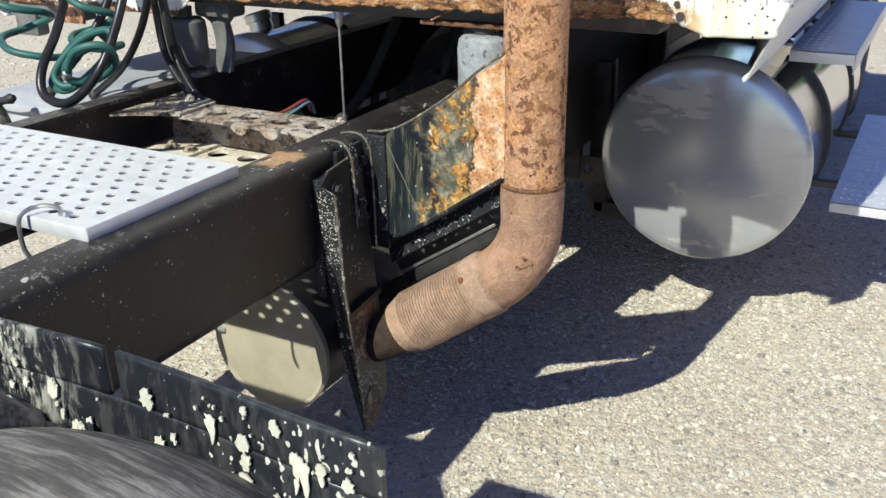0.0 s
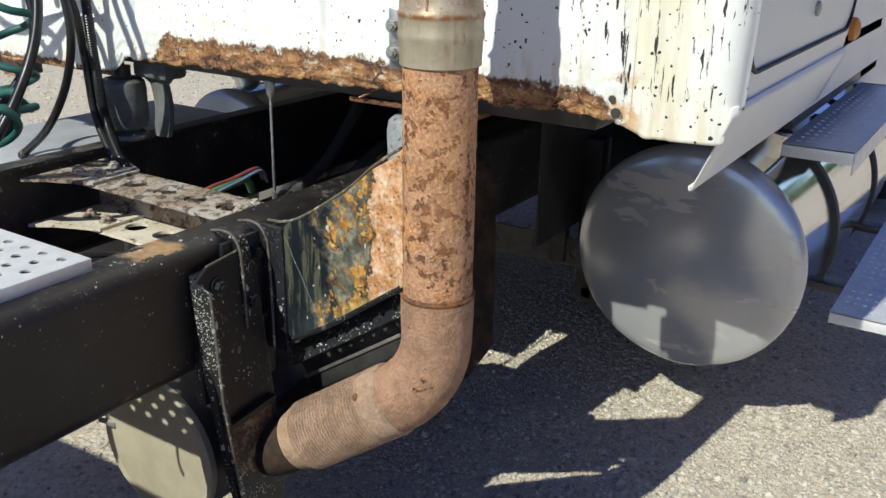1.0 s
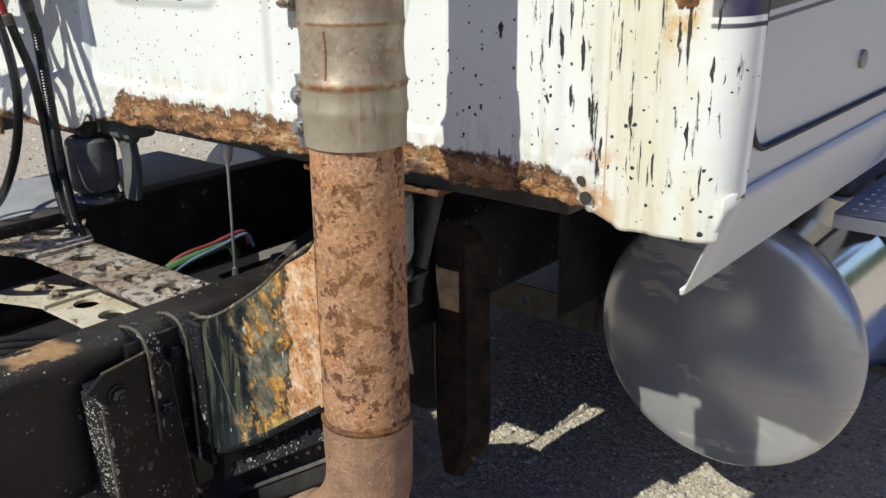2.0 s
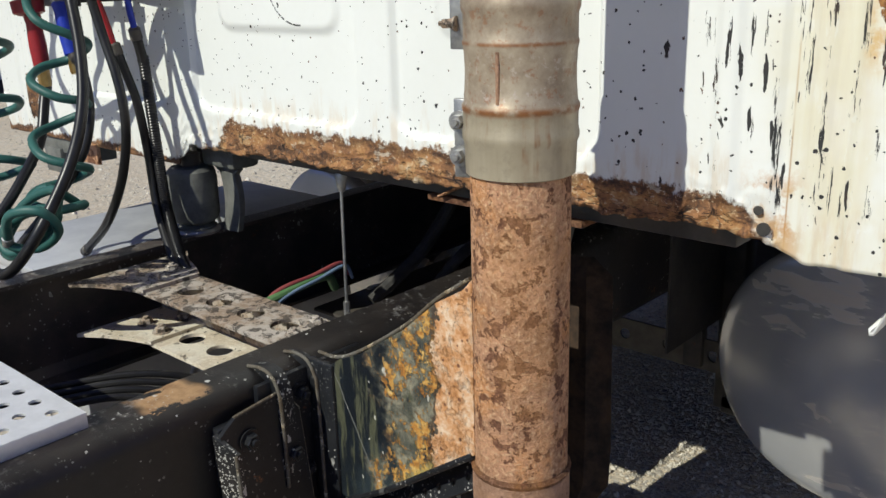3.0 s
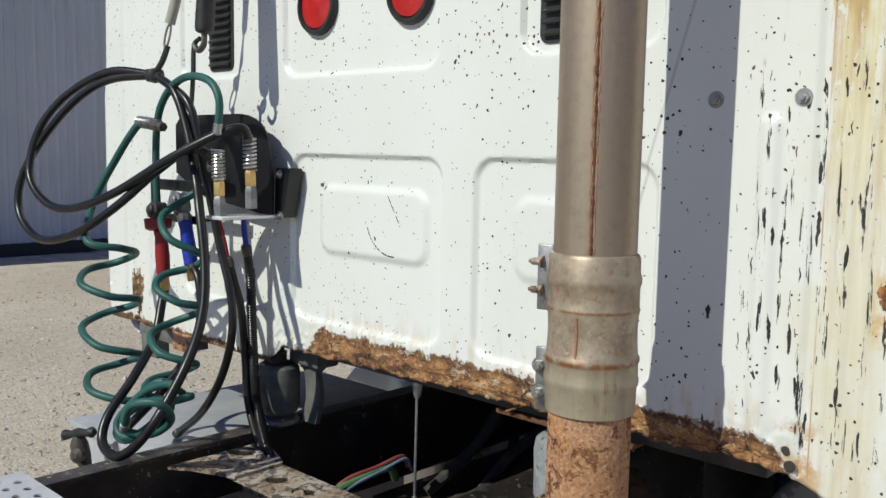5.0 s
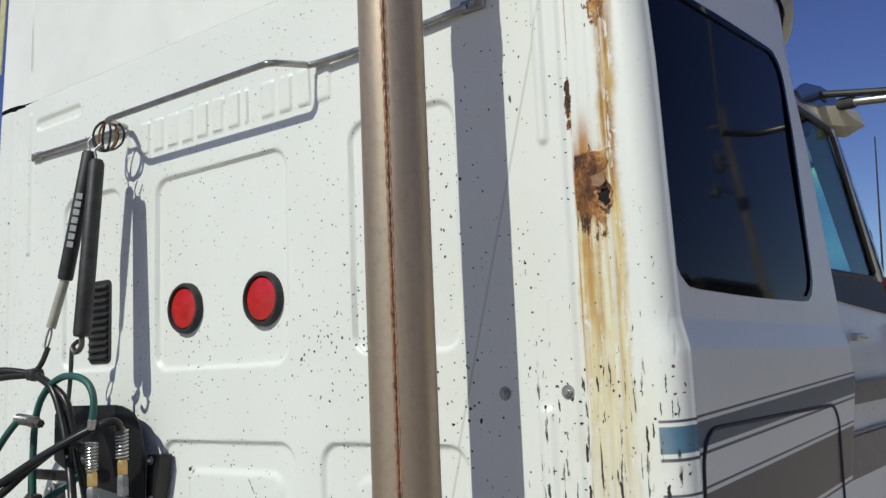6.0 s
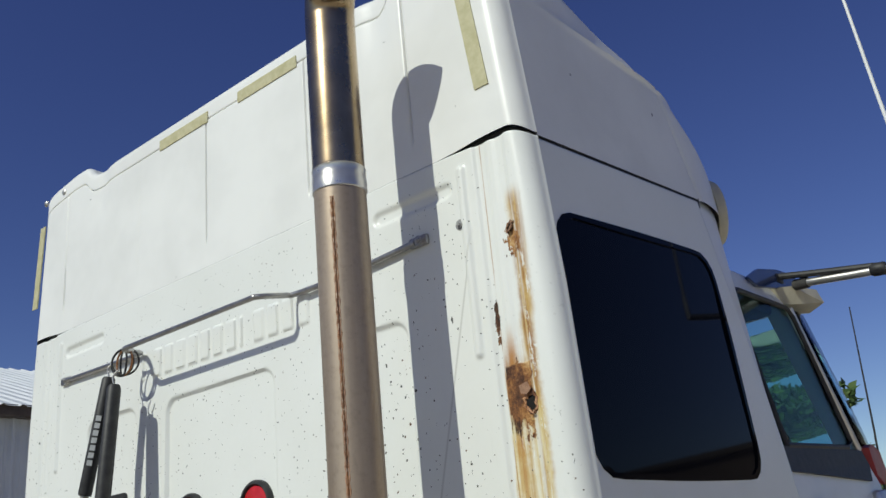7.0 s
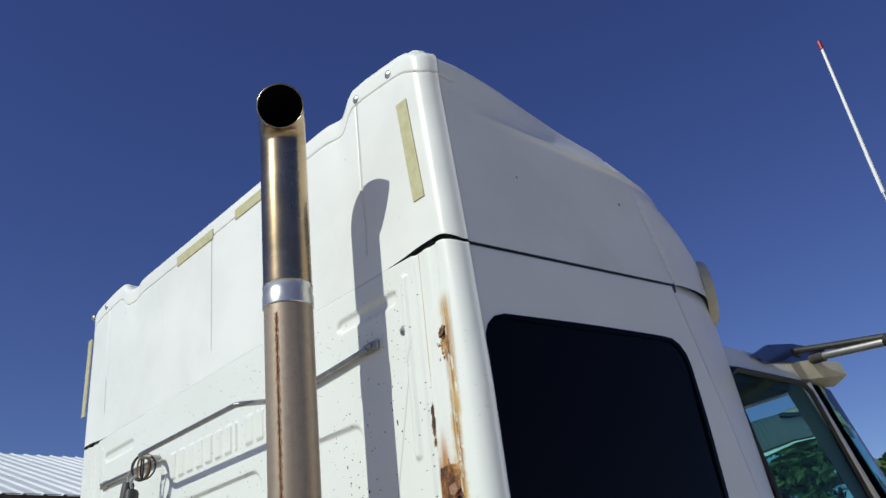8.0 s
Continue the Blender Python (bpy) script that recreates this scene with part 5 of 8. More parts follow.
        seam.append((PX + (PR + 0.0004) * math.cos(a0), PY + (PR + 0.0004) * math.sin(a0), 1.528 + k * (1.13 / 159)))
    part("weld_seam", Mesh().sweep(seam, [0.0017 + 0.0006 * math.sin(k * 2.4) + 0.0004 * math.sin(k * 0.7) for k in range(160)], 8), M_RUST_DARK, st, "rusty weld bead")
    for da in (-0.06, 0.06):
        side = [(PX + (PR - 0.0012) * math.cos(a0 + da + 0.012 * math.sin(k * 1.3)), PY + (PR - 0.0012) * math.sin(a0 + da + 0.012 * math.sin(k * 1.3)), z) for k, (_, _, z) in enumerate(seam)]
        part("weld_margin", Mesh().sweep(side, [0.0021 + 0.0006 * math.sin(k * 1.7) for k in range(160)], 8), M_RUST_PALE, st, "pale heat-scaled weld margin")
    low = [(PX + (PR + 0.0055) * math.cos(a0 - 0.25), PY + (PR + 0.0055) * math.sin(a0 - 0.25), 1.372 + k * 0.0021) for k in range(30)]
    part("collar_seam", Mesh().sweep(low, [0.0026] * 30, 8), M_RUST_PALE, st)
    part("clamp_band", Mesh().lathe([(PR + 0.0005, 2.684), (PR + 0.003, 2.686), (PR + 0.0035, 2.716), (PR + 0.002, 2.719), (PR + 0.002, 2.742), (PR + 0.003, 2.744), (PR + 0.0005, 2.747)], Matrix.Translation((PX, PY, 0)), 56), M_BRIGHT, st, "bright clamp band")
    turn = Vector((0.82, -0.57, 0)).normalized()
    tp = [Vector((PX, PY, z)) for z in np.linspace(2.70, 3.172, 10)]
    R2, b2 = 0.080, radians(106)
    for k in range(1, 17):
        a = b2 * k / 16
        tp.append(Vector((PX, PY, 3.172)) + turn * R2 * (1 - math.cos(a)) + Vector((0, 0, R2 * math.sin(a))))
    last = tp[-1] + (turn * math.sin(b2) + Vector((0, 0, math.cos(b2)))) * 0.006
    tp.append(last)
    tip = Mesh().sweep(tp, PR + 0.0005, 56, False)
    tipo = part("tip", tip, M_CHROME, st, "curved chrome tip with bronze heat tint")
    tipo.modifiers.new("thickness", "SOLIDIFY").thickness = 0.003
    part("soot_lining", Mesh().sweep(tp, PR - 0.004, 40, False), M_SOOT, tipo, "sooty black inside")
    # clamp lugs beside the collar
    for z in (1.3165, 1.4845):
        d = Vector((-0.62, -0.30, 0)).normalized()
        lug = part("clamp_lug", Mesh().box((-0.012, -0.004, -0.054), (0.026 if z < 1.4 else 0.014, 0.004, 0.050), 0.002, Matrix.Translation((PX - 0.068, PY - 0.012 - (0.02 if z > 1.4 else 0), z)) @ Matrix.Rotation(math.atan2(-0.2, -0.75), 4, "Z")), M_BOLT, st, "galvanised clamp lug")
        for dz in (-0.0225, 0.0225):
            part("clamp_bolt", hexbolt((0.757 if z < 1.4 else 0.765, -0.272 if z < 1.4 else -0.282, z + dz), (0.3 if z < 1.4 else -0.95, -1 if z < 1.4 else -0.2, 0), 0.0095 if z < 1.4 else 0.0065, 0.012 if z < 1.4 else 0.02), M_BOLT if z < 1.4 else M_PLATE_RUST, lug)
    return st


def make_soot():
    g = G("soot")
    return g.out((0.004, 0.004, 0.004), 1.0, 0.0, None, spec=0.1)


M_SOOT = make_soot()


def make_gusset_paint():
    g = G("peeling_black_and_rust")
    fine = g.noise(60.0, 6.0, 0.7)
    runs = g.noise(1.0, 6.0, 0.7, g.scaled(44.0, 44.0, 3.2, g.warped(g.P, 12.0, 0.015)))
    col = g.mix(g.step(g.noise(5.0, 4.0), 0.4, 0.65), (0.010, 0.013, 0.017), (0.026, 0.036, 0.042))
    col = g.mix(g.mul(g.step(runs, 0.50, 0.58), 0.8), col, g.mix(fine, (0.05, 0.055, 0.035), (0.14, 0.14, 0.085)))
    mid = g.step(g.add(g.x, g.mul(g.sub(g.noise(13.0, 5.0, 0.65), 0.5), 0.22)), 0.585, 0.63)
    col = g.mix(g.mul(mid, g.step(g.noise(17.0, 5.0, 0.65), 0.38, 0.50)), col, g.ramp(g.noise(30.0, 5.0, 0.7), (0.3, (0.03, 0.036, 0.036)), (0.48, (0.11, 0.11, 0.085)), (0.64, (0.34, 0.31, 0.22))))
    crumb = g.add(g.mul(g.noise(24.0, 8.0, 0.8, g.scaled(1.0, 1.0, 0.75, g.warped(g.P, 50.0, 0.025))), 0.8), g.mul(g.noise(95.0, 5.0, 0.75), 0.25))
    rust = g.mul(mid, g.step(crumb, 0.522, 0.560))
    col = g.mix(rust, col, g.ramp(g.noise(48.0, 5.0, 0.7), (0.3, (0.13, 0.055, 0.02)), (0.44, (0.42, 0.18, 0.035)), (0.55, (0.56, 0.32, 0.08)), (0.68, (0.64, 0.50, 0.24))))
    rim = g.mul(g.band(g.sub(g.z, g.mul(g.x, 0.70)), 0.29, 0.335, 0.015), g.step(g.x, 0.62, 0.70))
    col = g.mix(g.mul(rim, 0.8), col, (0.60, 0.47, 0.14))
    edge = g.add(g.x, g.mul(g.sub(g.noise(11.0, 6.0, 0.7), 0.5), 0.15))
    heat = g.step(edge, 0.712, 0.716)
    col = g.mix(heat, col, g.ramp(g.noise(34.0, 7.0, 0.75), (0.30, (0.14, 0.05, 0.025)), (0.38, (0.45, 0.20, 0.07)), (0.47, (0.60, 0.31, 0.14)), (0.56, (0.68, 0.45, 0.28)), (0.66, (0.78, 0.63, 0.46))))
    pit = g.mul(heat, g.mx(g.spots(42.0, 0.35, 0.30, g.scaled(1, 1, 0.8, g.warped(g.P, 60.0, 0.015))), g.spots(110.0, 0.3, 0.35)))
    col = g.mix(g.mul(pit, 0.85), col, (0.14, 0.055, 0.03))
    lip = g.band(edge, 0.705, 0.713, 0.003)
    col = g.mix(g.mul(lip, 0.7), col, (0.06, 0.03, 0.02))
    line = g.m("ABSOLUTE", g.add(g.add(g.sub(g.z, 0.86), g.mul(g.sub(g.noise(14.0, 3.0), 0.5), 0.03)), g.mul(g.sub(g.x, 0.53), 1.9)))
    col = g.mix(g.mul(g.mul(g.step(line, 0.004, 0.001), g.step(g.x, 0.62, 0.60)), 0.55), col, (0.24, 0.24, 0.22))
    sp = g.mx(g.spots(80.0, 0.14, 0.25, g.scaled(1, 1, 0.5, g.warped(g.P, 60.0, 0.02))), g.spots(34.0, 0.10, 0.16, g.scaled(1, 1, 0.5, g.warped(g.P, 60.0, 0.02))))
    col = g.mix(g.mul(g.mul(sp, 0.85), g.sub(1.0, heat)), col, (0.62, 0.60, 0.52))
    rough = g.add(0.34, g.mul(g.mx(rust, heat), 0.5))
    return g.out(col, rough, 0.0, g.add(g.mul(fine, 0.6), g.add(g.mul(rust, 0.5), g.mul(g.sub(heat, g.mul(pit, 0.6)), g.add(0.8, g.mul(g.noise(40.0, 6.0, 0.7), 1.2))))), 0.8, 0.004)


M_GUSSET = make_gusset_paint()
M_STRAPEDGE = make_worn_plate("chipped_worn_edge", (0.46, 0.44, 0.36), (0.30, 0.22, 0.12), 0.20)
M_HANGRUST = make_worn_plate("tan_rust_under_black_paint", (0.32, 0.23, 0.13), (0.17, 0.09, 0.045), 0.16)
M_SPECKLED = make_frame_paint("black_paint_with_many_pale_specks", 0.04, 0.35, 1.0, cold=True)


def build_brackets():
    gu = thing("stack_bracket", (0.6, -0.29, 0.66), "black steel stack bracket with peeling paint and orange rust", "bracket")
    pts = [(0.50, 0.685), (0.56, 0.715), (0.68, 0.80), (0.79, 0.875), (0.79, 1.135), (0.775, 1.118), (0.725, 1.088), (0.66, 1.032), (0.56, 0.965), (0.515, 0.945), (0.488, 0.925), (0.484, 0.88), (0.488, 0.80)]
    part("web_plate", Mesh().slab(pts, 0.008, Matrix(((1, 0, 0, 0), (0, 0, 1, -0.292), (0, 1, 0, 0), (0, 0, 0, 1)))), M_GUSSET, gu)
    edge = [(0.44, -0.27, 0.93), (0.50, -0.284, 0.942), (0.56, -0.289, 0.97), (0.66, -0.289, 1.037), (0.725, -0.289, 1.093), (0.785, -0.289, 1.135)]
    part("top_flange", Mesh().sweep(smooth_path(edge, 6), 0.003, 8), M_STRAPEDGE, gu, "chipped black upper edge")
    low = [(0.50, -0.289, 0.684), (0.60, -0.289, 0.742), (0.70, -0.289, 0.812), (0.785, -0.289, 0.872)]
    part("bottom_flange", Mesh().sweep(smooth_path(low, 6), 0.006, 8), M_BRACKET, gu)
    part("foot_plate", Mesh().box((0.4295, -0.40, 0.655), (0.441, -0.18, 0.915), 0.003).box((0.44, -0.298, 0.66), (0.50, -0.284, 0.93), 0.004), M_BRACKET, gu)
    # two bent flanges over the rail edge with a recess between
    for y, w, foot, mat in ((-0.374, 0.026, 0.735, M_SPECKLED), (-0.300, 0.013, 0.66, M_BRACKET)):
        prof = smooth_path([(0.385, 0, 0.926), (0.415, 0, 0.931), (0.442, 0, 0.926), (0.458, 0, 0.905), (0.464, 0, 0.87), (0.466, 0, foot)], 6)
        rim = [(p.x, p.z) for p in prof]
        back = [(p.x - 0.016, p.z - (0.012 if p.z > 0.9 else 0.0)) for p in prof][::-1]
        fl = part("bent_flange", Mesh().slab(rim + back, w, Matrix(((1, 0, 0, 0), (0, 0, 1, y), (0, 1, 0, 0), (0, 0, 0, 1)))), mat, gu, "speckled black flange bent over the rail")
        part("worn_edge", Mesh().sweep([(p.x + 0.0005, y, p.z + 0.0005) for p in prof], 0.0030, 8), M_STRAPEDGE, fl, "chipped black edge with pale specks")
    for y, z in ((-0.318, 0.875), (-0.318, 0.74)):
        part("bolt", hexbolt((0.441, y, z), (1, 0, 0), 0.013, 0.016), M_BRACKET, gu)
    an = thing("hanger_bracket", (0.45, -0.45, 0.24), "speckled black steel angle hanging from the frame rail", "bracket")

    def hung(pts, lift, depth):
        """A plate outline in y, z on the outward-leaning face of the hanger."""
        n = len(pts)
        v = [(0.449 + o + 0.055 * (0.87 - z), y, z) for o in (lift, lift + depth) for y, z in pts]
        return Mesh().add(v, [tuple(range(n)), tuple(range(2 * n - 1, n - 1, -1))] + [(q, (q + 1) % n, n + (q + 1) % n, n + q) for q in range(n)])

    part("rail_leg", Mesh().box((0.425, -0.48, 0.60), (0.447, -0.36, 0.875), 0.003), M_BRACKET, an)
    face = [(-0.484, 0.868), (-0.455, 0.888), (-0.365, 0.898), (-0.335, 0.86), (-0.326, 0.70), (-0.318, 0.58), (-0.312, 0.40), (-0.318, 0.285), (-0.345, 0.262), (-0.400, 0.222), (-0.425, 0.245), (-0.452, 0.42), (-0.474, 0.66)]
    part("face_plate", hung(face, 0.0, 0.008), M_BRACKET, an)
    rim = [(0.4495 + 0.055 * (0.87 - z) + 0.004, y, z) for y, z in face[1:8]]
    part("plate_rim", Mesh().sweep(rim, 0.0035, 6), M_STRAPEDGE, an, "chipped pale edge")
    v = []
    for y in (-0.490, -0.482):
        v += [(0.445, y, 0.870), (0.486, y + 0.012, 0.846), (0.494, y + 0.016, 0.62), (0.493, y + 0.045, 0.40), (0.490, y + 0.07, 0.228), (0.484, y + 0.068, 0.228), (0.470, y + 0.03, 0.42), (0.455, y + 0.008, 0.66)]
    part("outer_leg", Mesh().add(v, [tuple(range(8)), tuple(range(15, 7, -1))] + [(q, (q + 1) % 8, 8 + (q + 1) % 8, 8 + q) for q in range(8)]), M_SPECKLED, an, "dusty speckled outer flange")
    part("flange_edge", Mesh().sweep([(0.487, -0.480, 0.846), (0.495, -0.476, 0.62), (0.494, -0.447, 0.40), (0.491, -0.42, 0.232)], 0.0028, 6), M_STRAPEDGE, an, "bare pale flange edge")
    part("ledge", Mesh().add(hung([(-0.462, 0.548), (-0.330, 0.560), (-0.330, 0.572), (-0.464, 0.560)], 0.004, 0.022).v, hung([(0, 0)] * 4, 0, 0).f), M_BRACKET, an)
    part("lower_panel", hung([(-0.458, 0.540), (-0.332, 0.552), (-0.330, 0.44), (-0.37, 0.39), (-0.41, 0.43), (-0.446, 0.42)], 0.006, 0.005), M_HANGRUST, an, "tan rust showing through black paint")
    part("lower_tip", hung([(-0.418, 0.300), (-0.385, 0.335), (-0.356, 0.318), (-0.346, 0.265), (-0.398, 0.222), (-0.420, 0.245)], 0.005, 0.005), M_HANGRUST, an, "rusty tan lower tip")
    for y, z in ((-0.435, 0.845), (-0.355, 0.79)):
        part("bolt", hexbolt((0.459 + 0.055 * (0.87 - z), y, z), (1, 0, 0), 0.013, 0.013), M_BRACKET, an)


# ---- tanks ----
def build_tank(s):
    cx, cz, r, y0, y1 = (0.937, 0.585, 0.335, 0.92, 2.35) if s > 0 else (-0.86, 0.585, 0.29, 0.90, 2.35)
    label = "large polished aluminium cylindrical fuel tank with black straps"
    tk = thing("fuel_tank", (cx, (y0 + y1) / 2, cz - r), label, "fuel tank", "fuel tanks")
    f = frame_to((cx, y0, cz), (0, 1, 0))
    part("tank_body", Mesh().lathe([(r - 0.006, -0.004), (r, 0.002), (r, 0.02), (r - 0.002, 0.03), (r - 0.002, y1 - y0 - 0.02), (r, y1 - y0)], f, 96), M_TANK, tk)
    end = [(r + 0.001, 0.022), (r + 0.003, 0.010), (r + 0.002, -0.006), (r - 0.008, -0.018), (r - 0.03, -0.026)] + [(q, -0.026 - 0.030 * (1 - (q / (r - 0.03)) ** 2)) for q in np.linspace(r - 0.05, 0.0, 14)]
    part("tank_end", Mesh().lathe(end, f, 96), M_TANK_END, tk, "dished smudged aluminium tank end", sharp=60)
    for y in (1.33, 2.02):
        m = Mesh().lathe([(r, -0.020), (r + 0.007, -0.018), (r + 0.009, 0.0), (r + 0.007, 0.018), (r, 0.020)], frame_to((cx, y, cz), (0, 1, 0)), 80)
        strap = part("strap", m, M_RUBBER, tk, "black rubber-lined strap")
        part("strap_buckle", Mesh().box((cx + s * 0.19, y - 0.02, cz + 0.24), (cx + s * 0.26, y + 0.02, cz + 0.30), 0.006), M_RUBBER, strap)
        part("support_bracket", Mesh().box((min(s * 0.425, s * 0.50), y - 0.04, cz - r - 0.05), (max(s * 0.425, s * 0.50), y + 0.04, 0.80), 0.01).box((min(s * 0.45, cx), y - 0.04, cz - r - 0.06), (max(s * 0.45, cx), y + 0.04, cz - r + 0.001), 0.006), M_DARK, tk)
    part("filler_cap", Mesh().lathe([(0.05, 0.0), (0.05, 0.045), (0.058, 0.047), (0.058, 0.075), (0.05, 0.082), (0.0, 0.084)], frame_to((cx + s * 0.13, 1.12, cz + r - 0.035), (s * 0.35, 0, 1)), 28), M_BRIGHT, tk)
    return tk


def build_steps():
    for name, z, x0, x1, y0, y1, tilt in (("upper", 0.968, 1.165, 1.345, 0.89, 2.0, 0.0), ("lower", 0.455, 1.325, 1.52, 1.08, 2.3, 0.0)):
        st = thing("cab_step", ((x0 + x1) / 2, (y0 + y1) / 2, z - 0.03), f"perforated aluminium cab step on the fuel tank", "step", "cab steps")
        holes = [(x0 + 0.03 + 0.024 * i, y0 + 0.05 + 0.05 * k, 0.006) for i in range(int((x1 - x0 - 0.04) / 0.024)) for k in range(int((y1 - y0 - 0.08) / 0.05))]
        part("tread", holed_plate(x0, x1, y0, y1, z, 0.004, holes), M_ALU, st, sharp=30)
        for y in (1.30, 1.99):
            part("step_bracket", Mesh().box((x0 - (0.02 if z > 0.6 else 0.16), y, z - 0.03), (x1 - 0.03, y + 0.06, z - 0.004), 0.003), M_DARK, st)
        part("front_lip", Mesh().box((x1 - 0.004, y0, z - 0.06), (x1, y1, z), 0.001).box((x0, y0, z - 0.035), (x1, y0 + 0.004, z), 0.001), M_ALU, st)


# ---- drive wheel and its flap ----
def make_flap():
    g = G("splattered_black_plastic")
    lowright = g.add(0.62, g.mul(g.step(g.add(g.x, g.mul(g.sub(1.0, g.z), 1.2)), 0.95, 1.08), 0.30))

    def splat(sx, sz, wob, freq, low, size):
        d, r = g.cells(1.0, g.flat(sx, sz, wob, freq), dims="2D")
        return g.step(g.sub(g.mul(g.sub(g.mul(r, lowright), low), size), d), 0.0, 0.03)

    marks = g.mx(g.mx(splat(40.0, 30.0, 0.020, 90.0, 0.70, 0.9), splat(110.0, 80.0, 0.008, 120.0, 0.52, 0.9)), splat(66.0, 14.0, 0.010, 60.0, 0.66, 0.65))
    smear = g.mul(g.step(g.noise(1.0, 6.0, 0.75, g.scaled(60.0, 60.0, 13.0, g.warped(g.P, 16.0, 0.03))), 0.46, 0.60), g.step(g.x, 0.85, 0.72, 0.10, 1.3))
    n = g.noise(6.0, 5.0, 0.7)
    col = g.mix(g.step(n, 0.4, 0.75), (0.012, 0.014, 0.018), (0.030, 0.034, 0.040))
    col = g.mix(g.mul(g.mx(marks, g.mul(smear, 0.55)), 0.92), col, g.mix(g.noise(60.0), (0.46, 0.44, 0.36), (0.70, 0.68, 0.60)))
    return g.out(col, g.add(0.38, g.mul(marks, 0.4)), 0.0, g.add(marks, g.mul(g.noise(50.0, 4.0), 0.4)), 0.5, 0.003)


def make_tyre():
    g = G("worn_tyre_rubber")
    n = g.noise(1.0, 5.0, 0.7, g.scaled(9.0, 60.0, 60.0))
    col = g.mix(g.step(n, 0.4, 0.7), (0.12, 0.11, 0.095), (0.46, 0.42, 0.36))
    return g.out(col, 0.85, 0.0, g.noise(60.0, 5.0), 0.5, 0.003)


def build_wheel():
    fl = thing("wheel_flap", (0.95, -1.41, 0.80), "black plastic wheel flap spattered with white droppings", "mud flap")
    M_FLAP = make_flap()
    m = Mesh()

    def sheet(x0, x1, z0, z1):
        a = np.linspace(x0, x1, 10)
        rows = []
        for z in np.linspace(z0, z1, 10):
            y = -1.41 - 0.12 * max(0.0, 0.985 - z) + 0.008 * np.sin(a * 9)
            rows.append(np.stack([a, y, np.full_like(a, z)], -1))
        return np.array(rows)

    upper = part("flap_panel", Mesh().grid(sheet(0.52, 0.858, 0.99, 1.045)).grid(sheet(0.876, 1.197, 0.99, 1.045)).grid(sheet(0.52, 1.197, 0.935, 0.99)), M_FLAP, fl)
    upper.modifiers.new("thickness", "SOLIDIFY").thickness = 0.006
    rnd = random.Random(21)
    for k in range(96):
        x, z = rnd.uniform(0.60, 1.185), rnd.uniform(0.938, 1.036)
        if abs(x - 0.867) < 0.02 or rnd.random() < 0.35 * (x < 0.86):
            continue
        r = 0.0016 + 0.0085 * rnd.random() ** 3.0 if k > 16 else rnd.uniform(0.006, 0.0115)
        drip = rnd.choice((0.0, 0.0, 1.2, 2.5)) if r > 0.003 else 0.0
        outline_pts = []
        for q in range(18):
            a = 2 * math.pi * q / 18
            wob = 1 + rnd.uniform(-0.30, 0.30)
            tail = drip * r * max(0.0, -math.sin(a)) ** 5
            outline_pts.append((x + 0.75 * r * wob * math.cos(a), z + r * wob * math.sin(a) - tail))
        y = -1.41 - 0.12 * max(0.0, 0.985 - z) + 0.008 * math.sin(9 * x) - 0.0035
        lean = Matrix(((1, 0, 0, 0), (0, 0.12 if z < 0.985 else 0.0, -1, y - (0.12 * z if z < 0.985 else 0.0)), (0, 1, 0, 0), (0, 0, 0, 1)))
        part("dried_splash", Mesh().slab(outline_pts, 0.0012 + 0.0012 * rnd.random(), lean), M_CREAMY, fl, "dried pale splash")
    rng = np.random.default_rng(6)
    for x, z, r in ((0.67, 0.958, 0.012), (0.69, 0.948, 0.010), (0.725, 0.955, 0.006), (0.83, 0.950, 0.010), (0.965, 0.947, 0.010), (0.985, 0.944, 0.008), (1.02, 0.95, 0.006)):
        bm = bmesh.new()
        bmesh.ops.create_icosphere(bm, subdivisions=3, radius=r)
        for v in bm.verts:
            n = v.co.normalized() * 3.1
            v.co *= 1 + 0.18 * math.sin(n.x * 2.3 + x * 90) * math.sin(n.y * 2.9 + z * 70) + 0.10 * math.sin(n.z * 5.1 + n.x * 4.0) + 0.03 * rng.standard_normal()
            v.co.z *= 1.4
            v.co.y *= 0.5
        part("crusted_lump", Mesh().take(bm, Matrix.Translation((x, -1.425, z))), M_CREAMY, fl, "crusted pale droppings")
    # unseen far flap, added to keep sun off the ground under the rails
    lf = thing("wheel_flap", (-0.83, -1.41, 0.80), "unseen black wheel flap over the far tyres, added to shade the ground", "mud flap")
    far_panel = part("flap_panel", Mesh().grid(sheet(-1.197, -0.45, 0.80, 1.045)), M_FLAP, lf)
    far_panel.modifiers.new("thickness", "SOLIDIFY").thickness = 0.006
    part("flap_bracket", Mesh().box((-0.46, -1.44, 0.86), (-0.425, -1.38, 0.92), 0.004), M_DARK, lf)
    ty = thing("rear_tyre_and_wheel", (0.93, -1.83, 0.0), "large worn black rear drive tyre", "wheel")
    prof = [(0.29, -0.11), (0.33, -0.135), (0.44, -0.145), (0.49, -0.14), (0.512, -0.125), (0.520, -0.07), (0.524, 0.0), (0.520, 0.07), (0.512, 0.125), (0.49, 0.14), (0.44, 0.145), (0.33, 0.135), (0.29, 0.11)]
    rubber = make_tyre()
    big = [(q * 1.035, w) for q, w in prof]
    for x, name in ((0.97, "outer_tyre"), (0.63, "inner_tyre")):
        part(name, Mesh().lathe(big, frame_to((x, -1.752, 0.540), (1, 0, 0)), 90), rubber, ty, sharp=50)
    part("rim", Mesh().lathe([(0.29, 0.13), (0.28, 0.15), (0.27, 0.08), (0.20, 0.0), (0.08, 0.03), (0.07, 0.09), (0.0, 0.10)], frame_to((0.97, -1.752, 0.540), (1, 0, 0)), 60), M_TANK, ty)


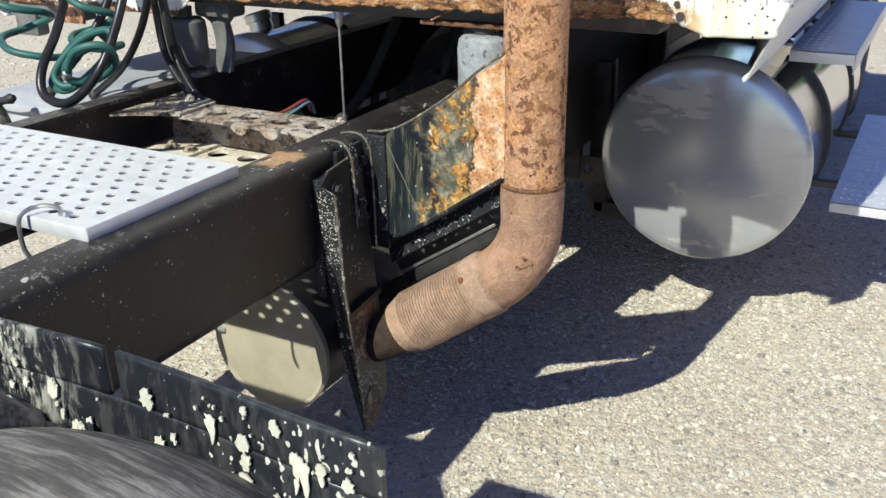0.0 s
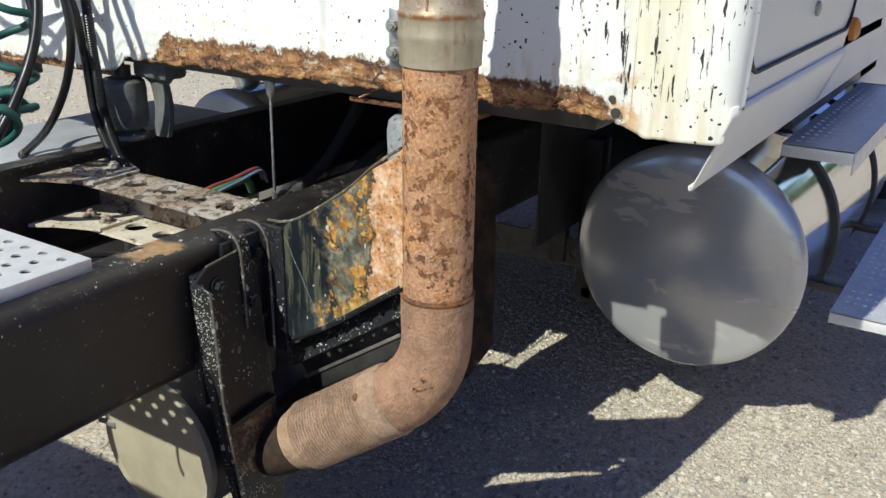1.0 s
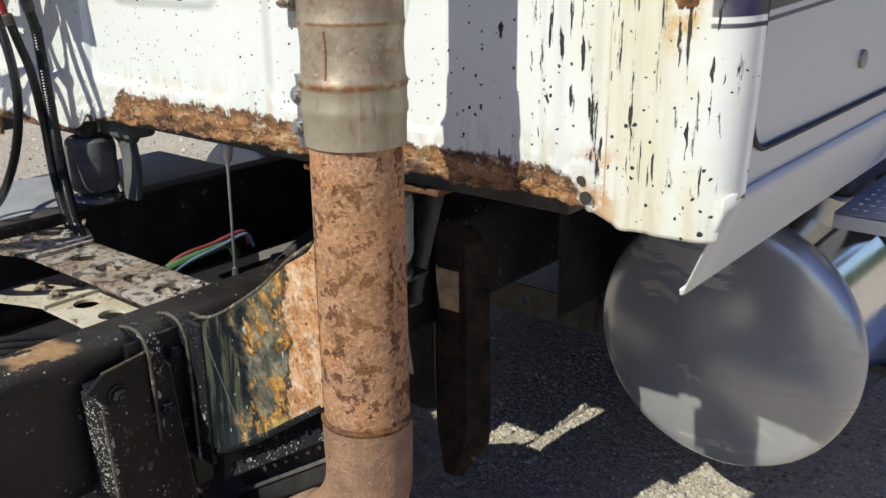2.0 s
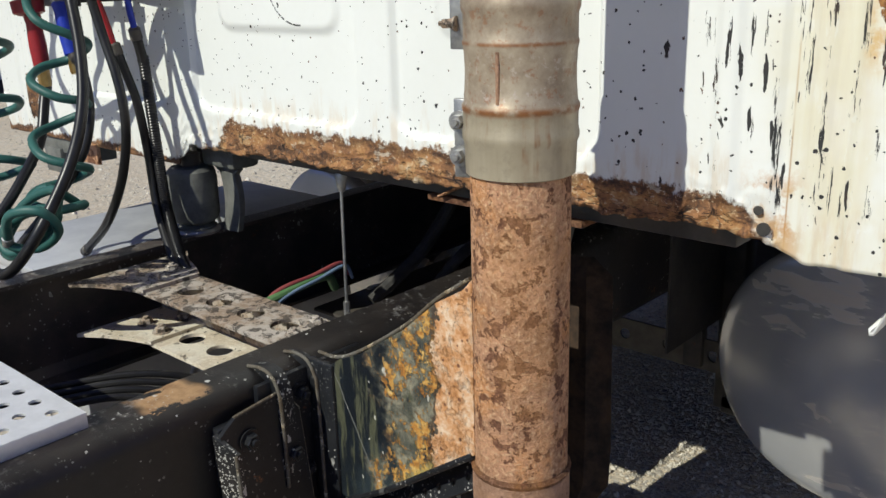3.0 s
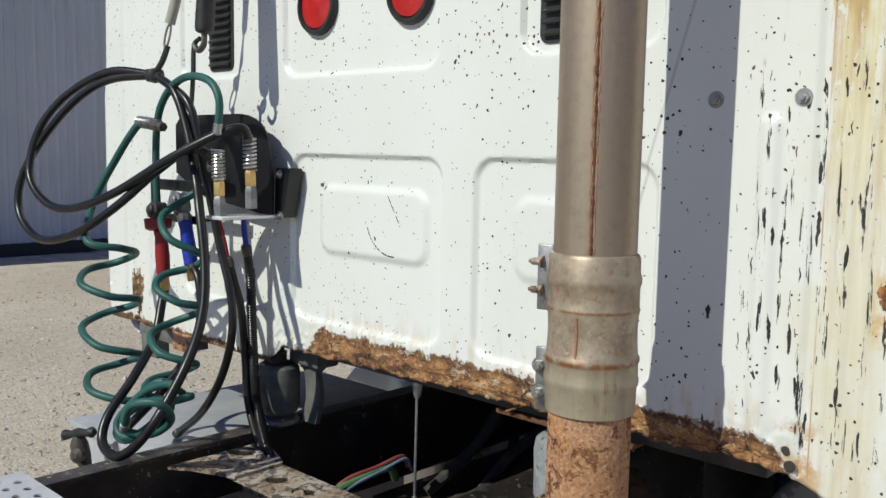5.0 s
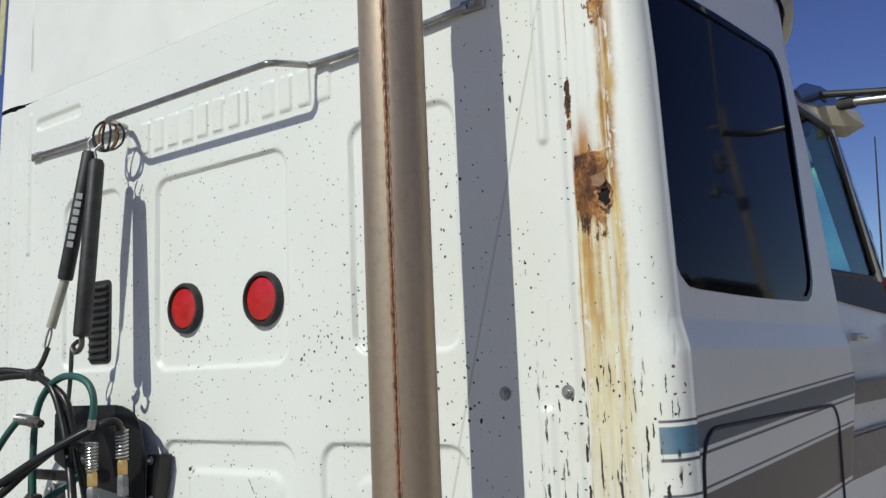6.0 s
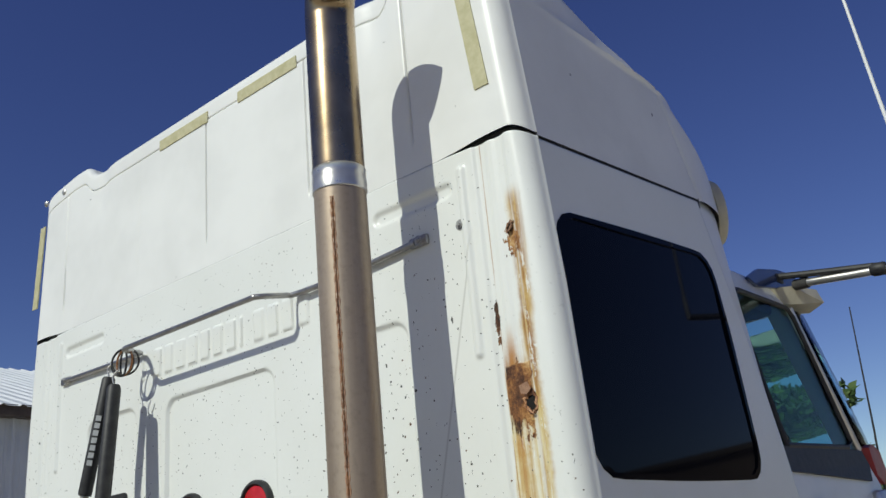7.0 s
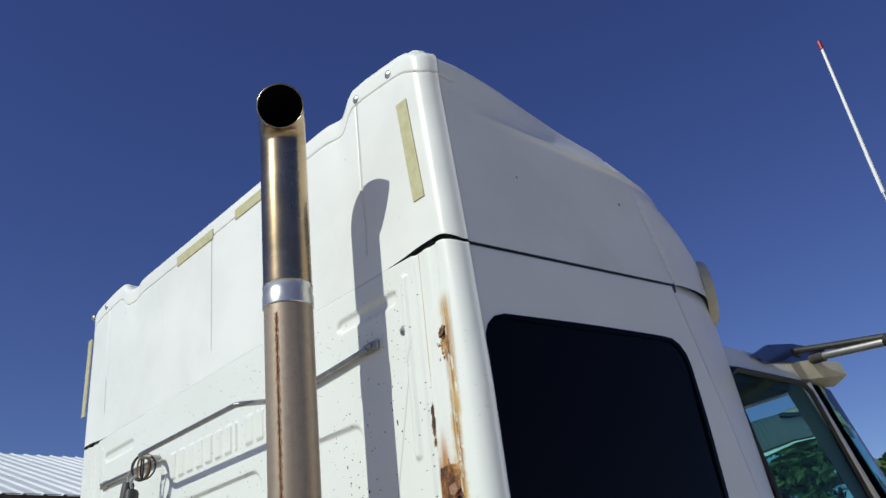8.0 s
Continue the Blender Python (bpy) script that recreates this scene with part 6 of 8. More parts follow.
def build_running_gear():
    """Unseen wheels, axles, engine and fifth wheel, added to carry the frame and shade the ground."""
    prof = [(0.29, -0.11), (0.33, -0.135), (0.44, -0.145), (0.49, -0.14), (0.512, -0.125), (0.520, -0.07), (0.524, 0.0), (0.520, 0.07), (0.512, 0.125), (0.49, 0.14), (0.44, 0.145), (0.33, 0.135), (0.29, 0.11)]
    for x, y, rear in ((-0.97, -1.775, True), (1.02, 4.1, False), (-1.02, 4.1, False)):
        t = thing("tyre_and_wheel", (x, y, 0.0), "unseen black truck tyre on a steel wheel, added to carry the frame and shade the ground", "wheel", "truck wheels")
        s = 1 if x > 0 else -1
        part("outer_tyre", Mesh().lathe(prof, frame_to((x, y, 0.522), (1, 0, 0)), 60), M_RUBBER, t, sharp=50)
        if rear:
            part("inner_tyre", Mesh().lathe(prof, frame_to((x - s * 0.34, y, 0.522), (1, 0, 0)), 60), M_RUBBER, t, sharp=50)
        part("rim", Mesh().lathe([(0.29, 0.13), (0.28, 0.14), (0.27, 0.07), (0.20, 0.0), (0.08, 0.03), (0.07, 0.09), (0.0, 0.10)], frame_to((x, y, 0.522), (s, 0, 0)), 40), M_BOLT, t)
    ax = thing("rear_axle", (0, -1.775, 0.4), "unseen black drive axle added under the frame", "axle")
    part("housing", Mesh().sweep([(-0.86, -1.775, 0.522), (-0.3, -1.775, 0.522), (0.3, -1.775, 0.522), (0.86, -1.775, 0.522)], [0.07, 0.09, 0.09, 0.07], 16), M_DARK, ax)
    part("differential", Mesh().lathe([(0.06, -0.22), (0.2, -0.12), (0.22, 0.0), (0.2, 0.12), (0.05, 0.2)], frame_to((0, -1.775, 0.522), (0, 1, 0)), 24), M_DARK, ax)
    for s in (-1, 1):
        part("spring", Mesh().box((s * 0.47 - 0.05, -1.9, 0.59), (s * 0.47 + 0.05, -1.65, 0.67), 0.01), M_DARK, ax)
    fa = thing("front_axle", (0, 4.1, 0.4), "unseen front axle beam added under the bonnet", "axle")
    part("beam", Mesh().box((-0.9, 4.04, 0.45), (0.9, 4.16, 0.56), 0.02), M_DARK, fa)
    for s in (-1, 1):
        part("spring", Mesh().box((s * 0.4 - 0.05, 3.4, 0.56), (s * 0.4 + 0.05, 4.8, 0.67), 0.01), M_DARK, fa)
    # unseen coupling plate, added for its shadow between the rails
    fw = thing("shading_fifth_wheel", (0, -1.9, 0.92), "unseen black fifth wheel plate on the frame, added to shade the ground", "coupling")
    pts = [(-0.46, -2.05), (-0.30, -2.35), (-0.08, -2.35), (-0.06, -1.95), (0.06, -1.95), (0.08, -2.35), (0.30, -2.35), (0.46, -2.05), (0.46, -1.70), (0.30, -1.48), (-0.30, -1.48), (-0.46, -1.70)]
    part("top_plate", Mesh().slab(pts, 0.04, Matrix.Translation((0, 0, 1.12))), M_DARK, fw)
    for s in (-1, 1):
        part("pedestal", Mesh().box((s * 0.38 - 0.05, -2.05, 0.92), (s * 0.38 + 0.05, -1.75, 1.125), 0.01), M_DARK, fw)
    en = thing("engine", (0, 3.2, 0.5), "unseen black engine between the frame rails, added to darken the ground below", "engine")
    part("block", Mesh().box((-0.32, 2.5, 0.66), (0.32, 3.9, 1.35), 0.04), M_DARK, en)
    part("oil_pan", Mesh().box((-0.25, 2.6, 0.42), (0.25, 3.8, 0.67), 0.05), M_DARK, en)


M_CREAMY = make_simple("crusted_droppings", (0.50, 0.48, 0.38), (0.66, 0.64, 0.54), 40.0, 0.85, 0.0, 0.6)


# ---- metal building far off ----
def build_shed():
    g = G("pale_metal_siding")
    shade = g.mix(g.step(g.noise(0.6, 4.0), 0.3, 0.7), (0.53, 0.555, 0.58), (0.60, 0.62, 0.64))
    M_SIDING = g.out(shade, 0.5, 0.0, g.noise(14.0), 0.15, 0.003)
    g = G("white_metal_roofing")
    M_ROOFING = g.out(g.mix(g.step(g.noise(0.8, 4.0), 0.3, 0.7), (0.66, 0.68, 0.70), (0.76, 0.77, 0.78)), 0.45, 0.0, g.noise(10.0), 0.1, 0.003)
    M_TRIM = make_simple("dark_brown_trim", (0.05, 0.035, 0.03), (0.08, 0.06, 0.05), 6.0, 0.5)
    sh = thing("metal_shed", (-18.0, 8.0, 0), "long pale corrugated metal shed with white metal roof", "building")
    ys = np.arange(-14.0, 30.0, 0.038)
    rib = np.where(np.mod(ys, 0.30) < 0.07, 0.06, np.where(np.abs(np.mod(ys, 0.30) - 0.18) < 0.02, 0.02, 0.0))
    pts = np.stack([np.stack([-12.25 + rib, ys, np.full_like(ys, z)], -1) for z in (0.10, 4.62)])
    part("wall", Mesh().grid(pts), M_SIDING, sh, "vertical ribbed metal siding", sharp=20)
    part("base_board", Mesh().box((-12.4, -14, -0.05), (-12.17, 30, 0.17)), M_RUBBER, sh, "black base board")
    part("eave_trim", Mesh().box((-12.3, -14.2, 4.60), (-11.98, 30.2, 4.78), 0.01), M_TRIM, sh)
    rr = np.where(np.mod(ys, 0.30) < 0.05, 0.03, 0.0)
    pts = np.stack([np.stack([np.full_like(ys, x), ys, z + rr], -1) for x, z in ((-11.9, 4.74), (-20.0, 7.3))])
    part("roof", Mesh().grid(pts), M_ROOFING, sh, "white ribbed metal roofing", sharp=20)
    part("back_wall", Mesh().box((-28.2, -14, 0), (-28.0, 30, 4.7)).box((-28.0, 29.8, 0), (-12.3, 30, 4.7)).box((-28.0, -14, 0), (-12.3, -13.8, 4.7)), M_SIDING, sh)
    part("far_roof", Mesh().box((-28.3, -14.2, 4.6), (-20.0, 30.2, 4.7), 0.0, Matrix()), M_ROOFING, sh)


build_ground()
build_stones()
CAB = build_cab()
build_side_windows(CAB)
build_roof(CAB)
build_wall_fittings(CAB)
rust_hole(CAB)
torn_hole(CAB)
skirt(CAB)
compartment_door(CAB)
build_front(CAB)
build_frame()
build_deck()
build_stack()
build_brackets()
TANK = build_tank(1)
build_tank(-1)
build_steps()
build_wheel()
build_running_gear()
build_shed()


# ---- underneath ----
def build_underbody():
    # gearbox and shaft are added dark masses that keep light out between the rails
    tr = thing("gearbox", (0, 1.5, 0.4), "dark gearbox shape added to block light between the frame rails", "gearbox")
    part("housing", Mesh().lathe([(0.14, 0.95), (0.20, 1.0), (0.24, 1.15), (0.27, 1.5), (0.33, 2.0), (0.33, 2.6)], frame_to((0, 0, 0.72), (0, 1, 0)), 24), M_DARK, tr)
    part("output_yoke", Mesh().lathe([(0.05, 0.80), (0.09, 0.82), (0.09, 0.90), (0.06, 0.96)], frame_to((0, 0, 0.72), (0, 1, 0)), 18), M_DARK, tr)
    # made-up box that blocks sun from a patch of ground
    part("sun_blocker", Mesh().box((0.275, 0.40, 0.42), (0.418, 0.62, 0.86), 0.03), M_DARK, tr)
    # dark plate put in for the deep shade between the rails
    part("shade_plate", Mesh().box((-0.33, 0.35, 0.63), (0.20, 1.1, 0.64), 0.002), M_DARK, tr)
    # unseen crossmember, added to shade the ground ahead of it
    sc = thing("shade_crossmember", (0, -1.3, 0.7), "unseen black crossmember between the frame rails, added to shade the ground", "crossmember")
    part("web", Mesh().box((-0.42, -1.34, 0.68), (0.42, -1.30, 0.915), 0.006).box((-0.42, -1.34, 0.68), (0.42, -1.22, 0.695), 0.004), M_DARK, sc)
    ds = thing("drive_shaft", (0, -0.8, 0.5), "dark drive shaft added under the frame to help block light", "drive shaft")
    part("tube", Mesh().sweep([(0, 0.84, 0.70), (0, -0.3, 0.62), (0, -2.6, 0.52)], 0.05, 20), M_DARK, ds)
    mu = thing("muffler", (0.62, -0.15, 0.5), "dull dark boxed muffler with slotted strap beside the rail", "muffler")
    tilt = Matrix.Translation((0.64, -0.135, 0.655)) @ Matrix.Rotation(radians(-34), 4, "Y")
    part("case", Mesh().box((-0.18, -0.09, -0.025), (0.13, -0.03, 0.075), 0.010, tilt).box((-0.16, 0.12, -0.13), (-0.01, 0.22, 0.06), 0.02, tilt), M_SHIELD, mu)
    part("case_rib", Mesh().box((-0.18, -0.096, 0.010), (0.13, -0.089, 0.018), 0.002, tilt), M_BOLT, mu, "bare metal fold line")
    part("rail_hanger", Mesh().box((0.425, -0.18, 0.60), (0.52, -0.14, 0.66), 0.005), M_DARK, mu)
    slots = holed_plate(-0.20, 0.20, -0.022, 0.022, 0.0, 0.004, [(-0.16 + 0.036 * k, -0.002, 0.006) for k in range(10)])
    lay = Matrix.Translation((0.645, -0.262, 0.742)) @ Matrix.Rotation(radians(-34), 4, "Y") @ Matrix.Rotation(radians(62), 4, "X")
    slots.v = [tuple(lay @ Vector(p)) for p in slots.v]
    part("slotted_strap", slots, M_BRACKET, mu, sharp=30)
    gd = thing("heat_guard", (0.56, 0.42, 0.35), "rusty brown folded steel guard hanging behind the stack", "guard")
    prof = [(0.0, 0.0), (0.018, -0.035), (0.075, -0.04), (0.10, -0.005), (0.105, -0.001), (0.075, -0.033), (0.02, -0.029), (0.004, 0.003)]
    v, f = [], []
    for z, s, o in ((0.935, 0.45, 0.02), (0.90, 0.78, 0.0), (0.50, 0.82, 0.0), (0.40, 0.8, 0.0), (0.27, 0.3, 0.02)):
        v += [(0.418 + o + 1.95 * s * x, 0.42 + s * y, z) for x, y in prof]
    for i in range(4):
        f += [(8 * i + k, 8 * i + (k + 1) % 8, 8 * i + 8 + (k + 1) % 8, 8 * i + 8 + k) for k in range(8)]
    f += [tuple(range(8)), tuple(range(39, 31, -1))]
    part("folded_sheet", Mesh().add(v, f), M_GUARD, gd)
    part("bracket", Mesh().box((0.425, 0.43, 0.70), (0.54, 0.45, 0.76), 0.004), M_DARK, gd)
    cm = thing("front_crossmember", (0.3, 1.2, 0.38), "dusty steel crossmember with round holes under the cab", "crossmember")
    m = holed_plate(-0.75, 0.75, -0.05, 0.05, 0.0, 0.008, [(-0.6 + 0.15 * k, 0.0, 0.018) for k in range(9)])
    mm = Matrix.Translation((0, 1.22, 0.40)) @ Matrix.Rotation(radians(90), 4, "X")
    m.v = [tuple(mm @ Vector(p)) for p in m.v]
    part("web", m, M_PLATE_DIM, cm, sharp=30)
    for s in (-0.42, 0.36):
        part("drop_leg", Mesh().box((s, 1.20, 0.36), (s + 0.06, 1.24, 0.68), 0.006), M_DARK, cm)
    part("inner_panel", Mesh().box((0.431, 0.95, 0.50), (0.437, 2.2, 1.16)), M_DARK, cm)
    at = thing("air_tank", (0.26, 0.0, 0.25), "dusty beige cylindrical air tank under the frame rail", "air tank")
    f0 = frame_to((0.235, -0.44, 0.405), (0, 1, 0))
    part("barrel", Mesh().lathe([(0.163, 0.0), (0.168, 0.006), (0.168, 0.78), (0.15, 0.80), (0, 0.82)], f0, 56), M_DARK, at)
    part("end_cap", Mesh().lathe([(0.169, 0.012), (0.171, -0.004), (0.165, -0.010), (0.157, -0.004)] + [(q, -0.004 - 0.012 * (1 - (q / 0.157) ** 2)) for q in np.linspace(0.145, 0.0, 8)], f0, 56), M_BEIGE, at, "dusty beige domed end")
    part("strap", Mesh().lathe([(0.168, 0.20), (0.172, 0.20), (0.172, 0.24), (0.168, 0.24)], f0, 40).box((0.30, -0.27, 0.56), (0.40, -0.23, 0.67), 0.003), M_DARK, at)
    part("drain_cock", Mesh().lathe([(0.012, 0), (0.012, 0.02), (0.006, 0.022), (0.006, 0.05)], frame_to((0.10, -0.44, 0.42), (-1, -0.2, 0)), 10), M_BOLT, at)


M_GREYCAN = make_worn_plate("dusty_grey_rubber", (0.36, 0.37, 0.375), (0.25, 0.26, 0.265), -0.04)
M_SHIELD = make_simple("dull_grey_shield", (0.035, 0.036, 0.037), (0.075, 0.074, 0.072), 12.0, 0.5, 0.4, 0.1)
M_PLATE_DIM = make_simple("dusty_brown_plate", (0.09, 0.08, 0.065), (0.17, 0.15, 0.12), 10.0, 0.8)


def air_spring(name, at, r, h, mat, label):
    x, y, z = at
    sp = thing(name, at, label, "air spring", "cab air springs")
    prof = [(r * 0.5, 0.0), (r * 0.78, 0.004), (r * 0.80, 0.014), (r * 0.6, 0.02), (r * 0.9, 0.03), (r, 0.045), (r * 1.0, h * 0.55), (r * 1.02, h * 0.8), (r * 0.96, h * 0.93), (r * 0.8, h * 0.985), (r * 0.5, h)]
    part("bellows", Mesh().lathe(prof, Matrix.Translation(at), 40), mat, sp)
    part("base_ring", Mesh().lathe([(r * 0.95, -0.002), (r * 0.98, 0.004), (r * 0.9, 0.010), (r * 0.5, 0.012)], Matrix.Translation(at), 40), M_BOLT, sp)
    part("top_mount", Mesh().lathe([(r * 0.4, h - 0.004), (r * 0.42, h + 0.03)], Matrix.Translation(at), 18), M_DARK, sp)
    return sp


def build_cab_mounts():
    air_spring("cab_air_spring", (0.560, 0.085, 0.925), 0.066, 0.175, M_GREYCAN, "dusty grey cab air spring beside the frame rail")
    air_spring("cab_air_spring", (-0.385, 0.045, 0.925), 0.060, 0.165, M_CANDARK, "dark dusty cab air spring on the frame rail")
    mt = thing("cab_mount", (0.5, 0.07, 0.92), "black steel cab mount with rusted cross bar", "bracket")
    # the last box is a made-up web that keeps sun off the heat guard
    part("seat_bracket", Mesh().box((0.40, 0.02, 0.915), (0.62, 0.16, 0.925), 0.003).box((0.4295, 0.03, 0.80), (0.438, 0.15, 0.92), 0.003).box((0.437, 0.03, 0.67), (0.575, 0.04, 0.916), 0.003), M_FRAME, mt)
    part("cross_bar", Mesh().box((0.40, 0.045, 1.118), (0.74, 0.10, 1.130), 0.003), M_RUST_DARK, mt, "flat rusted bar")
    part("rusted_flap", Mesh().box((0, 0, 0), (0.07, 0.03, 0.004), 0.001, Matrix.Translation((0.44, 0.03, 1.131)) @ Matrix.Rotation(radians(-25), 4, "Y")), M_RUST, mt)
    # made-up post that narrows a sun patch behind the stack
    part("sun_block_post", Mesh().box((0.480, 0.12, 0.924), (0.53, 0.14, 1.12), 0.003), M_FRAME, mt)
    part("upper_channel", Mesh().box((-1.0, 0.05, 1.132), (1.0, 0.15, 1.17), 0.004), M_DARK, mt)
    for s in (-1, 1):
        part("damper", Mesh().sweep([(s * 0.615, 0.2, 1.13), (s * 0.61, 0.2, 1.10), (s * 0.545, 0.2, 0.85), (s * 0.54, 0.2, 0.83)], [0.03, 0.022, 0.017, 0.022], 14), M_SHIELD, mt)
        part("damper_foot", Mesh().box((min(s * 0.43, s * 0.55), 0.18, 0.815), (max(s * 0.43, s * 0.55), 0.22, 0.845), 0.006), M_PLATE_DIM, mt)
        part("damper_rod", Mesh().sweep([(s * 0.56, 0.16, 1.13), (s * 0.50, 0.2, 0.84)], 0.008, 8), M_BOLT, mt)
    lm = thing("rubber_stop", (-0.34, 0.12, 0.92), "dark ribbed rubber strap between cab and frame", "strap")
    rows = []
    for k, z in enumerate(np.linspace(0.93, 1.10, 14)):
        bow = 0.018 * math.sin(k / 13 * math.pi)
        w = 0.030 + (0.02 if k > 11 else 0)
        rows.append([(-0.30 - w + bow, 0.10, z), (-0.30 - w + bow, 0.085, z), (-0.30 - w / 2 + bow, 0.080 + 0.004, z), (-0.30 + bow, 0.080, z), (-0.30 + w / 2 + bow, 0.084, z), (-0.30 + w + bow, 0.085, z), (-0.30 + w + bow, 0.10, z), (-0.30 - w + bow, 0.10, z)])
    part("ribbed_strap", Mesh().grid(np.array(rows)), M_CANDARK, lm)
    part("head", Mesh().box((-0.36, 0.06, 1.09), (-0.23, 0.14, 1.135), 0.012), M_CANDARK, lm)
    rod = thing("levelling_rod", (0.156, 0.045, 0.81), "thin steel levelling rod between frame and cab", "rod")
    part("rod", Mesh().sweep([(0.149, 0.056, 1.12), (0.156, 0.045, 0.83)], 0.0035, 8), M_BOLT, rod)
    part("top_end", Mesh().lathe([(0.011, 0), (0.013, 0.006), (0.010, 0.03), (0.006, 0.04)], frame_to((0.148, 0.058, 1.135), (0, 0, -1)), 12), M_BOLT, rod)
    part("bottom_end", Mesh().lathe([(0.013, 0), (0.012, 0.022), (0.007, 0.03), (0.007, 0.06)], frame_to((0.156, 0.045, 0.80), (0, 0, 1)), 6).box((0.12, 0.02, 0.785), (0.345, 0.07, 0.80), 0.002), M_BOLT, rod)


def build_cables():
    def run(name, label, pts, r, mat, cat="cable", n=10):
        t = thing(name, pts[0], label, cat)
        part("sheath", Mesh().sweep(smooth_path(pts, 8), r, n), mat, t)
        return t

    run("wire_loom", "green electrical cable lying in the frame", [(-0.27, 0.02, 0.69), (-0.24, 0.08, 0.733), (-0.219, 0.124, 0.752), (-0.205, 0.24, 0.772), (-0.202, 0.30, 0.772), (-0.21, 0.33, 0.73)], 0.012, M_WIREG)
    run("wire_loom", "red electrical cable tied to a green one", [(-0.25, 0.05, 0.70), (-0.222, 0.15, 0.768), (-0.205, 0.25, 0.785), (-0.199, 0.345, 0.797), (-0.20, 0.37, 0.76)], 0.006, M_WIRER)
    run("wire_loom", "pale blue electrical cable in the frame", [(-0.23, 0.06, 0.70), (-0.203, 0.16, 0.755), (-0.193, 0.26, 0.776), (-0.190, 0.35, 0.790), (-0.19, 0.375, 0.75)], 0.005, M_WIREB)
    rng = random.Random(5)
    for k in range(3):
        x = -0.20 + 0.14 * k
        run("under_hose", "black grimy hose under the cab", [(x, 0.45 + 0.05 * k, 0.66), (x + 0.05, 0.62, 0.76 + 0.04 * rng.random()), (x + rng.uniform(-0.1, 0.1), 0.9, 0.9 + 0.15 * rng.random()), (x, 1.2, 1.0)], 0.013 + 0.006 * rng.random(), M_UNDER, "hose")
    for k in range(4):
        run("under_hose", "black rubber hose lying across the frame", [(-0.34, -0.62 + 0.01 * k, 0.70), (-0.22, -0.48 + 0.02 * k, 0.69 + 0.012 * k), (-0.08, -0.36 + 0.03 * k, 0.72 + 0.006 * k), (0.05, -0.18 + 0.03 * k, 0.66), (0.12, 0.05, 0.6)], 0.008, M_HOSE, "hose")
    t = thing("grease_pipe", (-0.27, -0.12, 0.58), "short pale plastic tube between the rails", "tube")
    part("tube", Mesh().sweep(smooth_path([(-0.365, -0.01, 0.668), (-0.352, -0.025, 0.62), (-0.33, -0.048, 0.581), (-0.205, -0.193, 0.59)], 5), 0.009, 10), M_ALU, t)
    t = thing("insulation_flap", (-0.40, 0.66, 0.5), "torn pale sheet lying behind the frame rail", "sheet")
    part("sheet", Mesh().slab([(-0.382, 0.494), (-0.318, 0.434), (-0.303, 0.456), (-0.302, 0.522), (-0.318, 0.565), (-0.333, 0.601), (-0.362, 0.634)], 0.004, Matrix.Translation((0, 0, 0.60))), M_SHEET, t)
    part("rolled_edge", Mesh().sweep(smooth_path([(-0.221, 0.454, 0.690), (-0.226, 0.50, 0.684), (-0.235, 0.545, 0.672)], 4), [0.002] + [0.006] * 7 + [0.002], 8), M_SHEET, t)
    part("far_sheet", Mesh().slab([(-0.283, 0.614), (-0.27, 0.66), (-0.40, 0.90), (-0.444, 0.913), (-0.37, 0.75)], 0.004, Matrix.Translation((0, 0, 0.62))), M_SHEET, t)


M_SHEET = make_simple("pale_insulation_sheet", (0.62, 0.60, 0.58), (0.74, 0.72, 0.70), 12.0, 0.6)
M_WIREG = make_simple("green_cable_plastic", (0.09, 0.19, 0.08), (0.13, 0.25, 0.11), 20.0, 0.5)
M_WIRER = make_simple("red_cable_plastic", (0.24, 0.05, 0.06), (0.30, 0.08, 0.08), 20.0, 0.5)
M_WIREB = make_simple("pale_blue_cable_plastic", (0.15, 0.22, 0.34), (0.20, 0.28, 0.40), 20.0, 0.5)


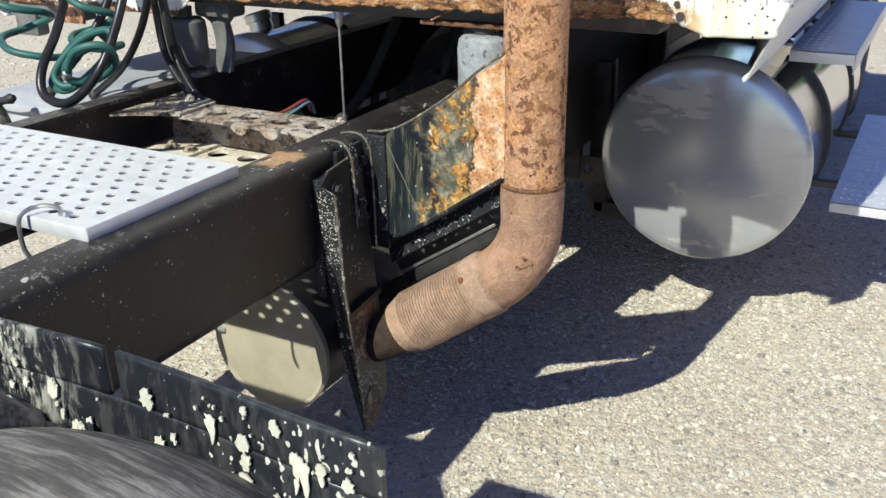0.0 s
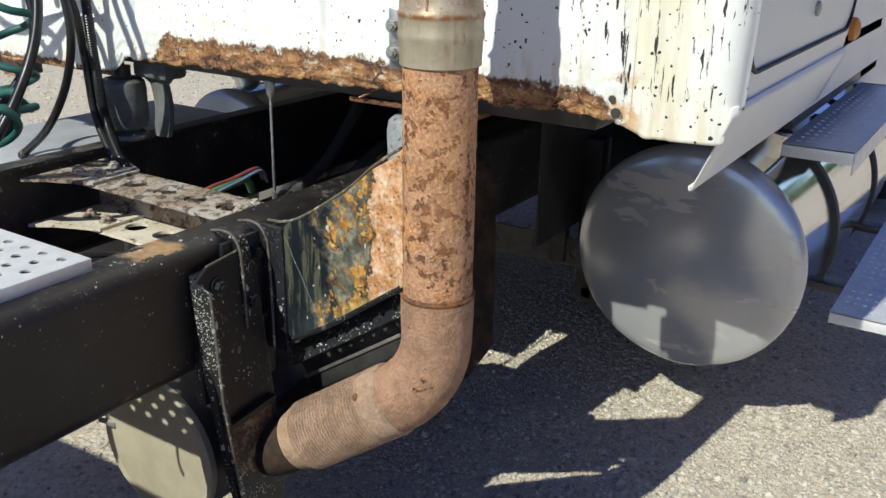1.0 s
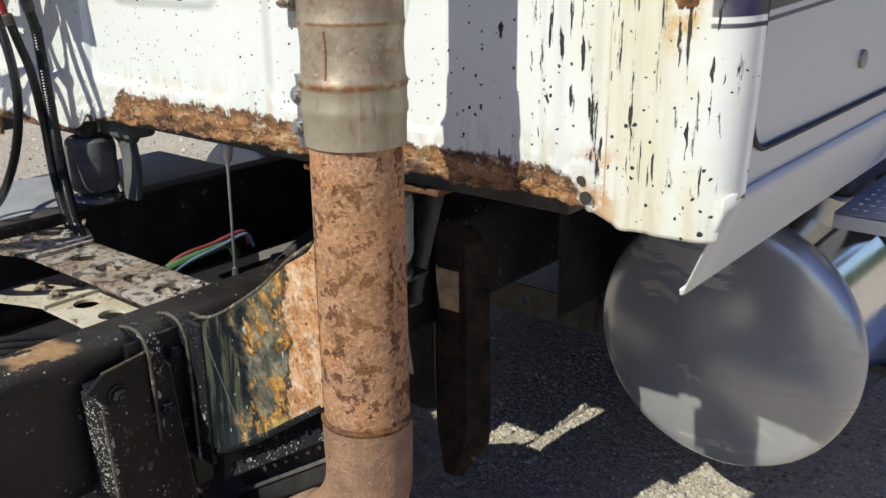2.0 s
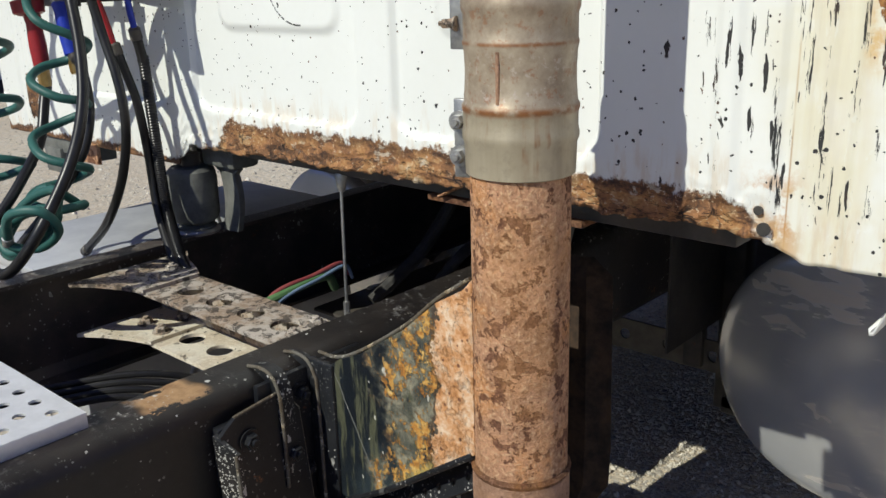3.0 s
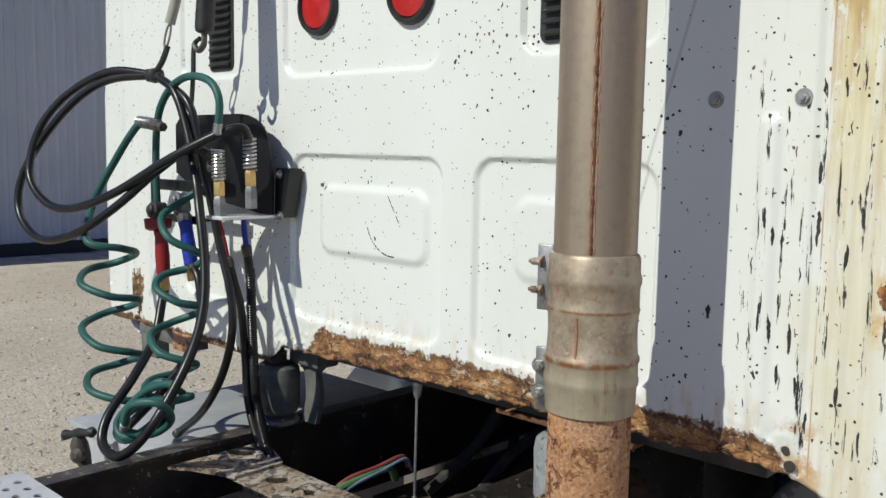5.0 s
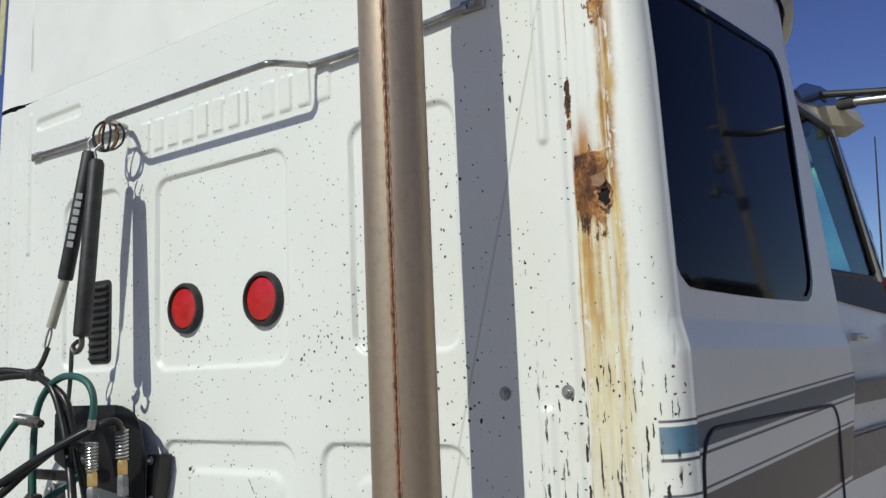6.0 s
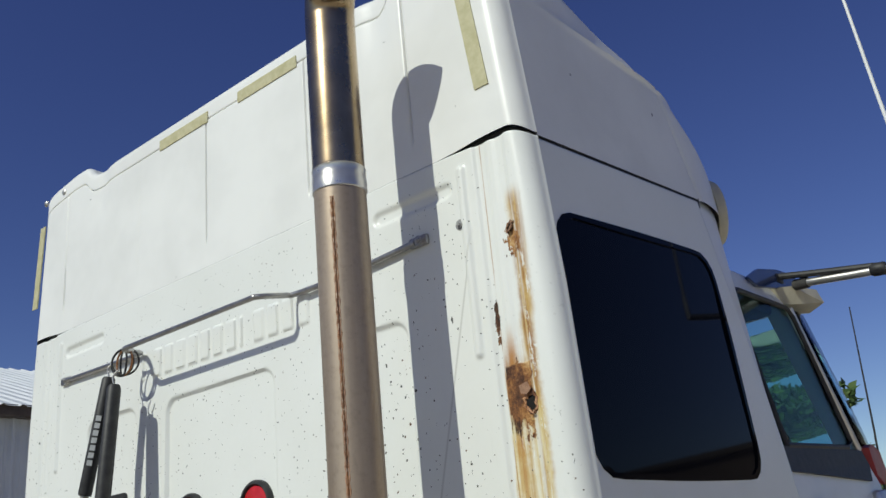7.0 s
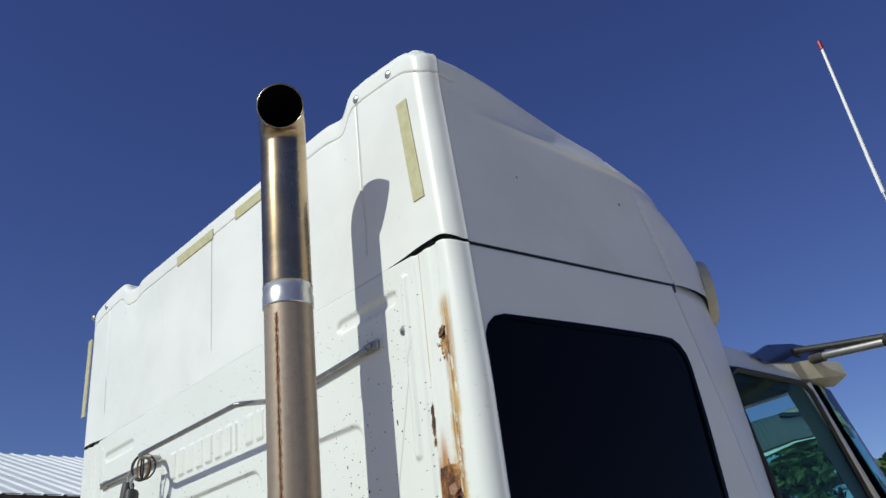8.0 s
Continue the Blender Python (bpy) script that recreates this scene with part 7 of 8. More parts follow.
def build_side_box():
    bx = thing("battery_box", (-0.72, 0.2, 0.5), "grey aluminium battery box outside the frame rail", "battery box")
    part("lid", Mesh().box((-0.965, -0.285, 0.845), (-0.432, 0.62, 0.868), 0.004), M_BOXALU, bx)
    part("case", Mesh().box((-0.945, -0.265, 0.50), (-0.45, 0.60, 0.846), 0.006), M_BOXALU, bx)
    part("mount_arm", Mesh().box((-0.47, -0.1, 0.68), (-0.425, 0.4, 0.80), 0.004), M_DARK, bx)
    th = thing("cap_valve", (-0.755, -0.36, 0.75), "grimy dark t-handled valve beside the battery box", "valve")
    part("stem", Mesh().sweep([(-0.70, -0.335, 0.66), (-0.715, -0.35, 0.80), (-0.725, -0.357, 0.83), (-0.735, -0.36, 0.865), (-0.738, -0.36, 0.89)], [0.014, 0.014, 0.024, 0.024, 0.014], 14), M_DARK, th)
    part("handle", Mesh().sweep([(-0.800, -0.375, 0.878), (-0.790, -0.373, 0.880), (-0.765, -0.366, 0.886), (-0.737, -0.36, 0.893), (-0.705, -0.354, 0.901), (-0.680, -0.349, 0.908), (-0.668, -0.347, 0.911)], [0.008, 0.015, 0.010, 0.016, 0.010, 0.015, 0.008], 12), M_RUBBER, th)
    part("knob", Mesh().lathe([(0.010, 0.0), (0.020, 0.006), (0.020, 0.022), (0.008, 0.030)], frame_to((-0.70, -0.37, 0.845), (0.4, -0.8, 0.2)), 10), M_DARK, th)
    part("foot", Mesh().box((-0.76, -0.35, 0.62), (-0.425, -0.30, 0.68), 0.005), M_DARK, th)
    mf = thing("mirror_flap_bracket", (-1.1, 0.05, 1.0), "rusty bracket under the far cab corner", "bracket")
    part("plate", Mesh().box((-0.87, 0.0, 1.052), (-0.755, 0.012, 1.108), 0.003), M_RUST, mf)
    part("arm", Mesh().box((-1.1, 0.012, 1.06), (-0.76, 0.06, 1.12), 0.004).box((-1.07, 0.0, 1.00), (-0.97, 0.05, 1.075), 0.01), M_CANDARK, mf)


M_BOXALU = make_simple("dull_grey_aluminium", (0.48, 0.49, 0.52), (0.58, 0.59, 0.61), 12.0, 0.45, 0.3, 0.05)


# ---- hoses on the cab's back ----
def coil(axis, r, turns, phase=0.0, n=22):
    """Points of a helix round an axis path."""
    ax = smooth_path(axis, 10)
    out = []
    total = int(turns * n)
    for k in range(total + 1):
        t = k / total * (len(ax) - 1)
        i = min(int(t), len(ax) - 2)
        c = ax[i].lerp(ax[i + 1], t - i)
        a = phase + 2 * math.pi * turns * k / total
        out.append(c + Vector((r * math.cos(a) * 0.88 , r * math.sin(a) * 0.88, 0.004 * math.sin(a * 2))))
    return out


def build_hoses():
    def hose(label, pts, r, mat, n=12, raw=False, ends=True):
        h = thing("air_hose", pts[0], label, "hose", "trailer air lines")
        p = [Vector(q) for q in (pts if raw else smooth_path(pts, 10))]
        part("tube", Mesh().sweep(p, r, n), mat, h)
        if ends:
            for a, b in ((p[0], p[3]), (p[-1], p[-4])):
                d = (b - a).normalized()
                part("ferrule", Mesh().sweep([a - d * 0.004, a, a + d * 0.022, a + d * 0.024], [r * 0.8, r + 0.002, r + 0.002, r], 12), M_DARK if mat is M_HOSE else M_BOLT, h)
        return h

    K = (-0.584, -0.2, 1.86)
    a1 = [K, (-0.728, -0.25, 1.871), (-0.874, -0.3, 1.814), (-0.95, -0.35, 1.719), (-0.957, -0.38, 1.595), (-0.858, -0.38, 1.518), (-0.738, -0.36, 1.507), (-0.564, -0.33, 1.554), (-0.403, -0.27, 1.641), (-0.299, -0.2, 1.703), (-0.259, -0.15, 1.722), (-0.274, -0.12, 1.684)]
    a2 = [K, (-0.742, -0.26, 1.845), (-0.866, -0.32, 1.761), (-1.003, -0.37, 1.61), (-1.015, -0.39, 1.492), (-0.893, -0.39, 1.418), (-0.716, -0.37, 1.439), (-0.564, -0.33, 1.516), (-0.463, -0.27, 1.609), (-0.377, -0.22, 1.67), (-0.327, -0.18, 1.647)]
    hose("black rubber air hose in a wide hanging loop", a1, 0.0112, M_HOSE)
    hose("black rubber air hose in a wide hanging loop", a2, 0.0112, M_HOSE)
    b = [K, (-0.485, -0.2, 1.814), (-0.426, -0.2, 1.714), (-0.372, -0.21, 1.595), (-0.323, -0.23, 1.52), (-0.27, -0.25, 1.393), (-0.235, -0.28, 1.28), (-0.226, -0.33, 1.169), (-0.226, -0.42, 1.041), (-0.314, -0.45, 0.959), (-0.404, -0.45, 0.966), (-0.436, -0.42, 1.022), (-0.46, -0.34, 1.099), (-0.5, -0.26, 1.179), (-0.531, -0.22, 1.264), (-0.54, -0.205, 1.312)]
    hose("long black hose hanging in a loop over the frame rail", b, 0.0118, M_HOSE)
    c = [K, (-0.443, -0.19, 1.79), (-0.403, -0.18, 1.683), (-0.378, -0.17, 1.562), (-0.342, -0.16, 1.42), (-0.299, -0.16, 1.31), (-0.295, -0.16, 1.209), (-0.345, -0.16, 1.09), (-0.443, -0.16, 0.975), (-0.59, -0.15, 0.88)]
    hose("black hose hanging down to the battery box", c, 0.0105, M_HOSE)
    hose("black hose from the blue coupling", [(-0.475, -0.165, 1.369), (-0.432, -0.17, 1.336), (-0.405, -0.18, 1.249), (-0.403, -0.21, 1.161), (-0.443, -0.27, 1.057), (-0.508, -0.33, 0.961), (-0.502, -0.36, 0.94)], 0.0112, M_HOSE)
    e = hose("ribbed black cable loom hanging to the frame", [(-0.357, -0.075, 1.42), (-0.368, -0.055, 1.333), (-0.362, -0.052, 1.158), (-0.335, -0.06, 1.012), (-0.25, -0.09, 0.915), (-0.19, -0.09, 0.86), (-0.15, -0.07, 0.80)], 0.012, M_HOSE)
    hose("black cable with a red sleeve beside a ribbed loom", [(-0.390, -0.108, 1.388), (-0.383, -0.095, 1.33), (-0.374, -0.08, 1.255), (-0.38, -0.065, 1.13), (-0.36, -0.07, 1.006), (-0.27, -0.10, 0.92), (-0.21, -0.11, 0.86)], 0.0105, M_HOSE)
    for label, pts, mat in (("short red cable sleeve", [(-0.402, -0.132, 1.497), (-0.396, -0.119, 1.44), (-0.390, -0.110, 1.385)], M_REDP), ("short blue cable sleeve", [(-0.345, -0.09, 1.50), (-0.352, -0.083, 1.46), (-0.359, -0.073, 1.42)], M_BLUEP)):
        hose(label, pts, 0.0075, mat, ends=False)
    p = smooth_path([(-0.368, -0.055, 1.36), (-0.362, -0.052, 1.158), (-0.335, -0.06, 1.012), (-0.25, -0.09, 0.915)], 60)
    part("ribs", Mesh().sweep(p, [0.0135 if k % 2 else 0.0118 for k in range(len(p))], 12), M_HOSE, e)
    # green coiled lines
    g1 = [(-0.50, -0.247, 1.731), (-0.56, -0.25, 1.736), (-0.608, -0.26, 1.70), (-0.679, -0.27, 1.629), (-0.728, -0.28, 1.57), (-0.775, -0.29, 1.50)]
    h1 = coil([(-0.698, -0.29, 1.429), (-0.681, -0.29, 1.322), (-0.654, -0.3, 1.217), (-0.6, -0.32, 1.105), (-0.536, -0.34, 1.025)], 0.085, 3.3, 5.2)
    hose("coiled green plastic air line", smooth_path([*g1, *h1[::4], h1[-1]], 6), 0.0098, M_GREEN, raw=True)
    ga = [(-0.58, -0.2, 1.49), (-0.586, -0.2, 1.617), (-0.572, -0.2, 1.744), (-0.516, -0.2, 1.815), (-0.426, -0.2, 1.848), (-0.326, -0.2, 1.836), (-0.28, -0.2, 1.788), (-0.288, -0.2, 1.708)]
    hose("green plastic air line arched over the brackets", ga, 0.0098, M_GREEN)
    h2 = coil([(-0.4, -0.21, 1.63), (-0.433, -0.21, 1.429), (-0.441, -0.22, 1.313), (-0.43, -0.24, 1.2), (-0.386, -0.28, 1.096), (-0.336, -0.32, 1.061)], 0.068, 4.2, 0.5)
    pile = []
    for k in range(78):
        a = k / 22 * 2 * math.pi
        lap = k / 78
        r = 0.072 + 0.022 * math.sin(lap * 7.0)
        pile.append(Vector((-0.36 + 0.10 * lap + r * math.cos(a), -0.37 - 0.04 * lap + 0.035 * math.sin(a + lap * 3), 1.05 - 0.01 * lap + 0.85 * r * math.sin(a + 0.7))))
    hose("coiled green plastic air line, slack turns lying on the rail", smooth_path([*h2[::4], h2[-1], *pile[4::4]], 6), 0.0098, M_GREEN, raw=True)
    # spring guards and brass ends
    for at, way, L in (((-0.315, -0.18, 1.575), (-0.04, 0.0, 1), 0.075), ((-0.276, -0.115, 1.60), (0.02, -0.04, 1), 0.085)):
        s = thing("hose_fitting", at, "brass hose fitting with a coiled steel spring guard", "fitting", "hose fittings")
        f = frame_to(at, way)
        q = []
        for k in range(9 * 12):
            a = k / 12 * 2 * math.pi
            q.append(f @ Vector((0.0150 * math.cos(a), 0.0150 * math.sin(a), 0.02 + L * k / 108)))
        part("spring_guard", Mesh().sweep(q, 0.0030, 6), M_BRIGHT, s)
        part("brass_nut", Mesh().lathe([(0.013, -0.02), (0.0148, -0.018), (0.0148, 0.012), (0.012, 0.02)], f, 6), M_BRASS, s)
        part("socket", Mesh().lathe([(0.0165, -0.075), (0.0165, -0.03), (0.013, -0.02)], f, 6), M_CAST, s)
    s = thing("hose_fitting", (-0.42, -0.25, 1.72), "steel spring guard on a green hose end", "fitting", "hose fittings")
    q = [(-0.513 - 0.071 * k / 80, -0.247 + 0.0135 * math.cos(k * 0.55), 1.731 + 0.006 * k / 80 + 0.0135 * math.sin(k * 0.55)) for k in range(80)]
    part("spring_guard", Mesh().sweep(q, 0.0026, 6), M_BOLT, s)
    part("nut", Mesh().lathe([(0.014, 0.0), (0.016, 0.003), (0.016, 0.03), (0.012, 0.034), (0.012, 0.05), (0.0, 0.052)], frame_to((-0.513, -0.247, 1.730), (1, 0.05, -0.15)), 6), M_DARK, s, "tarnished dark nut")


def build_hose_bracket():
    br = thing("hose_bracket", (-0.32, -0.1, 1.50), "black steel hose bracket with aluminium shelf on the cab wall", "bracket")
    part("shelf", Mesh().box((-0.34, -0.205, 1.499), (-0.262, -0.04, 1.507), 0.002), M_ALU, br, "scuffed aluminium shelf")
    pts = [(-0.74, 1.60), (-0.60, 1.54), (-0.272, 1.50), (-0.272, 1.606), (-0.281, 1.665), (-0.299, 1.713), (-0.320, 1.735), (-0.347, 1.749), (-0.380, 1.759), (-0.416, 1.763), (-0.71, 1.762), (-0.74, 1.735)]
    upright = Matrix(((1, 0, 0, 0), (0, 0, 1, -0.052), (0, 1, 0, 0), (0, 0, 0, 1)))
    part("back_shield", Mesh().slab(pts, 0.005, upright), M_HOSE, br, "black rounded shield plate")
    part("wall_plate", Mesh().slab([(-0.284, 1.495), (-0.245, 1.500), (-0.218, 1.618), (-0.222, 1.625), (-0.276, 1.625)], 0.040, Matrix.Translation((0, 0.014, 0)) @ upright), M_HOSE, br)
    part("lower_shield", Mesh().box((-0.725, -0.142, 1.450), (-0.695, -0.13, 1.585), 0.003).box((-0.70, -0.142, 1.555), (-0.47, -0.13, 1.585), 0.003).box((-0.70, -0.142, 1.470), (-0.47, -0.13, 1.492), 0.003), M_HOSE, br)
    for x, z in ((-0.50, 1.478), (-0.60, 1.562)):
        part("arm", Mesh().box((x, -0.131, z), (x + 0.03, 0.002, z + 0.012), 0.003), M_HOSE, br)
    for z in (1.505, 1.61):
        part("bolt", hexbolt((-0.256, -0.040, z), (0, -1, 0), 0.008, 0.007), M_BOLT, br)
    for col, mat, x, y, z in (("red", M_REDP, -0.537, -0.21, 1.337), ("blue", M_BLUEP, -0.475, -0.165, 1.365)):
        g = thing("gladhand_coupling", (x, y, z), f"air coupling with {col} plastic grip under the bracket", "coupling", "air couplings")
        m = Matrix.Translation((x, y, z)) @ Matrix.Rotation(radians(-5 if col == "red" else -13), 4, "Y")
        part("grip", Mesh().lathe([(0.013, 0.0), (0.0175, 0.004), (0.019, 0.05), (0.0165, 0.10), (0.019, 0.115), (0.015, 0.12)], m, 20), mat, g, f"{col} plastic grip")
        part("brass_end", Mesh().lathe([(0.012, -0.04), (0.014, -0.035), (0.014, 0.0)], m, 6), M_BRASS, g)
        cast = M_DARK if col == "red" else M_CAST
        part("head", Mesh().lathe([(0.015, 0.116), (0.019, 0.122), (0.019, 0.134), (0.015, 0.138), (0.015, 0.15)], m, 8).box((-0.017, -0.016, 0.14), (0.017, 0.016, 0.192), 0.008, m).box((-0.052, -0.012, 0.152), (-0.01, 0.012, 0.178), 0.008, m), cast, g, "grey cast coupling head")
        part("seal_plate", Mesh().lathe([(0.026, 0.0), (0.028, 0.005), (0.028, 0.012), (0.017, 0.014), (0.017, 0.022), (0.013, 0.026), (0.0, 0.027)], m @ Matrix.Translation((0.004, -0.014, 0.172)) @ Matrix.Scale(0.82, 4) @ Matrix.Rotation(radians(82), 4, "X"), 20), cast, g)
        part("connector", Mesh().sweep(smooth_path([m @ Vector((-0.045, 0, 0.165)), m @ Vector((-0.06, 0.015, 0.16)), m @ Vector((-0.062, 0.03, 0.125)), m @ Vector((-0.06, 0.03, 0.10))], 5), 0.012, 10), cast, g)
        if col == "red":
            part("shroud", Mesh().lathe([(0.022, 0.118), (0.034, 0.124), (0.036, 0.150), (0.030, 0.152), (0.028, 0.128), (0.0, 0.124)], m @ Matrix.Translation((-0.012, 0, 0)), 16), M_REDP, g, "dark red cup round the coupling")


M_CAST = make_simple("dull_cast_aluminium", (0.13, 0.13, 0.135), (0.27, 0.27, 0.275), 30.0, 0.45, 0.5, 0.25)


def build_bar():
    bar = thing("tether_bar", (0, -0.06, 2.58), "bright steel hose tether bar across the cab wall", "bar")
    pts = [(-0.955, -0.012, 2.597), (-0.60, -0.014, 2.59), (-0.44, -0.018, 2.588), (-0.405, -0.035, 2.585), (-0.375, -0.095, 2.577), (-0.345, -0.124, 2.574), (-0.28, -0.127, 2.574), (0.0, -0.127, 2.573), (0.30, -0.127, 2.572), (0.345, -0.122, 2.572), (0.365, -0.09, 2.575), (0.375, -0.04, 2.582), (0.40, -0.02, 2.584), (0.60, -0.014, 2.586), (0.86, -0.013, 2.60)]
    part("rod", Mesh().sweep(smooth_path(pts, 6), 0.0085, 14), M_STEELBAR, bar)
    for x, z in ((-0.955, 2.597), (0.872, 2.602)):
        foot = part("flattened_end", Mesh().box((x - 0.035, -0.014, z - 0.014), (x + 0.028, 0.0, z + 0.014), 0.005), M_STEELBAR, bar)
        part("bolt", hexbolt((x, -0.014, z), (0, -1, 0), 0.009, 0.008), M_BOLT, foot)
    C = Vector((-0.412, -0.085, 2.548))
    for k, (tilt, mat) in enumerate(((20, M_RUBBER), (-18, M_RUBBER), (2, M_COPPER), (40, M_RUBBER))):
        r = thing("snap_ring", C, "dark steel split ring on the tether bar", "ring", "tether rings")
        m = Matrix.Translation(C + Vector((0.006 * k - 0.01, 0, 0))) @ Matrix.Rotation(radians(tilt), 4, "Z") @ Matrix.Rotation(radians(90), 4, "X")
        part("ring", Mesh().sweep([m @ Vector((0.045 * math.cos(a), 0.045 * math.sin(a), 0)) for a in np.linspace(0, 2 * math.pi, 33)], 0.0035, 8, False), mat, r)
    # three tension springs in sleeves
    for top, low, end in (((-0.443, -0.12, 2.50), (-0.501, -0.16, 2.125), (-0.538, -0.18, 1.989)), ((-0.407, -0.12, 2.465), (-0.403, -0.16, 1.958), None), ((-0.383, -0.135, 2.461), (-0.362, -0.19, 1.955), None)):
        t = thing("hose_tender", low, "black sleeved spring hose tender hanging from the bar" if end is None else "black sleeved hose tender with pale tube end and worn lettering", "hose tender", "hose tenders")
        a, b = Vector(top), Vector(low)
        part("sleeve", Mesh().sweep([a, a.lerp(b, 0.02), a.lerp(b, 0.98), b], [0.017, 0.0215, 0.0215, 0.019], 20), M_RUBBER, t)
        part("top_hook", Mesh().sweep(smooth_path([a, a + Vector((-0.01, 0, 0.03)), a + Vector((0.005, 0.01, 0.05))]), 0.003, 8), M_BOLT, t)
        if end:
            d = (b - a).normalized()
            side = Vector((0.62, -0.66, -0.2))
            side = (side - d * side.dot(d)).normalized()
            across = d.cross(side)
            for k in range(7):
                c = a.lerp(b, 0.36 + 0.062 * k) + side * 0.0205
                h = 0.0085
                v = [c + d * s * 0.0085 + across * u * h + side * o for o in (0.0, 0.0016) for s, u in ((-1, -1), (1, -1), (1, 1), (-1, 1))]
                part("lettering_bar", Mesh().add(v, [(0, 1, 2, 3), (4, 7, 6, 5), (0, 4, 5, 1), (1, 5, 6, 2), (2, 6, 7, 3), (3, 7, 4, 0)]), M_GREYPRINT, t)
            part("inner_tube", Mesh().sweep([b, Vector(end)], 0.0135, 16), M_TUBE, t, "pale dirty plastic tube")
            e = Vector(end)
            q = [e + Vector((0.012 * math.cos(x) - 0.025 * (1 - math.sin(x)) * 0.5, 0.0, 0.03 * math.sin(x) - 0.03)) for x in np.linspace(0, 2 * math.pi, 20)]
            part("snap_hook", Mesh().sweep(q, 0.003, 8, False), M_BOLT, t)
            part("hose_tie", Mesh().sweep(smooth_path([e + Vector((-0.012, 0, -0.055)), e + Vector((-0.024, -0.01, -0.095)), (-0.584, -0.2, 1.862)]), 0.008, 10).lathe([(0.0, -0.02), (0.022, -0.015), (0.026, 0.0), (0.022, 0.015), (0.0, 0.02)], Matrix.Translation((-0.584, -0.2, 1.858)), 14), M_RUBBER, t)
        else:
            part("end_hook", Mesh().sweep(smooth_path([b, b + Vector((0.005, -0.005, -0.03)), b + Vector((-0.012, -0.01, -0.045)), b + Vector((-0.03, -0.01, -0.03))]), 0.0055, 8), M_DARK, t)
    st = thing("hanging_strap", (-0.42, -0.18, 1.8), "thin black rubber strap hanging to the hoses", "strap")
    part("strap", Mesh().sweep(smooth_path([(-0.405, -0.172, 1.945), (-0.422, -0.18, 1.925), (-0.425, -0.182, 1.85), (-0.432, -0.185, 1.767), (-0.43, -0.19, 1.68)]), 0.006, 8), M_RUBBER, st)


M_STEELBAR = make_simple("worn_steel_bar", (0.30, 0.29, 0.28), (0.42, 0.41, 0.40), 40.0, 0.32, 0.9, 0.1)
M_COPPER = make_simple("coppery_wire", (0.30, 0.14, 0.06), (0.40, 0.20, 0.09), 40.0, 0.4, 0.7)
M_TUBE = make_simple("dirty_clear_plastic", (0.34, 0.33, 0.27), (0.44, 0.43, 0.36), 20.0, 0.35)
M_GREYPRINT = make_simple("worn_white_print", (0.36, 0.37, 0.37), (0.48, 0.49, 0.49), 60.0, 0.6)


# ---- right side of the cab front ----
def build_mirror():
    mi = thing("wing_mirror", (1.45, 1.8, 2.7), "chrome and black tubular wing mirror arm on the cab corner", "mirror")
    part("arm", Mesh().sweep(smooth_path([(1.13, 1.985, 2.746), (1.19, 1.965, 2.740), (1.35, 1.955, 2.723), (1.475, 1.948, 2.711)]), 0.0165, 16), M_BRIGHT, mi, "polished tubular arm")
    # unseen arm end; grey so its reflection in the window melts into the sky
    part("outer_arm", Mesh().sweep(smooth_path([(1.47, 1.948, 2.712), (1.60, 1.90, 2.705), (1.695, 1.775, 2.71)]), 0.013, 16), M_BOLT, mi, "unseen end of the arm, greyed to blend with the reflected sky")
    part("stay", Mesh().sweep(smooth_path([(1.05, 1.975, 2.795), (1.09, 1.955, 2.789), (1.25, 1.95, 2.762), (1.44, 1.95, 2.733), (1.47, 1.945, 2.722)]), 0.014, 10), M_RUBBER, mi)
    part("joint", Mesh().lathe([(0.020, -0.03), (0.026, -0.02), (0.026, 0.02), (0.020, 0.03)], frame_to((1.46, 1.948, 2.716), (0.99, -0.05, -0.10)), 16), M_RUBBER, mi)
    part("arm_socket", Mesh().lathe([(0.019, -0.03), (0.023, -0.02), (0.023, 0.03), (0.019, 0.035)], frame_to((1.155, 1.975, 2.744), (0.98, -0.2, -0.08)), 16), M_UNDER, mi)
    part("foot", Mesh().box((1.025, 1.93, 2.765), (1.085, 2.0, 2.805), 0.010), M_RUBBER, mi)
    an = thing("whip_antenna", (1.66, 1.76, 2.75), "thin white whip antenna with red tip", "antenna")
    part("whip", Mesh().sweep([(1.6635, 1.750, 3.18), (1.655, 1.745, 3.317), (1.628, 1.73, 3.83)], [0.0072, 0.007, 0.0055], 10), M_WHITE, an)
    # unseen lower whip, also grey to hide its reflection in the window
    part("mount", Mesh().sweep([(1.69, 1.765, 2.70), (1.69, 1.765, 2.78), (1.688, 1.764, 2.80), (1.6635, 1.750, 3.18)], [0.010, 0.010, 0.006, 0.0065], 10), M_BOLT, an, "unseen lower whip, greyed to blend with the reflected sky")
    part("tip", Mesh().sweep([(1.628, 1.73, 3.83), (1.6255, 1.729, 3.868)], 0.0085, 10), M_REDP, an, "red plastic tip")
    an2 = thing("whip_antenna", (1.0, 3.0, 1.9), "thin black whip antenna on the bonnet side", "antenna")
    part("whip", Mesh().sweep([(0.99, 3.0, 1.90), (1.01, 3.0, 2.224), (1.036, 3.0, 2.829)], [0.006, 0.005, 0.003], 8), M_RUBBER, an2)


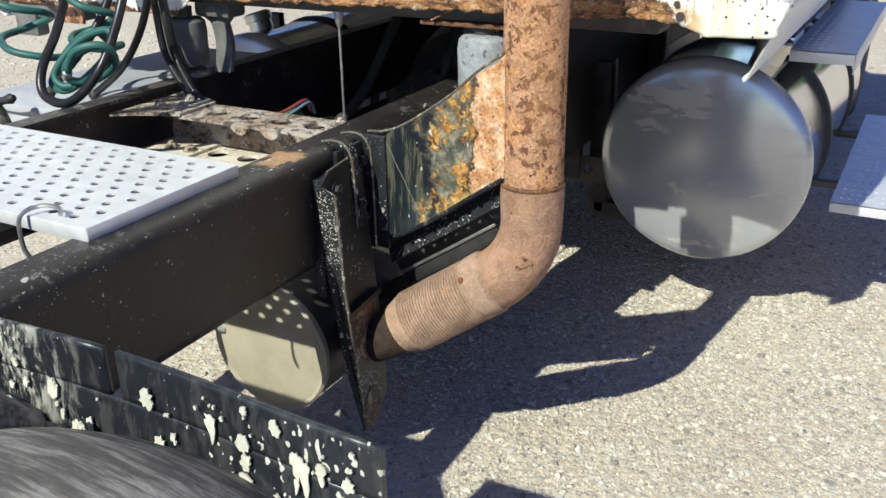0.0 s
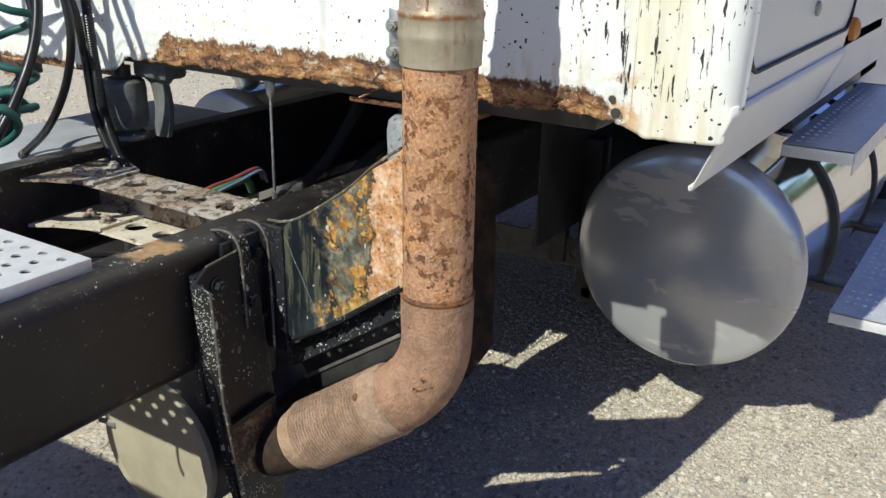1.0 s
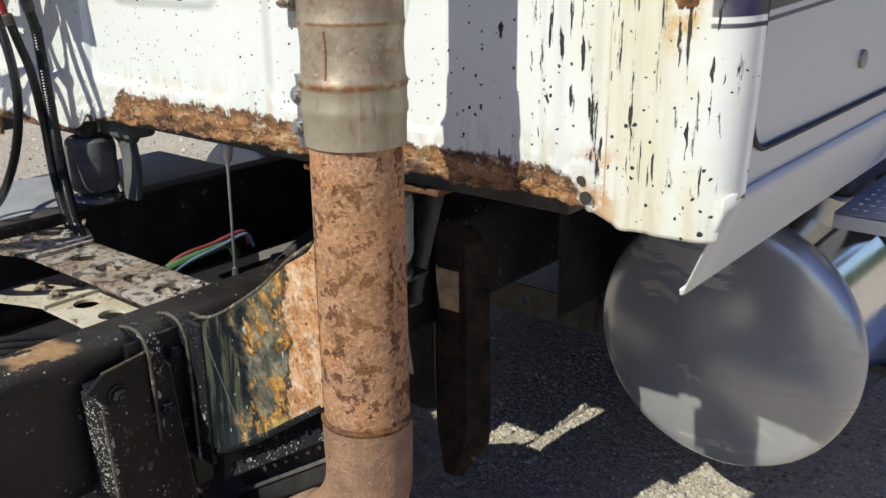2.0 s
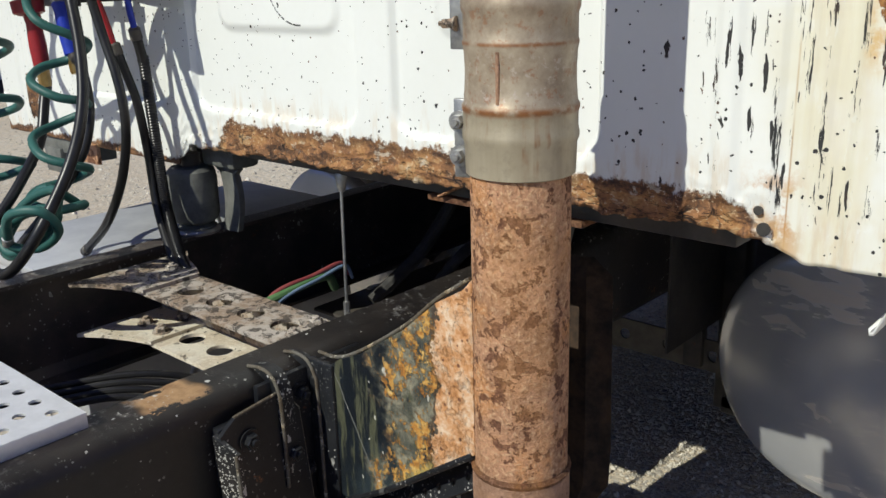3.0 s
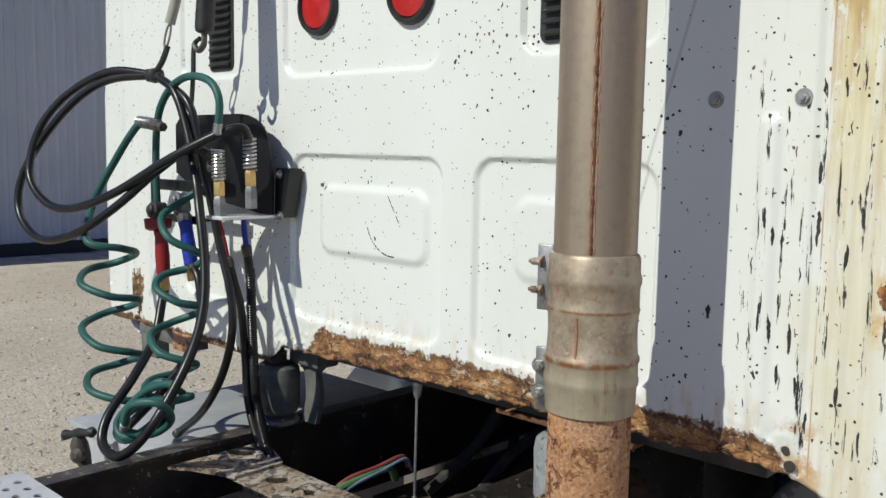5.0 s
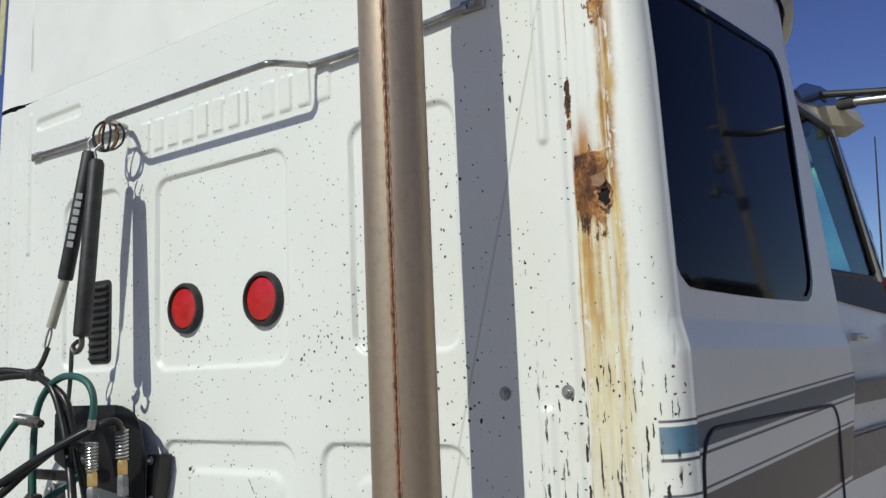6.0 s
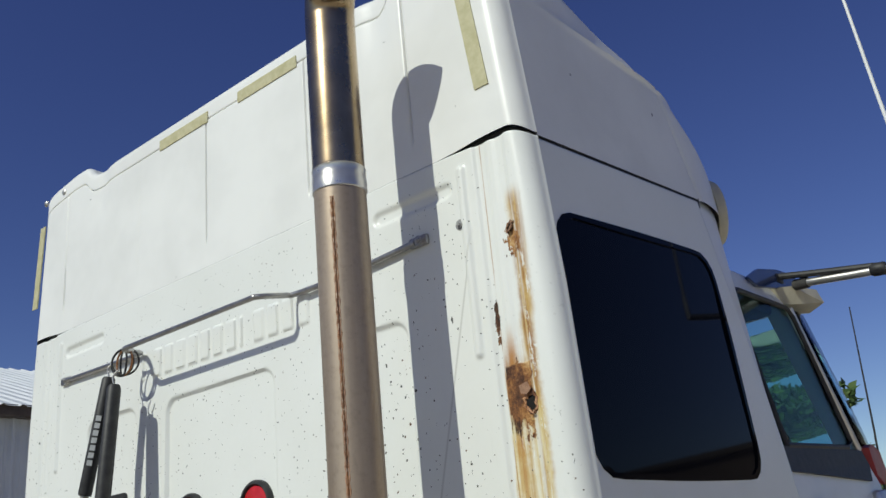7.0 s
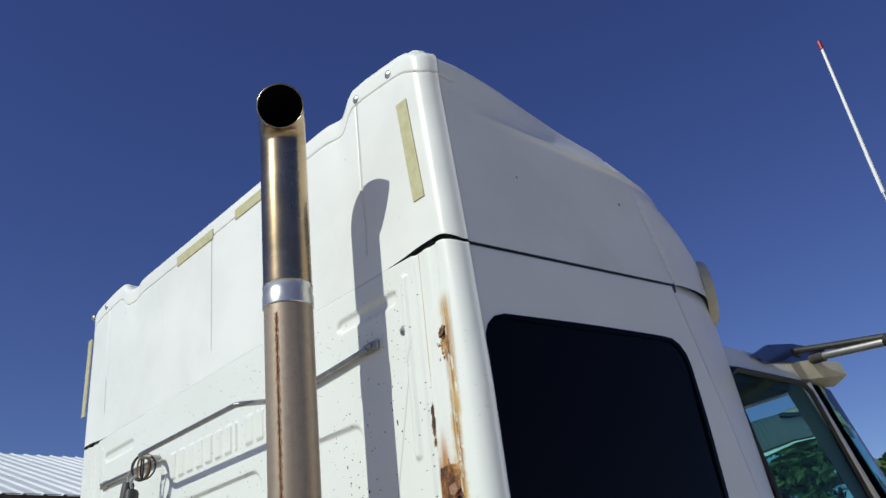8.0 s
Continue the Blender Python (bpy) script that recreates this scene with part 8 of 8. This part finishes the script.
def build_cab_details(front):
    # bulging fairing end; its turned rings stand for reflections
    lamp = part("fairing_bulge", Mesh().lathe([(0.105, 0.0), (0.105, 0.02), (0.098, 0.03), (0.088, 0.022), (0.080, 0.034), (0.066, 0.026), (0.058, 0.038), (0.0, 0.045)], frame_to((1.085, 1.335, 2.915), (0.74, 0.66, 0.06)) @ Matrix.Scale(1.18, 4), 36), M_CREAMP, front, "round cream bulge on the fairing corner, ringed for its reflections")
    part("corner_cap", Mesh().add([(0.99, 1.90, 2.70), (1.098, 1.975, 2.672), (1.10, 2.17, 2.662), (0.99, 2.17, 2.68), (0.98, 1.88, 2.748), (1.12, 1.965, 2.742), (1.155, 2.15, 2.748), (0.98, 2.17, 2.76), (1.176, 2.145, 2.686)], [(0, 3, 2, 1), (0, 1, 5, 4), (1, 2, 8), (1, 8, 5), (5, 8, 6), (8, 2, 6), (2, 3, 7, 6), (3, 0, 4, 7), (4, 5, 6, 7)]), M_CREAMP, front, "cream moulded visor end")
    for z, h, mat in ((1.70, 0.035, M_NAVY), (1.58, 0.004, M_NAVY), (1.51, 0.06, M_NAVY)):
        part("side_stripe", Mesh().box((1.203, 0.99, z - h), (1.2065, 2.34, z + h)), mat, front, "dark blue painted stripe")
    part("door_handle", Mesh().box((1.19, 1.55, 1.86), (1.215, 1.67, 1.885), 0.006), M_BRIGHT, front)
    part("amber_lamp", Mesh().lathe([(0.035, 0), (0.033, 0.015), (0.02, 0.024), (0.0, 0.026)], frame_to((1.20, 1.41, 1.215), (1, 0, 0)), 24), M_AMBER, front, "round amber marker lamp")
    part("lower_panel", Mesh().box((1.14, 1.0, 0.98), (1.16, 2.35, 1.05), 0.004), M_DARK, front)
    part("fairing_panel", Mesh().box((1.12, 2.0, 0.35), (1.16, 2.9, 1.05), 0.01), M_WHITE, front)
    part("cowl_mount", Mesh().box((1.165, 2.18, 1.76), (1.21, 2.36, 1.93), 0.02), M_BRIGHT, front)
    part("mirror_stay", Mesh().sweep([(1.20, 2.26, 1.85), (1.75, 2.05, 1.87)], 0.014, 10), M_BRIGHT, front)
    part("stay_joint", Mesh().box((1.20, 2.22, 1.82), (1.30, 2.28, 1.88), 0.01), M_RUBBER, front)
    wheel = part("steering_wheel", Mesh().sweep([Matrix.Translation((0.75, 1.95, 2.15)) @ Matrix.Rotation(radians(-45), 4, "X") @ Vector((0.22 * math.cos(a), 0.22 * math.sin(a), 0)) for a in np.linspace(0, 2 * math.pi, 30)], 0.016, 8, False), M_RUBBER, front)


M_CREAMP = make_simple("weathered_cream_plastic", (0.40, 0.37, 0.28), (0.52, 0.48, 0.37), 9.0, 0.5)
M_NAVY = make_simple("navy_stripe_paint", (0.03, 0.032, 0.06), (0.045, 0.045, 0.075), 10.0, 0.3)
M_AMBER = make_simple("amber_lens", (0.62, 0.22, 0.03), (0.7, 0.28, 0.05), 20.0, 0.3)


# ---- far things ----
def make_leaf():
    g = G("tree_leaves")
    return g.out(g.ramp(g.island, (0.0, (0.025, 0.055, 0.014)), (0.6, (0.055, 0.10, 0.025)), (1.0, (0.10, 0.15, 0.04))), 0.7)


M_LEAF = make_leaf()
M_BARK = make_simple("bark", (0.08, 0.065, 0.05), (0.14, 0.115, 0.09), 6.0, 0.9)


def leaf_cloud(rng, centres, radii, per, leaf=1.0):
    v, f = [], []
    for c, r in zip(centres, radii):
        d = rng.standard_normal((per, 3))
        d /= np.linalg.norm(d, axis=1)[:, None]
        p = np.array(c) + d * (r * (0.55 + 0.5 * rng.random((per, 1)))) * np.array([1, 1, 0.8])
        s = leaf * (0.10 + 0.16 * rng.random((per, 1)))
        a = rng.standard_normal((per, 3))
        b = rng.standard_normal((per, 3))
        for k in range(per):
            n = len(v)
            v += [tuple(p[k] - s[k] * a[k]), tuple(p[k] + s[k] * b[k]), tuple(p[k] + s[k] * a[k]), tuple(p[k] - s[k] * b[k])]
            f.append((n, n + 1, n + 2, n + 3))
    return Mesh().add(v, f)


def build_tree(x, y, h, seed):
    rng = np.random.default_rng(seed)
    t = thing("tree", (x, y, 0), "broad green leafy tree far beyond the truck", "tree", "far trees")
    tr = Mesh().sweep([(x, y, 0), (x + 0.1, y, h * 0.3), (x - 0.1, y + 0.1, h * 0.55), (x, y, h * 0.8)], [h * 0.035, h * 0.028, h * 0.018, h * 0.006], 10)
    cs, rs = [], []
    for k in range(26):
        a, e = rng.uniform(0, 6.28), rng.random()
        q = h * 0.30 * math.sqrt(rng.random()) * (1.1 - 0.5 * e)
        c = (x + q * math.cos(a), y + q * math.sin(a), h * (0.36 + 0.56 * e))
        cs.append(c)
        rs.append(h * rng.uniform(0.07, 0.13))
        if k % 3 == 0:
            tr.sweep([(x, y, h * (0.25 + 0.3 * e)), ((x + c[0]) / 2, (y + c[1]) / 2, c[2] - h * 0.06), c], [h * 0.014, h * 0.009, h * 0.003], 6)
    part("trunk", tr, M_BARK, t)
    part("crown", leaf_cloud(rng, cs, rs, 150), M_LEAF, t)


def build_far():
    for k, (x, y, h) in enumerate(((-21.0, 67.0, 12.6), (-27.5, 72.0, 13.0), (-32.5, 66.0, 14.2))):
        build_tree(x, y, h, 10 + k)
    rng = np.random.default_rng(8)
    cs = [(xx, 95 + rng.uniform(-4, 4), rng.uniform(1.0, 5.0)) for xx in np.arange(-70, 60, 1.6)]
    # unseen row on the right, added to cut sky light on the cab side
    cs += [(58 + rng.uniform(-4, 4), yy, rng.uniform(1.0, 6.0)) for yy in np.arange(-40, 95, 1.6)]
    m = leaf_cloud(rng, cs, [2.6] * len(cs), 70, 2.6)
    root = thing("far_hedge", (0, 95, 0), "low dark green row of far trees, carried on unseen to the right to darken the cab side", "treeline", kind="stuff")
    part("foliage", m, M_LEAF, root)
    hs = thing("far_garage", (19.0, 33.0, 0), "low dark brown garage far beside the yard", "building")
    part("wall", Mesh().box((14.0, 33.0, 0), (44.0, 40.0, 5.75)), M_GARAGE, hs)
    part("roof", Mesh().box((13.7, 32.7, 5.75), (44.3, 40.3, 6.0), 0.05), M_BARK, hs)
    po = thing("utility_pole", (POLE[0], POLE[1], 0), "weathered wooden utility pole with transformer can", "utility pole")
    px, py = POLE
    part("pole", Mesh().sweep([(px, py, 0), (px + 0.42, py - 0.14, 5), (px + 0.79, py - 0.26, 10.0)], [0.15, 0.12, 0.085], 14), M_POLE, po)
    part("transformer", Mesh().lathe([(0.11, 0), (0.14, 0.03), (0.15, 0.06), (0.15, 0.44), (0.16, 0.45), (0.14, 0.50), (0.05, 0.54)], Matrix.Translation((px + 1.05, py - 0.30, 8.05)), 20), M_BOLT, po)
    part("bushing", Mesh().lathe([(0.03, 0), (0.045, 0.03), (0.025, 0.05), (0.04, 0.08), (0.02, 0.14)], Matrix.Translation((px + 1.05, py - 0.30, 8.56)), 12), M_CREAMP, po)
    part("transformer_bracket", Mesh().box((px + 0.62, py - 0.26, 8.16), (px + 0.95, py - 0.20, 8.22), 0.01).box((px + 0.64, py - 0.26, 8.42), (px + 0.95, py - 0.20, 8.47), 0.01), M_UNDER, po)
    part("cross_arm", Mesh().box((px + 0.74, py - 0.30, 9.43), (px + 1.24, py - 0.22, 9.5), 0.01), M_POLE, po)
    part("insulator", Mesh().lathe([(0.03, 0), (0.06, 0.03), (0.03, 0.06), (0.05, 0.09), (0.02, 0.14)], Matrix.Translation((px + 1.18, py - 0.26, 9.5)), 12), M_UNDER, po)
    part("street_light", Mesh().lathe([(0.05, 0.36), (0.06, 0.22), (0.15, 0.18), (0.16, 0.0), (0.12, -0.05), (0.0, -0.06)], Matrix.Translation((px + 1.30, py - 0.30, 7.35)), 18), M_BOLT, po, "dusk-to-dawn lamp head")
    part("lamp_arm", Mesh().sweep(smooth_path([(px + 0.56, py - 0.2, 7.25), (px + 0.80, py - 0.25, 7.32), (px + 1.05, py - 0.28, 7.45), (px + 1.30, py - 0.30, 7.7)]), 0.025, 8), M_UNDER, po)
    part("drop_wire", Mesh().sweep(smooth_path([(px + 0.98, py - 0.28, 8.06), (px + 0.95, py - 0.30, 7.6), (px + 0.72, py - 0.26, 7.4), (px + 0.58, py - 0.2, 7.45)]), 0.018, 8), M_UNDER, po)
    part("cable_clamp", Mesh().lathe([(0.14, -0.2), (0.15, -0.17), (0.15, 0.17), (0.14, 0.2)], Matrix.Translation((px + 0.55, py - 0.18, 6.95)), 14), M_UNDER, po)


M_GARAGE = make_simple("brown_siding", (0.10, 0.075, 0.06), (0.14, 0.11, 0.09), 2.0, 0.8)
M_POLE = make_simple("weathered_pole_wood", (0.36, 0.31, 0.23), (0.48, 0.43, 0.34), 4.0, 0.85)
POLE = (8.62, 24.95)
FRONT = bpy.data.objects["front_cab"]
build_underbody()
build_cab_mounts()
build_cables()
build_side_box()
build_hose_bracket()
build_hoses()
build_bar()
build_mirror()
build_cab_details(FRONT)
build_far()
